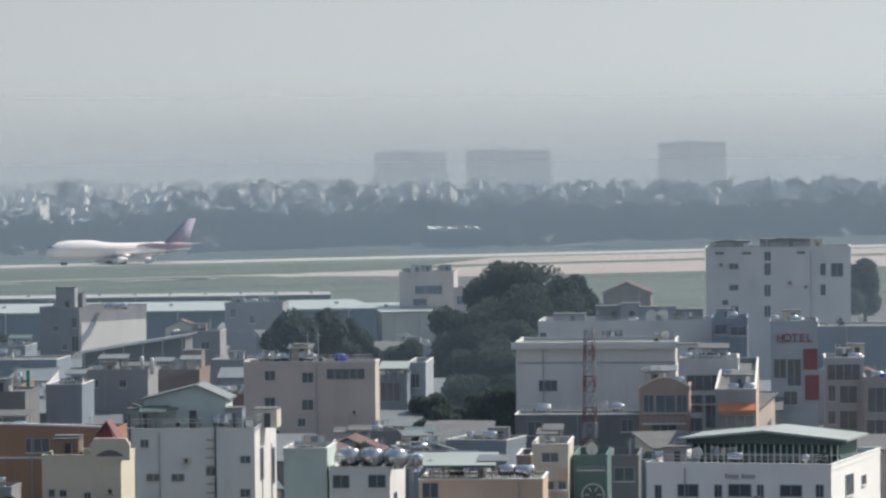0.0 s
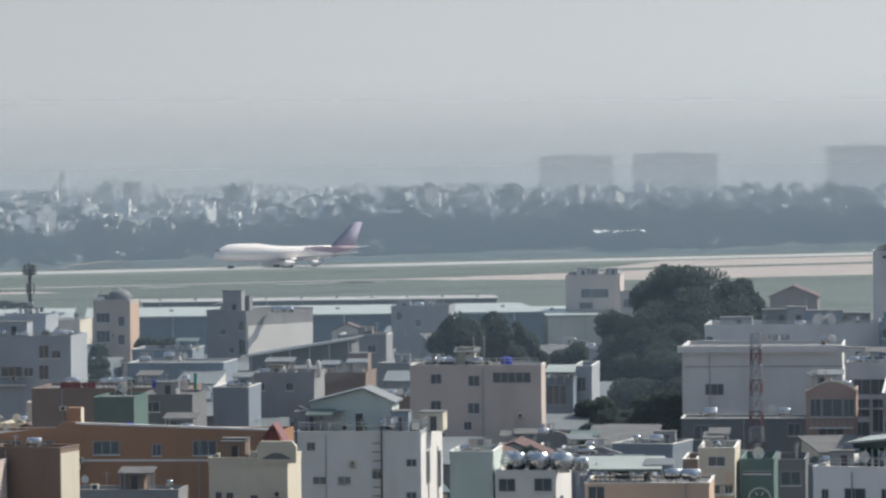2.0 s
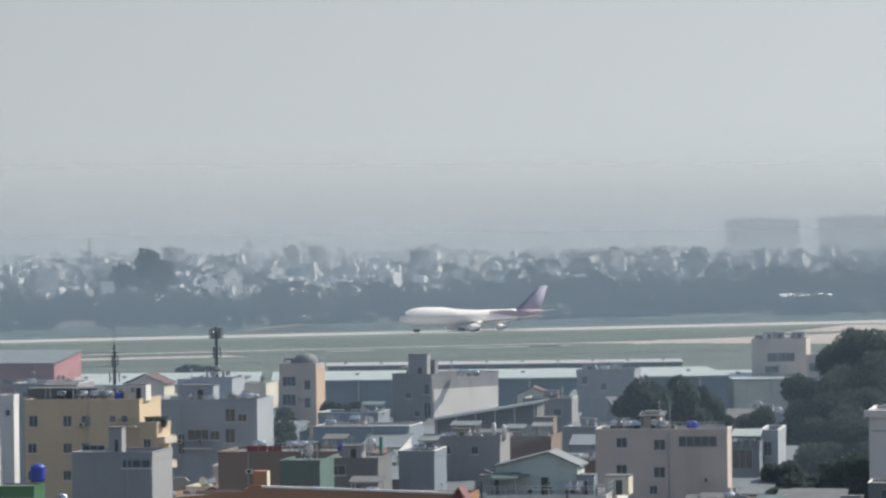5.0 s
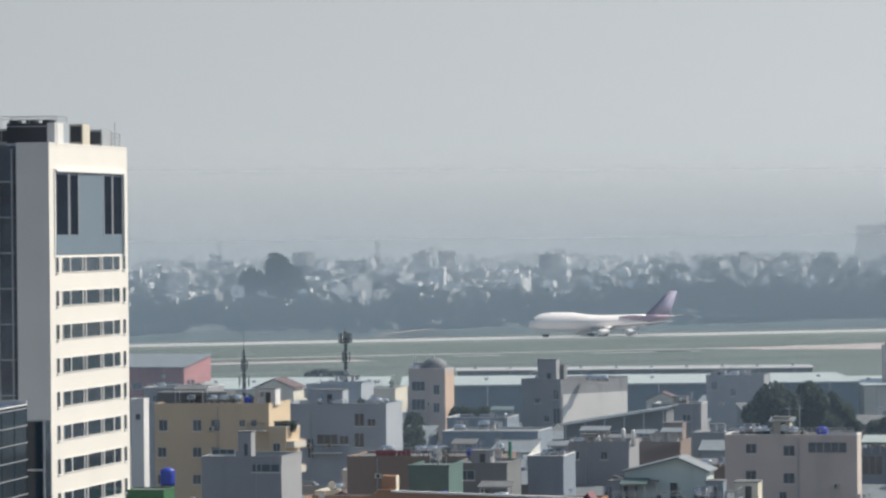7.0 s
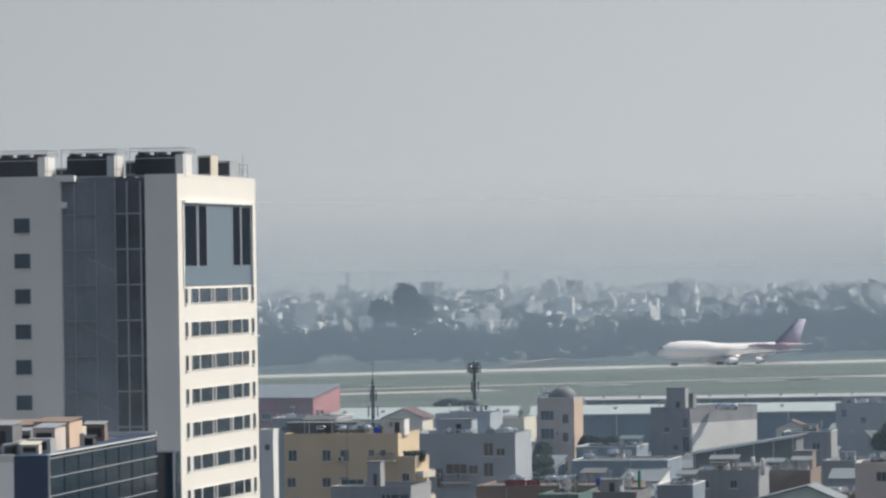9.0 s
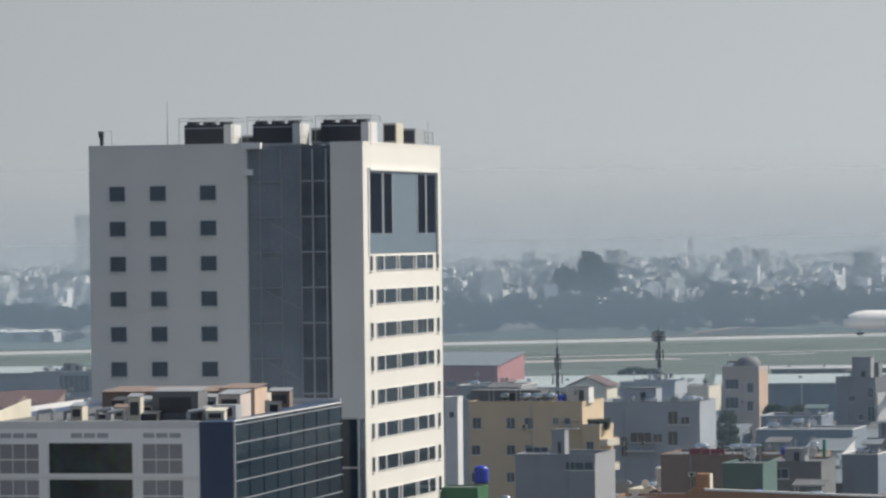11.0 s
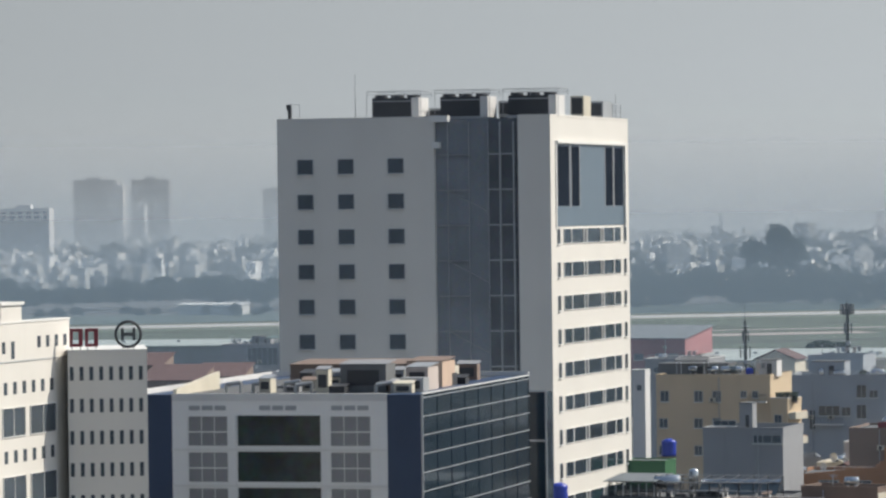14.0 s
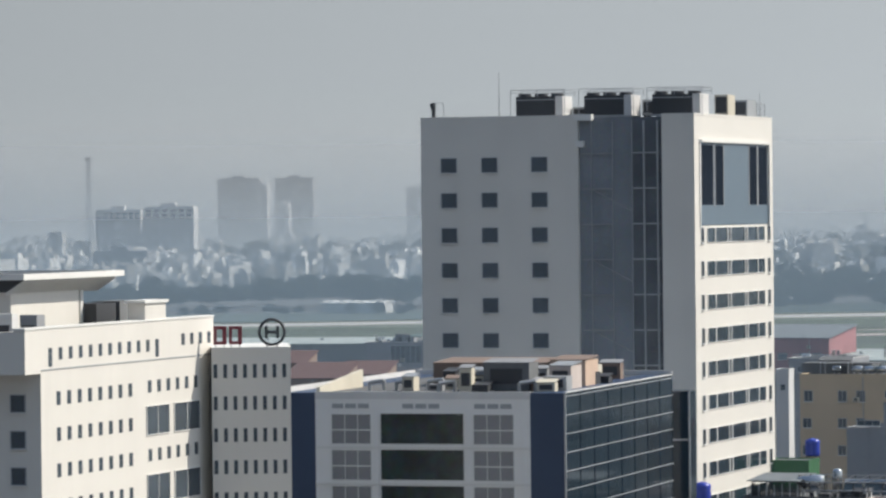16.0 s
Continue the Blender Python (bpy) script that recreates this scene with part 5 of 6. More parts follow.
def awning(x, y, z, w, drop, reach, label):
    ob = thing("awning", x, y, z - drop * 0.9, ROOF_TURN, label, "awning")
    part("cloth", prism([(0, 0.95), (-reach, 0.2), (-reach, 0.0), (-reach - 0.05, 0.0), (-reach - 0.05, 0.25), (0, 1.05)], "x", -w / 2, w / 2), CANVAS, ob)
    part("arm", tubes([((s * w * 0.45, 0, 0.1), (s * w * 0.45, -reach, 0.15), 0.04) for s in (-1, 1)], 5), GALV, ob)
    return ob


def pavilion(x, y, z, w, d, h, label):
    ob = thing("pavilion", x, y, z, 24, label, "pavilion")
    part("wall", box(-w * 0.44, 1.0, 0, w * 0.44, d - 0.5, h), PAINTS["green"], ob)
    part("roof", prism([(-w / 2, h - 0.2), (0, h + 0.7), (w / 2, h - 0.2), (w / 2, h + 0.02), (0, h + 0.92), (-w / 2, h + 0.02)], "y", -0.4, d + 0.4), HANGAR_ROOF, ob, "broad grey sheet roof")
    part("fascia", prism([(-w * 0.46, h - 0.6), (w * 0.46, h - 0.6), (w * 0.46, h - 0.15), (0, h + 0.65), (-w * 0.46, h - 0.15)], "y", 0.2, 0.4), GREEN_TIN, ob)
    for i in range(24):
        u = -w * 0.43 + w * 0.86 * i / 23
        part("post", box(u - 0.08, 0.6, 0, u + 0.08, 0.76, h - 0.6), TRIM if i % 3 else PAINTS["mint"], ob)
    part("rail", box(-w * 0.46, 0.55, 1.0, w * 0.46, 0.62, 1.1), TRIM, ob)
    return ob


def sign_bars(x, y, z, w, h, drop, label):
    ob = thing("lettering", x, y, z + drop, 24, label, "sign")
    k = 11
    for i in range(k):
        if i != 5:
            part("bar", box(-w / 2 + w * i / k, -0.06, 0.0 if i % 3 else -0.02, -w / 2 + w * (i + 0.7) / k, -0.01, h * (1.0 if i in (0, 6) else 0.75)), FRAME, ob)
    return ob


def hotel_sign(x, y, z, w, size):
    ob = thing("hotel_sign", x, y, z - 2.1, ROOF_TURN, "red letters reading HOTEL on a narrow hotel", "sign")
    for i, ch in enumerate("HOTEL"):
        cu = bpy.data.curves.new("letter", "FONT")
        cu.body, cu.size, cu.extrude, cu.align_x = ch, size * 1.35, 0.05, "CENTER"
        tmp = bpy.data.objects.new("letter", cu)
        me = bpy.data.meshes.new_from_object(tmp)
        bpy.data.objects.remove(tmp)
        me.materials.append(SIGN_RED)
        share("letter", me, ob, pose(-w / 2 + w * (i + 0.5) / 5, -0.1, 0, 90, 0, 0))
    part("rail", box(-w / 2, -0.08, -0.12, w / 2, -0.01, -0.04), SIGN_RED, ob)
    return ob


def red_panel(x, y, z, w, low, high, label):
    ob = thing("facade_panel", x, y, z + low, ROOF_TURN, label, "panel")
    part("board", box(-w / 2, -0.12, 0, w / 2, -0.01, high - low), SIGN_RED, ob)
    part("edge", ring(-w / 2 - 0.06, 0, w / 2 + 0.06, high - low, 0.06, 0.13, 0.16), RED, ob).matrix_basis = Matrix.Rotation(radians(90), 4, "X")
    return ob


def emblem(x, y, z, radius, drop):
    ob = thing("emblem", x, y, z + drop, ROOF_TURN, "round pale emblem on a dark green facade", "emblem")
    bm = bmesh.new()
    for i in range(24):
        t0, t1 = 6.28319 * i / 24, 6.28319 * (i + 1) / 24
        add_tube(bm, (math.cos(t0) * radius, -0.1, math.sin(t0) * radius), (math.cos(t1) * radius, -0.1, math.sin(t1) * radius), 0.11, sides=6)
    part("ring", bm, PAINTS["mint"], ob)
    part("spokes", tubes([((math.cos(t) * radius * 0.35, -0.1, math.sin(t) * radius * 0.35), (math.cos(t) * radius * 0.75, -0.1, math.sin(t) * radius * 0.75), 0.09) for t in [6.28319 * i / 6 for i in range(6)]], 5), PAINTS["mint"], ob)
    return ob


def dome(x, y, z, radius, label):
    ob = thing("roof_dome", x, y, z, 40, label, "dome")
    part("shell", loft([[(r * math.cos(6.28319 * i / 18), r * math.sin(6.28319 * i / 18), q) for i in range(18)] for q, r in ((0, radius), (radius * 0.5, radius * 0.98), (radius * 0.8, radius * 0.8), (radius * 1.0, radius * 0.5), (radius * 1.08, radius * 0.12))]), PAINTS["dark"], ob)
    part("finial", tubes([((0, 0, radius), (0, 0, radius * 1.4), 0.08)], 6), GALV, ob)
    return ob


def hedge_box(x, y, z, w, h, label):
    ob = thing("planter", x, y, z, ROOF_TURN, label, "planter")
    part("trough", box(-w / 2, 0, 0, w / 2, 0.8, 0.4), PAINTS["brown"], ob)
    rng = np.random.default_rng(int(abs(x * 10)))
    c = rng.uniform((-w / 2, -0.2, 0.3), (w / 2, 1.0, h), (500, 3))
    me = leaf_mesh("shrub", c, rng.uniform(0.12, 0.3, 500), LEAF, 5)
    o = new("shrub", me)
    o.parent = ob
    return ob


def red_post(x, y, z, h, label):
    ob = thing("letter_board", x, y, z, ROOF_TURN, label, "sign", "red boards on a roof edge")
    part("board", box(-0.28, -0.05, 0.15, 0.28, 0.05, h), SIGN_RED, ob)
    part("foot", box(-0.05, -0.03, 0, 0.05, 0.03, 0.15), IRON, ob)
    return ob


def pipe_green(x, y, z, h, label):
    ob = thing("drain_pipe", x, y, z - 2, ROOF_TURN, label, "pipe")
    part("pipe", tubes([((0, 0, 0), (0, 0, h + 1), 0.22)], 8), shader("green_pipe", (0.02, 0.22, 0.16), rough=0.5), ob)
    return ob


def chimney_block(x, y, z, w, d, h, label):
    ob = thing("chimney_block", x, y, z, ROOF_TURN, label, "chimney")
    part("block", boxes((-w / 2, 0, 0, w / 2, d, h), (-w / 2 - 1.0, 0.1, 0, -w / 2 + 0.02, d - 0.1, h * 0.45), (w / 2 - 0.02, 0.1, 0, w / 2 + 4.0, d - 0.1, h * 0.3)), PAINTS["orange"], ob)
    part("side_face", box(w / 2, 0.05, h * 0.3, w / 2 + 0.05, d, h), PAINTS["cream"], ob)
    return ob


def arch_gable(x, y, z, w, h, label):
    ob = thing("gable_wall", x, y, z, ROOF_TURN, label, "gable")
    part("arch", prism([(-w / 2, 0)] + [(-w / 2 + w * i / 12, h * 0.25 + h * 0.75 * math.sin(3.14159 * i / 12)) for i in range(13)] + [(w / 2, 0)], "y", -0.15, 0.1), PAINTS["salmon"], ob)
    part("rim", tubes([((-w / 2 + w * i / 12, -0.2, h * 0.25 + h * 0.75 * math.sin(3.14159 * i / 12)), (-w / 2 + w * (i + 1) / 12, -0.2, h * 0.25 + h * 0.75 * math.sin(3.14159 * (i + 1) / 12)), 0.14) for i in range(12)], 6), PAINTS["cream"], ob)
    return ob


def pediment(x, y, z, w, h, label):
    ob = thing("pediment", x, y, z, ROOF_TURN, label, "pediment")
    part("wall", prism([(-w / 2, 0), (w / 2, 0), (w / 2, h * 0.75), (w * 0.4, h), (-w * 0.4, h), (-w / 2, h * 0.75)], "y", -0.2, 0.5), PAINTS["cream"], ob)
    part("arch_opening", prism([(-w * 0.35, 0.4)] + [(-w * 0.35 + w * 0.7 * i / 8, 0.5 + h * 0.25 * math.sin(3.14159 * i / 8)) for i in range(9)] + [(w * 0.35, 0.4)], "y", -0.24, -0.204), PAINTS["dark"], ob)
    return ob


def lean_roof(x, y, z, w, d, label):
    ob = thing("canopy_roof", x, y, z, ROOF_TURN, label, "canopy")
    part("sheet", prism([(0, 1.5), (d, 2.4), (d, 2.5), (0, 1.6)], "x", -w / 2, w / 2), HANGAR_ROOF, ob)
    part("edge", box(-w / 2, -0.08, 1.35, w / 2, -0.005, 1.62), GREEN_TIN, ob)
    for u in (-w * 0.46, -w * 0.15, w * 0.15, w * 0.46):
        part("post", box(u - 0.08, 0.1, 0, u + 0.08, 0.26, 1.52), GALV, ob)
        part("back_post", box(u - 0.08, d - 0.3, 0, u + 0.08, d - 0.14, 2.38), GALV, ob)
    return ob


def mast_at(x, y, top, label):
    # Red and white bands dulled in their colours to stand in for haze.
    lattice_mast(x, y, top, 1.9, label, (shader("hazed_mast_red", (0.15, 0.075, 0.075), rough=0.7), PAINTS["grey"]), bands=12, top=0.55, girth=0.042)


def antenna_mast(x, y, top, label, crown=True):
    """A slim tapered pole with climbing rungs, panel antennas on arms, drum links and a tip."""
    ob = thing("phone_mast", x, y, 0, 20, label, "mast")
    steel = shader("weathered_mast_steel", (0.14, 0.15, 0.16), rough=0.7, vary=0.2)
    top -= 0.8 if crown else 3.4
    TAKEN.append((Vector((x, y, 0)), 1.5))
    bm = bmesh.new()
    add_tube(bm, (0, 0, 0), (0, 0, top), 0.5, 0.24, 10)
    part("pole", bm, steel, ob)
    part("tip", tubes([((0, 0, top), (0, 0, top + (0.8 if crown else 3.4)), 0.07)], 5), steel, ob)
    part("cable_tray", tubes([((0.42, -0.36, 1), (0.3, -0.2, top - 1), 0.09), ((0.2, -0.48, 1), (0.12, -0.3, top - 1), 0.05)], 5), RUBBER, ob)
    for k in range(int(top / 1.6)):
        part("rung", tubes([((-0.65, -0.3, 1 + 1.6 * k), (0.65, -0.3, 1 + 1.6 * k), 0.05)], 4), GALV, ob)
    levels = ((top - 1.0, 1.15, 6), (top - 4.4, 0.75, 3)) if crown else ((top - 5.5, 0.85, 4), (top - 2.6, 0.6, 3))
    for z, reach, count in levels:
        for i in range(count):
            t = 6.28319 * (i + 0.2) / count
            cx, cy = math.cos(t) * reach, math.sin(t) * reach
            arm = part("arm", tubes([((0, 0, z), (cx, cy, z), 0.07), ((0, 0, z - 0.8), (cx, cy, z - 0.6), 0.05)], 5), GALV, ob)
            part("panel_antenna", box(-0.1, -0.19, -0.95, 0.1, 0.19, 0.95), steel, arm, place=pose(cx, cy, z - 0.2, 0, 0, math.degrees(t)))
    for z, t in ((top - 7.4, 0.6), (top - 8.6, 2.4)):
        part("drum_link", tubes([((math.cos(t) * 0.3, -0.35, z), (math.cos(t) * 0.45, -0.75, z), 0.42)], 12), GALV, ob)
    return ob


def solar_heater(x, y, z, turn, label):
    """A tilted dark collector under a lying steel cylinder, on a frame."""
    ob = thing("solar_heater", x, y, z, turn, label, "solar heater")
    part("collector", prism([(0, 0.25), (1.9, 1.35), (1.88, 1.42), (-0.03, 0.32)], "x", -0.95, 0.95), BLUE_GLASS, ob, "dark glass tube collector")
    part("cylinder", tubes([((-1.05, 2.0, 1.5), (1.05, 2.0, 1.5), 0.26)], 12), STEEL, ob)
    for u in (-0.85, 0.85):
        part("front_leg", box(u - 0.03, 0.1, 0, u + 0.03, 0.16, 0.32), GALV, ob)
        part("back_leg", box(u - 0.03, 1.95, 0, u + 0.03, 2.01, 1.3), GALV, ob)
    return ob


def roof_frames(x, y, top, label):
    """A flat roof crowded with a tin lean-to, slat fence, heaters, tanks and pipes."""
    h = top - 3.7
    host = house(x - 9.5, y + 1.8, ROOF_TURN, 19.5, 11, h, "dark", [], [], "dark flat-roofed house crowded with roof gear", parapet=0.3, clutter=0, trim=False)
    ob = thing("steel_pergola", *on(host, 0.5, 0.5, h), ROOF_TURN, label, "steel frames")
    for i in range(12):
        u = 0.3 + i * 1.55
        part("frame_post", tubes([((u, 0.1, 0), (u, 0.1, 1.75), 0.06)], 5), IRON, ob)
        part("back_post", tubes([((u, 7, 0), (u, 7, 2.1), 0.06)], 5), IRON, ob)
        part("rafter", tubes([((u, 0.1, 1.75), (u, 7, 2.1), 0.05)], 5), IRON, ob)
    for v, z in ((0.1, 1.75), (0.1, 0.9), (3.5, 1.93), (7, 2.1)):
        part("frame_rail", tubes([((0.3, v, z), (17.4, v, z), 0.05)], 5), GALV, ob)
    part("tin_cover", prism([(-0.4, 1.82), (7.3, 2.2), (7.3, 2.26), (-0.4, 1.88)], "x", -0.2, 5.4), TIN, ob, "weathered tin sheet cover")
    for i in range(26):
        part("fence_slat", box(0.1 + i * 0.21, -0.05, 0, 0.24 + i * 0.21, 0.02, 1.45 + 0.12 * (i % 3)), IRON if i % 4 else GALV, ob)
    rg = random.Random(8)
    for i in range(4):
        solar_heater(*on(host, 10.4 + i * 2.15, 4.0 + 0.4 * (i % 2), h), ROOF_TURN, "tilted solar water heater on a crowded roof")
    water_tank(*on(host, 6.6, 2.6, h), 2.6, 0.75, 1, "large weathered steel tank on a roof frame", ROOF_TURN, 0.9)
    upright_tank(*on(host, 9.0, 4.2, h), 0.55, 3.0, "tall upright steel tank on a crowded roof")
    for i in range(9):
        u, v = rg.uniform(6, 18.5), rg.uniform(0.8, 3.0)
        roof_box(host, u, v, h, rg.uniform(0.5, 1.3), rg.uniform(0.4, 0.8), rg.uniform(0.4, 1.1), rg.choice((GALV, PAINTS["white"], PAINTS["dark"], IRON)), "small worn box on a crowded roof", turn=ROOF_TURN + rg.uniform(-25, 25), lid=i % 2 == 0)


# ---- pipes and condensers on facades ----
def facade_extras(host, w, h, seed, pipes=1, units=2):
    rg = random.Random(seed)
    for _ in range(pipes):
        u = rg.uniform(0.15, 0.85) * w
        part("drain_pipe", tubes([((u, -0.12, 0), (u, -0.12, h), 0.07)], 6), FRAME, host, "grey drain pipe")
    for _ in range(units):
        u, z = rg.uniform(0.1, 0.9) * w, h - rg.choice((2.6, 3.4, 5.8, 6.6, 9.2))
        if z > 1:
            unit = part("condenser", box(u - 0.45, -0.5, z, u + 0.45, -0.12, z + 0.62), PAINTS["cream"], host, "cream air-conditioning condenser")
            part("fan_grille", tubes([((u, -0.53, z + 0.31), (u, -0.504, z + 0.31), 0.24)], 10), IRON, unit)
            part("bracket", box(u - 0.4, -0.5, z - 0.06, u + 0.4, -0.004, z - 0.002), IRON, unit)


for k, (host, w, d, h, kind, want) in enumerate(list(ROOFS)):
    if w > 4:
        facade_extras(host, w, h, 100 + k, 1 if w > 8 else 0, int(w / 8))


def balcony(host, u, z, w, reach, label):
    """A slab with a railing of thin posts, on a house front."""
    slab = part("balcony", box(u - w / 2, -reach, z - 0.15, u + w / 2, -0.004, z), TRIM, host, label)
    part("rail", tubes([((u - w / 2, -reach, z + 0.95), (u + w / 2, -reach, z + 0.95), 0.04), ((u - w / 2, -reach, z + 0.95), (u - w / 2, 0, z + 0.95), 0.04), ((u + w / 2, -reach, z + 0.95), (u + w / 2, 0, z + 0.95), 0.04)] + [((u - w / 2 + w * i / 8, -reach, z), (u - w / 2 + w * i / 8, -reach, z + 0.95), 0.025) for i in range(9)], 5), IRON, slab)


def side_balcony(host, wall_at, v, z, w, label):
    slab = part("balcony", box(wall_at, v - w / 2, z - 0.15, wall_at + 1.1, v + w / 2, z + 0.75), PAINTS["cream"], host, label)
    part("rail", box(wall_at + 0.9, v - w / 2, z + 0.85, wall_at + 1.0, v + w / 2, z + 0.95), PAINTS["peach"], slab)


stair_house(24.0, 461.5, 15.5, 9.0, 6.0, 3.2, "mint", True, "pale green gabled roof shed")
stair_house(19.2, 461.4, 15.5, 3.0, 3.0, 2.2, "grey", False, "grey rooftop tank enclosure")
water_tank(27.8, 458.7, 15.5, 1.6, 0.6, 1, "stainless rooftop water tank")
stair_house(32.7, 460.8, 15.5, 2.6, 4.0, 2.0, "cream", False, "cream roof stair housing")
water_tank(40.1, 564.8, 17.3, 1.5, 0.55, 1, "tilted stainless water heater on the pink block")
water_tank(42.6, 564.4, 17.3, 1.5, 0.55, 1, "tilted stainless water heater on the pink block")
stair_house(44.8, 563.9, 17.3, 2.2, 3.0, 2.6, "cream", False, "cream stair housing on the pink block")
antenna(45.9, 564.7, 17.3, 4.2, "thin antenna pole on the pink block")
antenna(47.3, 564.5, 17.3, 4.2, "thin antenna pole on the pink block")
plastic_tank(50.2, 563.9, 17.3, 0.8, 1.4, "blue plastic tank on the pink block")
water_tank(38.9, 428.8, 13.3, 2.4, 0.92, 1, "large stainless water tank on white house", 62, 0.2)
water_tank(41.1, 427.8, 13.3, 2.4, 0.92, 1, "large stainless water tank on white house", 62, 0.2)
water_tank(43.4, 426.8, 13.3, 2.4, 0.92, 1, "large stainless water tank on white house", 62, 0.2)
upright_tank(45.0, 426.6, 13.3, 0.5, 1.5, "upright steel cylinder tank")
upright_tank(45.7, 426.3, 13.3, 0.5, 1.5, "upright steel cylinder tank")
water_tank(94.5, 548.2, 17.4, 1.3, 0.5, 1, "stainless water tank in a row")
water_tank(96.1, 547.9, 17.4, 1.3, 0.5, 1, "stainless water tank in a row")
water_tank(97.7, 547.6, 17.4, 1.3, 0.5, 1, "stainless water tank in a row")
water_tank(99.3, 547.3, 17.4, 1.3, 0.5, 1, "stainless water tank in a row")
water_tank(92.2, 502.5, 15.9, 1.2, 0.5, 1, "stainless water tank over the awning")
water_tank(94.0, 502.1, 15.9, 1.2, 0.5, 1, "stainless water tank over the awning")
awning(92.2, 500.3, 15.9, 4.4, 2.2, 1.4, "orange canvas awning over a terrace")
stair_house(133.4, 726.8, 27.9, 6.0, 5.0, 1.6, "dark", False, "dark roof structure on the hotel slab")
stair_house(142.5, 725.1, 27.9, 9.0, 5.0, 1.9, "dark", False, "long dark roof structure on the hotel slab")
stair_house(130.5, 727.4, 27.9, 1.8, 3.0, 1.3, "grey", False, "grey roof box on the hotel slab")
antenna(136.8, 725.2, 27.9, 3.0, "thin pole on the hotel slab")
antenna(139.0, 724.7, 27.9, 3.0, "thin pole on the hotel slab")
antenna(146.8, 723.2, 27.9, 3.0, "thin pole on the hotel slab")
upright_tank(117.0, 604.1, 19.8, 0.6, 1.6, "dark upright tank on the hotel roof")
upright_tank(119.7, 603.6, 19.8, 0.6, 1.6, "dark upright tank on the hotel roof")
stair_house(19.5, 804.9, 16.1, 3.6, 4.0, 4.6, "grey", False, "grey stair tower on the stepped house")
stair_house(21.1, 808.9, 16.1, 3.6, 4.0, 3.4, "dark", False, "dark roof room on the stepped house")
water_tank(27.8, 804.2, 16.1, 1.5, 0.6, 1, "stainless tank beside the roof room")
water_tank(28.8, 803.3, 16.1, 1.5, 0.6, 1, "stainless tank beside the roof room")
water_tank(30.2, 802.0, 16.1, 1.5, 0.6, 1, "stainless tank beside the roof room")
stair_house(60.4, 935.0, 12.3, 3.0, 3.0, 1.6, "grey", False, "grey roof box with pipes")
antenna(62.8, 933.5, 12.3, 2.6, "thin roof pole with clutter")
antenna(65.3, 933.0, 12.3, 2.6, "thin roof pole with clutter")
antenna(67.0, 932.7, 12.3, 2.6, "thin roof pole with clutter")
dish(32.1, 645.7, 12.3, 1.0, "white satellite dish on a roof")
dish(34.7, 645.2, 12.3, 1.0, "white satellite dish on a roof")
upright_tank(25.3, 601.2, 14.4, 0.3, 2.6, "tall pale vent pipe on roof")
upright_tank(26.7, 600.9, 14.4, 0.3, 2.4, "tall pale vent pipe on roof")
stair_house(20.6, 605.1, 14.4, 2.6, 2.4, 1.5, "cream", False, "cream rooftop tank stand")
stair_house(34.9, 648.3, 12.3, 3.0, 4.0, 3.2, "brown", False, "brown roof frame with pale slab")
pavilion(82.6, 433.4, 12.5, 18.0, 10.0, 2.7, "green rooftop pavilion with a broad grey roof")
sign_bars(79.3, 428.7, 12.5, 3.2, 0.5, -1.0, "small grey lettering on the parapet")
hotel_sign(119.2, 600.6, 19.8, 5.2, 1.15)
red_panel(121.4, 600.2, 19.8, 1.9, -6.2, -3.2, "dark red panel on facade")
red_panel(121.6, 600.1, 19.8, 1.9, -10.6, -7.0, "dark red panel on facade")
emblem(68.4, 458.3, 11.3, 1.2, -3.6)
stair_house(-22.4, 473.9, 19.6, 1.5, 2.0, 3.3, "grey", False, "grey-white stair turret on roof")
dome(-1.9, 854.2, 17.0, 2.6, "ribbed dark round roof dome")
stair_house(-5.2, 855.7, 17.0, 2.0, 2.4, 1.6, "dark", False, "dark roof clutter box")
stair_house(-35.0, 587.4, 21.5, 10.0, 5.0, 1.6, "dark", False, "dark roof room on the ochre house")
water_tank(-32.1, 584.8, 21.5, 1.4, 0.5, 1, "stainless tank on the ochre house")
water_tank(-30.3, 584.4, 21.5, 1.4, 0.5, 1, "stainless tank on the ochre house")
water_tank(-28.8, 584.1, 21.5, 1.4, 0.5, 1, "stainless tank on the ochre house")
hedge_box(-21.9, 579.2, 18.0, 3.0, 1.4, "clipped shrubs on a balcony roof")
red_post(-8.7, 548.4, 15.9, 1.0, "small red roof-edge letter board")
red_post(-8.2, 548.3, 15.9, 1.0, "small red roof-edge letter board")
red_post(-7.7, 548.2, 15.9, 1.0, "small red roof-edge letter board")
red_post(-7.1, 548.0, 15.9, 1.0, "small red roof-edge letter board")
red_post(-6.6, 547.9, 15.9, 1.0, "small red roof-edge letter board")
red_post(-5.9, 547.8, 15.9, 1.0, "small red roof-edge letter board")
red_post(-5.3, 547.7, 15.9, 1.0, "small red roof-edge letter board")
red_post(-4.7, 547.6, 15.9, 1.0, "small red roof-edge letter board")
upright_tank(7.2, 547.0, 15.9, 0.5, 1.8, "white roof figure-like tank stack")
pipe_green(8.4, 547.8, 15.9, 3.0, "bright green drain pipe on roof")
water_tank(6.4, 481.9, 14.0, 1.4, 0.5, 1, "stainless tank behind the orange warehouse")
chimney_block(-6.4, 480.4, 14.0, 1.6, 1.6, 3.5, "orange stepped chimney block")
arch_gable(86.9, 520.6, 15.5, 6.2, 1.6, "arched salmon gable wall on roof")
stair_house(86.1, 525.8, 15.5, 3.0, 3.0, 2.2, "white", False, "white roof stair housing")
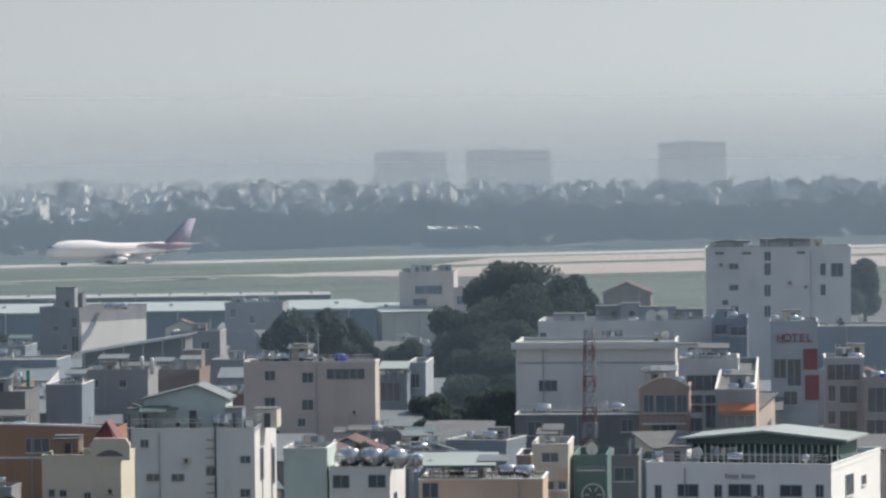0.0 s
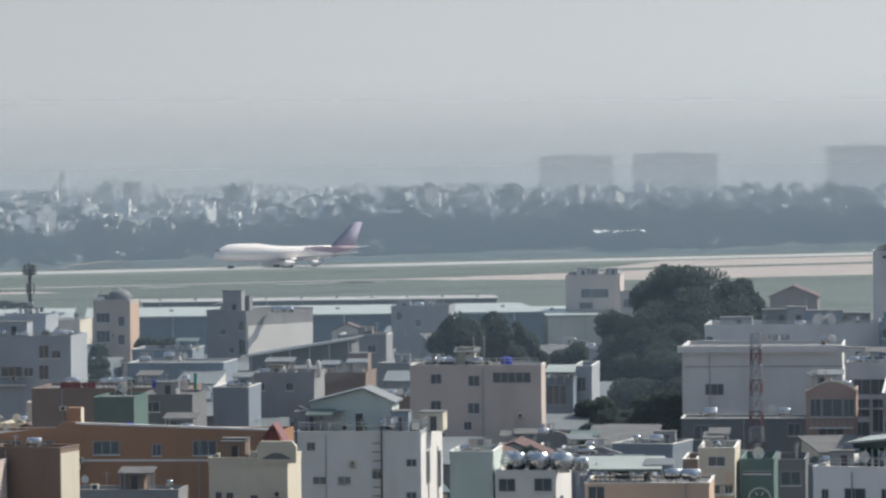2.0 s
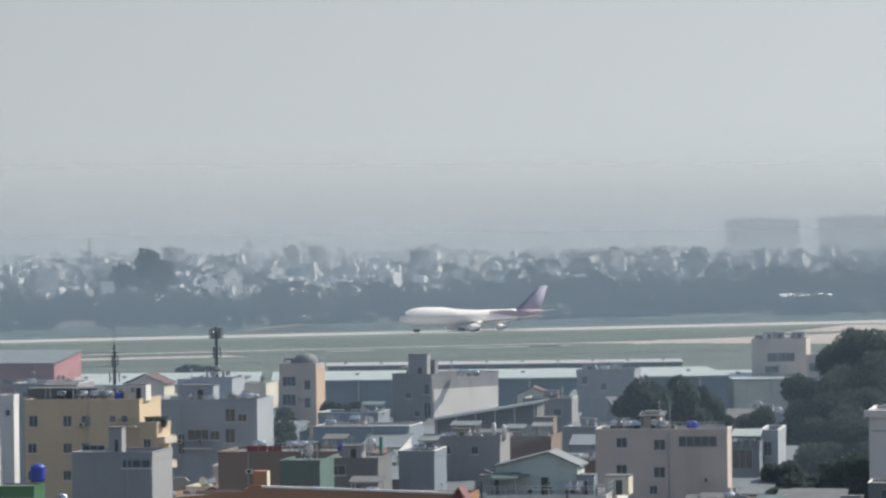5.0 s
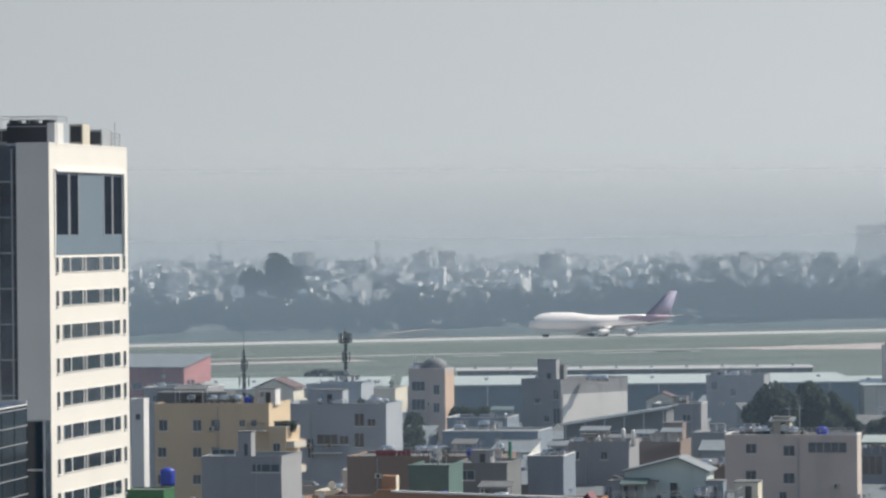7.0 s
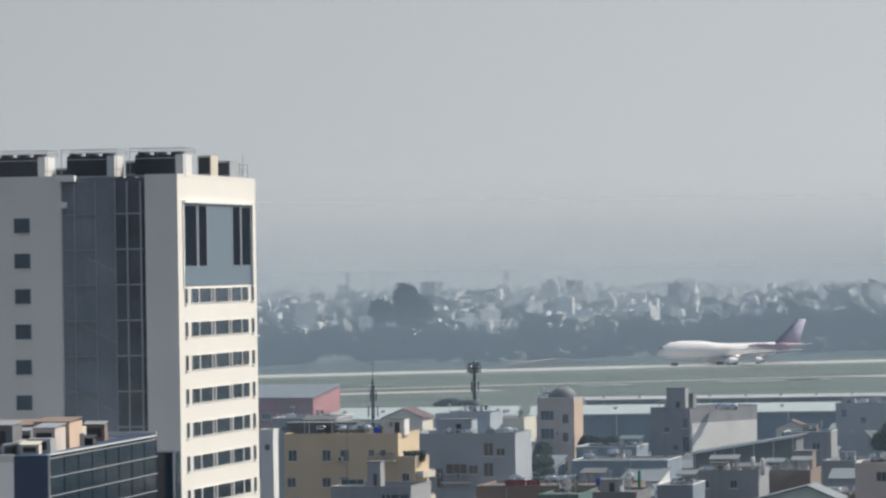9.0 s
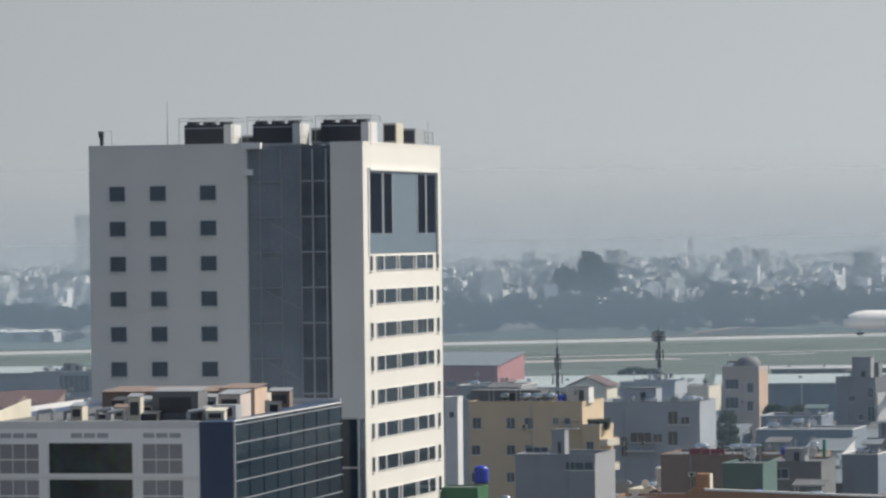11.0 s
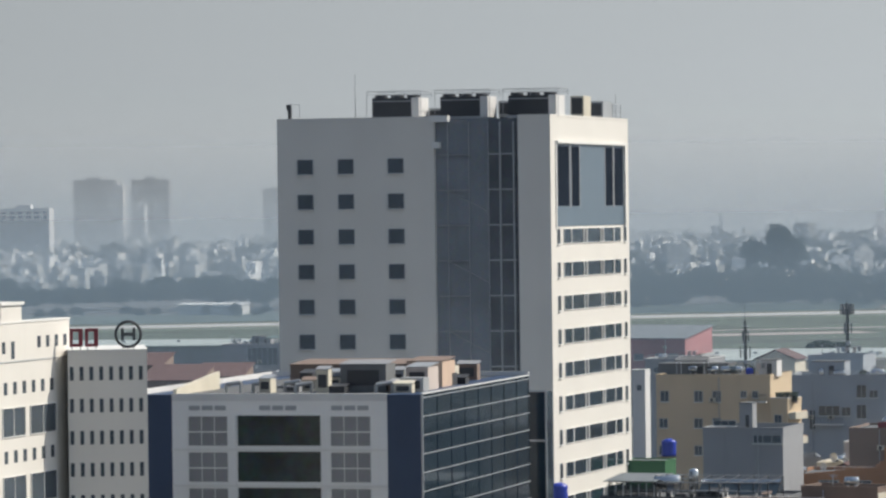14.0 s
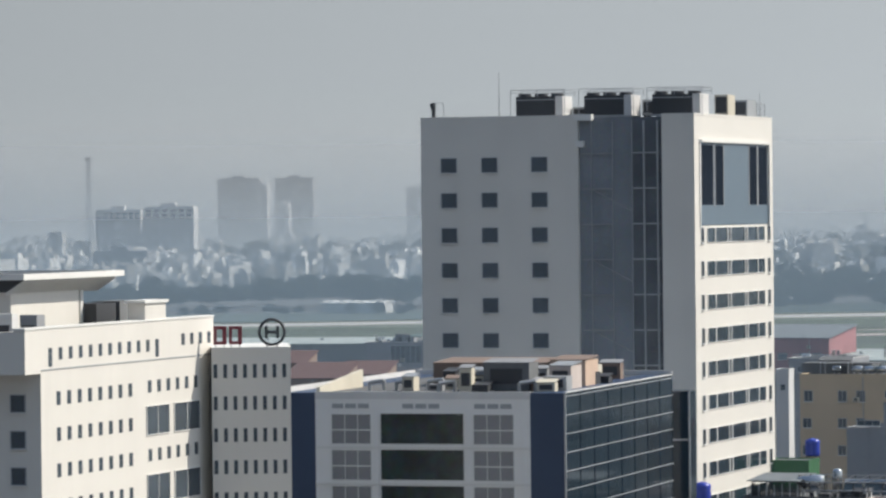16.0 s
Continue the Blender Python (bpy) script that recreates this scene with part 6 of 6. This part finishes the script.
pediment(14.6, 425.2, 14.8, 4.0, 2.2, "cream arched roof pediment wall")
railing(10.8, 427.6, 14.8, 5.5, 1.5, "pale railing round a roof terrace")
lean_roof(50.5, 437.8, 11.1, 9.0, 7.0, "pale green sheet roof over a terrace")
lean_roof(61.0, 599.9, 13.1, 4.2, 4.0, "pale tin canopy over the blue-grey house")
stair_house(-17.7, 635.8, 18.9, 5.0, 4.0, 2.6, "paleblue", False, "pale blue room on roof")
upright_tank(-11.1, 632.5, 18.9, 0.5, 1.3, "steel roof tank with pipes")
upright_tank(-9.8, 632.2, 18.9, 0.5, 1.3, "steel roof tank with pipes")
stair_house(95.0, 660.2, 18.2, 5.0, 4.0, 1.6, "grey", False, "grey roof shed on the long block")
stair_house(101.5, 658.9, 18.2, 5.0, 4.0, 2.8, "dark", False, "dark roof shed on the long block")
stair_house(104.4, 658.3, 18.2, 3.0, 4.0, 3.2, "grey", False, "grey roof shed on the long block")
stair_house(108.5, 657.5, 18.2, 6.0, 4.0, 2.6, "bluegrey", False, "bluegrey roof shed on the long block")
stair_house(113.2, 656.6, 18.2, 5.0, 4.0, 2.2, "dark", False, "dark roof shed on the long block")
dish(107.2, 654.7, 18.2, 1.0, "dark round vent on the long block")
dish(108.9, 654.4, 18.2, 1.0, "dark round vent on the long block")
railing(31.4, 455.6, 15.5, 11.0, 1.6, "grey roof railing on the white apartment")
railing(88.2, 425.6, 12.5, 14.0, 1.3, "grey roof railing on the white hotel")
water_tank(-3.1, 551.0, 15.9, 1.3, 0.5, 1, "stainless tank on the sign building")
water_tank(-1.7, 550.8, 15.9, 1.3, 0.5, 1, "stainless tank on the sign building")
water_tank(-0.3, 550.5, 15.9, 1.3, 0.5, 1, "stainless tank on the sign building")
stair_house(108.1, 1026.1, 16.1, 2.5, 3.0, 1.4, "dark", False, "dark rooftop shelter on terraces")
stair_house(110.8, 1025.6, 16.1, 2.5, 3.0, 1.4, "dark", False, "dark rooftop shelter on terraces")
mast_at(77.3, 520.0, 23.2, "red and white lattice mast between houses")
antenna_mast(-35.9, 760.0, 27.8, "thin phone mast with small antennas", crown=False)
antenna_mast(-17.9, 770.0, 28.0, "phone mast with a crown of panel antennas")
for i, (x, y, h, r, label) in enumerate((
        (89.6, 700, 30.0, 6.2, "tall dark broad-crowned tree among houses"), (87.0, 703, 26.5, 5.0, "tall dark tree with a rounded crown"),
        (97.0, 702, 27.8, 6.6, "tall dark broad-crowned tree among houses"), (101.3, 704, 26.6, 4.6, "dark rounded tree beside tall trees"),
        (93.0, 708, 28.4, 6.5, "tall dark tree with a rounded crown"), (86.6, 694, 22.5, 5.8, "dark dense tree in a grove"),
        (93.5, 692, 23.5, 7.2, "dark dense tree in a grove"), (100.5, 696, 23.0, 6.0, "dark dense tree in a grove"),
        (83.4, 688, 17.6, 5.4, "dark dense tree at the edge of a grove"), (90.0, 684, 18.5, 7.0, "dark dense tree in a grove"),
        (97.0, 688, 18.0, 7.0, "dark dense tree in a grove"), (80.6, 682, 13.5, 4.6, "dark lower tree at the edge of a grove"),
        (86.4, 672, 14.0, 6.0, "dark lower tree in a grove"), (93.0, 674, 14.5, 6.5, "dark lower tree in a grove"),
        (79.5, 655, 10.8, 5.0, "dark lower tree in a grove"), (85.0, 650, 11.0, 5.5, "dark lower tree in a grove"),
        (79.0, 630, 9.4, 5.2, "dark low tree among roofs"), (80.8, 696, 20.6, 5.4, "dark dense tree at the edge of a grove"),
        (79.0, 690, 16.5, 5.0, "dark dense tree at the edge of a grove"), (104.0, 702, 24.5, 4.0, "dark rounded tree beside tall trees"))):
    tree(x, y, h, r * 1.22, label, 131 + i, base=0.08, leaves=16000, leaf=0.36, lobes=14)
tree(75.5, 720.0, 13.7, 4.0, "dark small tree behind houses", 37)
tree(71.4, 780.0, 17.0, 3.2, "dark pointed tree behind houses", 38)
tree(67.2, 780.0, 14.5, 5.0, "dark tree behind rooftops", 39)
tree(73.9, 785.0, 13.6, 4.5, "dark tree behind rooftops", 49)
tree(59.5, 790.0, 13.7, 5.5, "dark tree behind rooftops", 40)
tree(73.0, 610.0, 8.9, 6.0, "dark low tree among roofs", 41)
tree(78.5, 605.0, 7.5, 4.5, "dark low tree among roofs", 85)
tree(75.6, 740.0, 11.9, 4.5, "dark tree behind rooftops", 86)
for i, (x, y, h, r) in enumerate(((66, 590, 11.6, 4.8), (71, 580, 11.2, 5.2), (75.5, 592, 12.4, 5.6), (65, 562, 8.6, 4.2), (67.5, 545, 8.0, 4.2), (62.5, 575, 9.0, 3.6))):
    tree(x, y, h, r, "dark leafy tree between house roofs", 171 + i, base=0.1)
tree(4.6, 432, 11.3, 2.6, "green leafy tree below a roof terrace", 177, base=0.1)
tree(44.8, 470.0, 13.9, 2.5, "small dark tree beside a pink block", 42)
tree(215.7, 1000.0, 19.6, 7, "hazy dark tree beside the hotel slab", 43)
tree(208.0, 990.0, 17.9, 6, "hazy dark tree beside the hotel slab", 44)
tree(-6.1, 800.0, 11.1, 4.5, "dark round tree between houses", 50, base=0.1)
tree(3.6, 810.0, 12.3, 4.5, "dark shrub-like tree over roofs", 51, base=0.1)
tree(7.6, 800.0, 12.0, 4.0, "dark shrub-like tree over roofs", 52, base=0.1)
tree(-36.3, 1150.0, 7.7, 5, "low dark bush near the airfield", 53, base=0.1)
tree(-32.3, 1150.0, 8.1, 6, "low dark bush near the airfield", 54, base=0.1)
tree(-27.4, 1150.0, 7.6, 5, "low dark bush near the airfield", 55, base=0.1)
tree(3.6, 410.0, 13.7, 2.2, "leafy green roof plant", 57, base=0.1)
roof_frames(-26.7, 440.0, 18.2, "wide roof deck with rusty steel frames and pipes")
blue_tank_stand(-43.1, 470.0, 14.4, "blue plastic water tank on a steel stand")
blue_tank_stand(-36.7, 560.0, 14.3, "blue plastic water tank beside the ochre house")

# balconies
side_balcony(balcony_wing, 2.6, 2.0, 16.0, 3.6, "cream moulded balcony")
side_balcony(balcony_wing, 2.6, 2.0, 12.6, 3.6, "cream moulded balcony")
balcony(yellow_house, 14.6, 18.2, 2.4, 0.9, "small railed balcony")
balcony(shutter_house, 2.2, 8.6, 3.0, 0.9, "small railed balcony")
balcony(salmon_house, 3.1, 11.4, 5.4, 0.8, "long railed balcony")
balcony(loggia_house, 3.9, 12.2, 6.8, 0.8, "long railed balcony")
balcony(set_back_house, 7.0, 12.4, 4.4, 0.9, "small railed balcony")
for host, u, z, w, h in ((shutter_house, 0.6, 9.4, 0.8, 1.5), (shutter_house, 3.3, 9.4, 0.8, 1.5), (shutter_house, 0.5, 6.2, 0.8, 1.5)):
    part("shutter", box(u - w / 2, -0.1, z, u + w / 2, -0.004, z + h), PAINTS["yellow"], host, "ochre shutter")
for z in (11.5,):
    part("string_course", box(-0.05, -0.14, z, 35.9, -0.004, z + 0.22), TRIM, orange_hall, "white string course")
part("sloped_parapet", prism([(0, 13.9), (35.2, 13.9), (35.2, 14.9), (12.9, 15.7), (12.9, 16.0), (11.3, 16.0), (11.3, 15.4), (0, 14.3)], "y", -0.07, 0.26), PAINTS["orange"], orange_hall)
part("sloped_coping", prism([(12.9, 15.7), (35.3, 14.9), (35.3, 15.12), (12.9, 15.92)], "y", -0.2, 0.4), TRIM, orange_hall, "pale sloping coping")
part("drain_pipe", tubes([((0.25, -0.14, 0), (0.25, -0.14, 17.4), 0.11)], 8), IRON, white_apartment, "dark drain pipe")
part("drain_pipe", tubes([((9.55, -0.14, 0), (9.55, -0.14, 16.0), 0.09)], 8), IRON, white_apartment, "dark drain pipe")
for k in range(10):
    part("ladder_rung", box(8.55, -0.22, 6.0 + k * 0.95, 9.4, -0.1, 6.12 + k * 0.95), PAINTS["brown"], white_apartment)
part("side_slot", box(13.804, 6.2, 6.0, 13.85, 6.8, 13.2), IRON, white_apartment, "tall dark slot on the sunlit side")
part("side_slot", box(13.804, 14.6, 6.0, 13.85, 15.3, 13.2), IRON, white_apartment, "tall dark slot on the sunlit side")
part("cornice", box(-0.6, -0.7, 18.4, 22.6, 0.0, 19.3), PAINTS["white"], broad_block, "projecting white cornice")
# Raised grey strip; its colour stands in for a shadow line.
part("shadow_line_strip", box(0.3, -0.12, 16.4, 21.8, -0.004, 16.6), FRAME, broad_block)

# ---- lower houses that fill the quarter, and the usual rooftop things ----
rf = random.Random(31)
PALETTE = ["white", "grey", "grey", "bluegrey", "cream", "paleblue", "brown", "dark", "dark", "grey", "pink", "bluegrey", "cream"]
ROOF_WORDS = {"flat": "under a flat roof", "gable": "under a red tile roof", "lean": "under a tin roof"}


def fill_quarter(count, near, far, left, right, low, high):
    made = 0
    for _ in range(count * 14):
        if made >= count:
            break
        dist = rf.uniform(near, far)
        az = radians(rf.uniform(left, right))
        x, y = dist * math.tan(az), dist
        w, d = rf.uniform(4.0, 8.5), rf.uniform(7, 12)
        c = Vector((x + w / 2, y + d / 2, 0))
        if any((c - q).length < r * 0.72 + 4.6 for q, r in TAKEN):
            continue
        h = rf.uniform(low, high)
        kind = rf.choice(("flat", "flat", "flat", "lean", "lean", "lean", "lean", "gable"))
        paint = rf.choice(PALETTE)
        rows = [(u, z, 1.1, 1.2) for z in [1.2 + 3.3 * k for k in range(int(h // 3.3))] for u in (w * 0.28, w * 0.72)][-3:]
        house(x, y, rf.choice((11, 11, 11, 8, 24, -6)), w, d, h, paint, rows, [], "low %s rendered house %s" % (paint, ROOF_WORDS[kind]), 0.6, "low houses of the quarter", roof=kind, bars=0,
              roof_material=rf.choice((TIN, TIN, TIN, GREEN_TIN, ROOF, ROOF)) if kind == "lean" else None)
        made += 1


tree(-6.2, 648, 16.5, 4.2, "leafy dark green street tree between houses", 61, leaves=3600, leaf=0.5)
tree(57.0, 735, 19.0, 6.0, "broad dark green tree behind the houses", 62, leaves=4200, leaf=0.6)
tree(66.5, 770, 18.0, 5.5, "dark green tree with an uneven crown", 63, leaves=3600, leaf=0.6)
fill_quarter(50, 478, 565, -3.4, 12.2, 6.5, 10.0)
fill_quarter(75, 560, 760, -3.4, 12.2, 6.0, 10.0)
fill_quarter(45, 760, 985, -8.5, 12.2, 5.0, 9.0)
fill_quarter(16, 640, 900, -11.5, -8.6, 8.0, 13.0)

rc = random.Random(77)
for host, w, d, h, kind, want in list(ROOFS):
    if kind != "flat" or want == 0 or w < 3.0:
        continue
    for _ in range(rc.randint(1, 3) if w < 12 else rc.randint(3, 6)):
        u, v = rc.uniform(0.8, w - 0.8), rc.uniform(1.2, max(1.5, d - 2.5))
        p = on(host, u, v, h)
        pick = rc.random()
        if pick < 0.30:
            water_tank(*p, rc.uniform(1.1, 1.7), rc.uniform(0.4, 0.6), 1, "stainless steel water tank on a roof")
        elif pick < 0.36:
            stair_house(*p, min(w * 0.5, rc.uniform(1.8, 3.2)), min(d * 0.4, 3.0), rc.uniform(1.6, 2.4), rc.choice(("grey", "cream", "white", "dark", "bluegrey")), False, "small stair room on a flat roof")
        elif pick < 0.62:
            antenna(*p, rc.uniform(1.5, 3.2), "thin television antenna on a roof")
        elif pick < 0.75:
            upright_tank(*p, rc.uniform(0.36, 0.55), rc.uniform(1.0, 1.6), "upright steel tank on a roof")
        elif pick < 0.80:
            plastic_tank(*p, 0.55, 1.2, "blue plastic water tank on a roof")
        else:
            ob = thing("condenser", *p, 11 + rc.choice((0, 90)), "pale air-conditioning condenser on a roof", "condenser")
            part("casing", box(-0.45, 0, 0.12, 0.45, 0.4, 0.85), PAINTS["cream"], ob)
            part("fan_grille", tubes([((0, -0.03, 0.5), (0, -0.004, 0.5), 0.28)], 12), IRON, ob)
            part("foot", box(-0.4, 0.05, 0, -0.3, 0.35, 0.12), IRON, ob)
            part("foot", box(0.3, 0.05, 0, 0.4, 0.35, 0.12), IRON, ob)


# a steep red roof behind the arched pediment
gable_room = thing("roof_room", *on(cream_house, 5.9, 3.4, 14.8), 11, "small roof room under a steep red roof", "roof room")
part("wall", box(-1.25, 0, 0, 1.25, 3.0, 1.5), PAINTS["brown"], gable_room)
part("roof", prism([(-1.6, 1.35), (0.15, 3.6), (1.6, 1.35), (1.6, 1.5), (0.15, 3.78), (-1.6, 1.5)], "y", -0.3, 3.3), RED, gable_room, "faded red sheet roof")
part("gable", prism([(-1.25, 1.5), (1.25, 1.5), (0.15, 3.5)], "y", 0.0, 0.2), RED, gable_room)


# ---- shelters, rails, drying frames and pots crowded on the flat roofs ----
def roof_shelter(p, turn, w, d, h, sheet_material, label):
    ob = thing("roof_shelter", *p, turn, label, "shelter")
    part("sheet", prism([(-0.3, h), (d + 0.3, h + 0.5), (d + 0.3, h + 0.56), (-0.3, h + 0.07)], "x", -w / 2 - 0.3, w / 2 + 0.3), sheet_material, ob)
    for u in (-w / 2, w / 2):
        part("post", box(u - 0.05, 0, 0, u + 0.05, 0.1, h + 0.02), GALV, ob)
        part("post", box(u - 0.05, d - 0.1, 0, u + 0.05, d, h + 0.45), GALV, ob)
    part("beam", box(-w / 2, 0.02, h - 0.1, w / 2, 0.08, h), GALV, ob)
    return ob


def roof_rail(p, turn, w, label):
    ob = thing("roof_railing", *p, turn, label, "railing")
    for z in (0.95, 1.3):
        part("rail", tubes([((0, 0, z), (w, 0, z), 0.035)], 5), GALV, ob)
    count = max(3, int(w / 1.1))
    for i in range(count + 1):
        part("post", tubes([((w * i / count, 0, 0), (w * i / count, 0, 1.3), 0.035)], 5), GALV, ob)
    return ob


def drying_frame(p, turn, w, label):
    ob = thing("drying_frame", *p, turn, label, "drying frame")
    for u in (0, w):
        part("post", tubes([((u, 0, 0), (u, 0, 1.9), 0.04), ((u, -0.5, 1.9), (u, 0.5, 1.9), 0.03)], 5), GALV, ob)
    for v in (-0.4, 0.4):
        part("line", tubes([((0, v, 1.88), (w, v, 1.84), 0.015)], 4), GALV, ob)
    for i in range(int(w / 0.7)):
        u = 0.3 + 0.7 * i
        part("cloth", prism([(u, 0.95 + 0.2 * (i % 3)), (u + 0.5, 1.0 + 0.2 * (i % 3)), (u + 0.52, 1.84), (u, 1.84)], "y", -0.42, -0.38), PAINTS[("white", "paleblue", "pink", "grey")[(i + int(p[0])) % 4]], ob)
    return ob


def potted_plant(p, seed, label):
    ob = thing("potted_plant", *p, 0, label, "potted plant")
    part("pot", tubes([((0, 0, 0), (0, 0, 0.45), 0.28)], 10), PAINTS["brown"], ob)
    rng = np.random.default_rng(seed)
    c = rng.normal(size=(110, 3)) * (0.28, 0.28, 0.3) + (0, 0, 0.95)
    me = leaf_mesh("leaves", c, rng.uniform(0.1, 0.2, 110), LEAF, seed)
    leaves = new("leaves", me)
    leaves.parent = ob
    return ob


rs = random.Random(404)
for n, (host, w, d, h, kind, want) in enumerate(list(ROOFS)):
    if kind != "flat" or want == 0 or w < 3.6 or d < 5:
        continue
    turn = -math.degrees(host.matrix_basis.to_euler().z)
    for _ in range(2 if w < 11 else 4):
        u, v = rs.uniform(1.4, w - 1.4), rs.uniform(0.9, min(d - 3.2, 4.5))
        pick = rs.random()
        if pick < 0.14:
            roof_shelter(on(host, u, v, h), turn, min(w * 0.45, rs.uniform(2.2, 4.0)), 2.4, rs.uniform(1.7, 2.2), rs.choice((TIN, TIN, GREEN_TIN, ROOF)), "tin shelter on thin posts on a flat roof")
        elif pick < 0.44:
            drying_frame(on(host, min(u, w - 2.6), v, h), turn, rs.uniform(1.6, 2.4), "drying frame hung with washing on a roof")
        elif pick < 0.62:
            potted_plant(on(host, u, v, h), 900 + n * 7 + _, "leafy potted plant on a roof terrace")
        elif pick < 0.80:
            water_tank(*on(host, u, v, h), rs.uniform(1.3, 1.9), rs.uniform(0.42, 0.6), 1 if w < 7 else 2, "dull steel water tanks in a roof corner", turn)
        elif pick < 0.9:
            dish(*on(host, u, v, h), rs.uniform(0.4, 0.7), "pale satellite dish on a roof")
        else:
            stair_house(*on(host, u, v + 0.6, h), min(w * 0.4, 2.6), 2.2, rs.uniform(1.7, 2.3), rs.choice(("grey", "white", "bluegrey", "brown")), False, "small stair room on a flat roof")
    if rs.random() < 0.4:
        roof_rail(on(host, 0.5, 0.5, h), turn, w - 1.0, "thin steel railing behind a parapet")
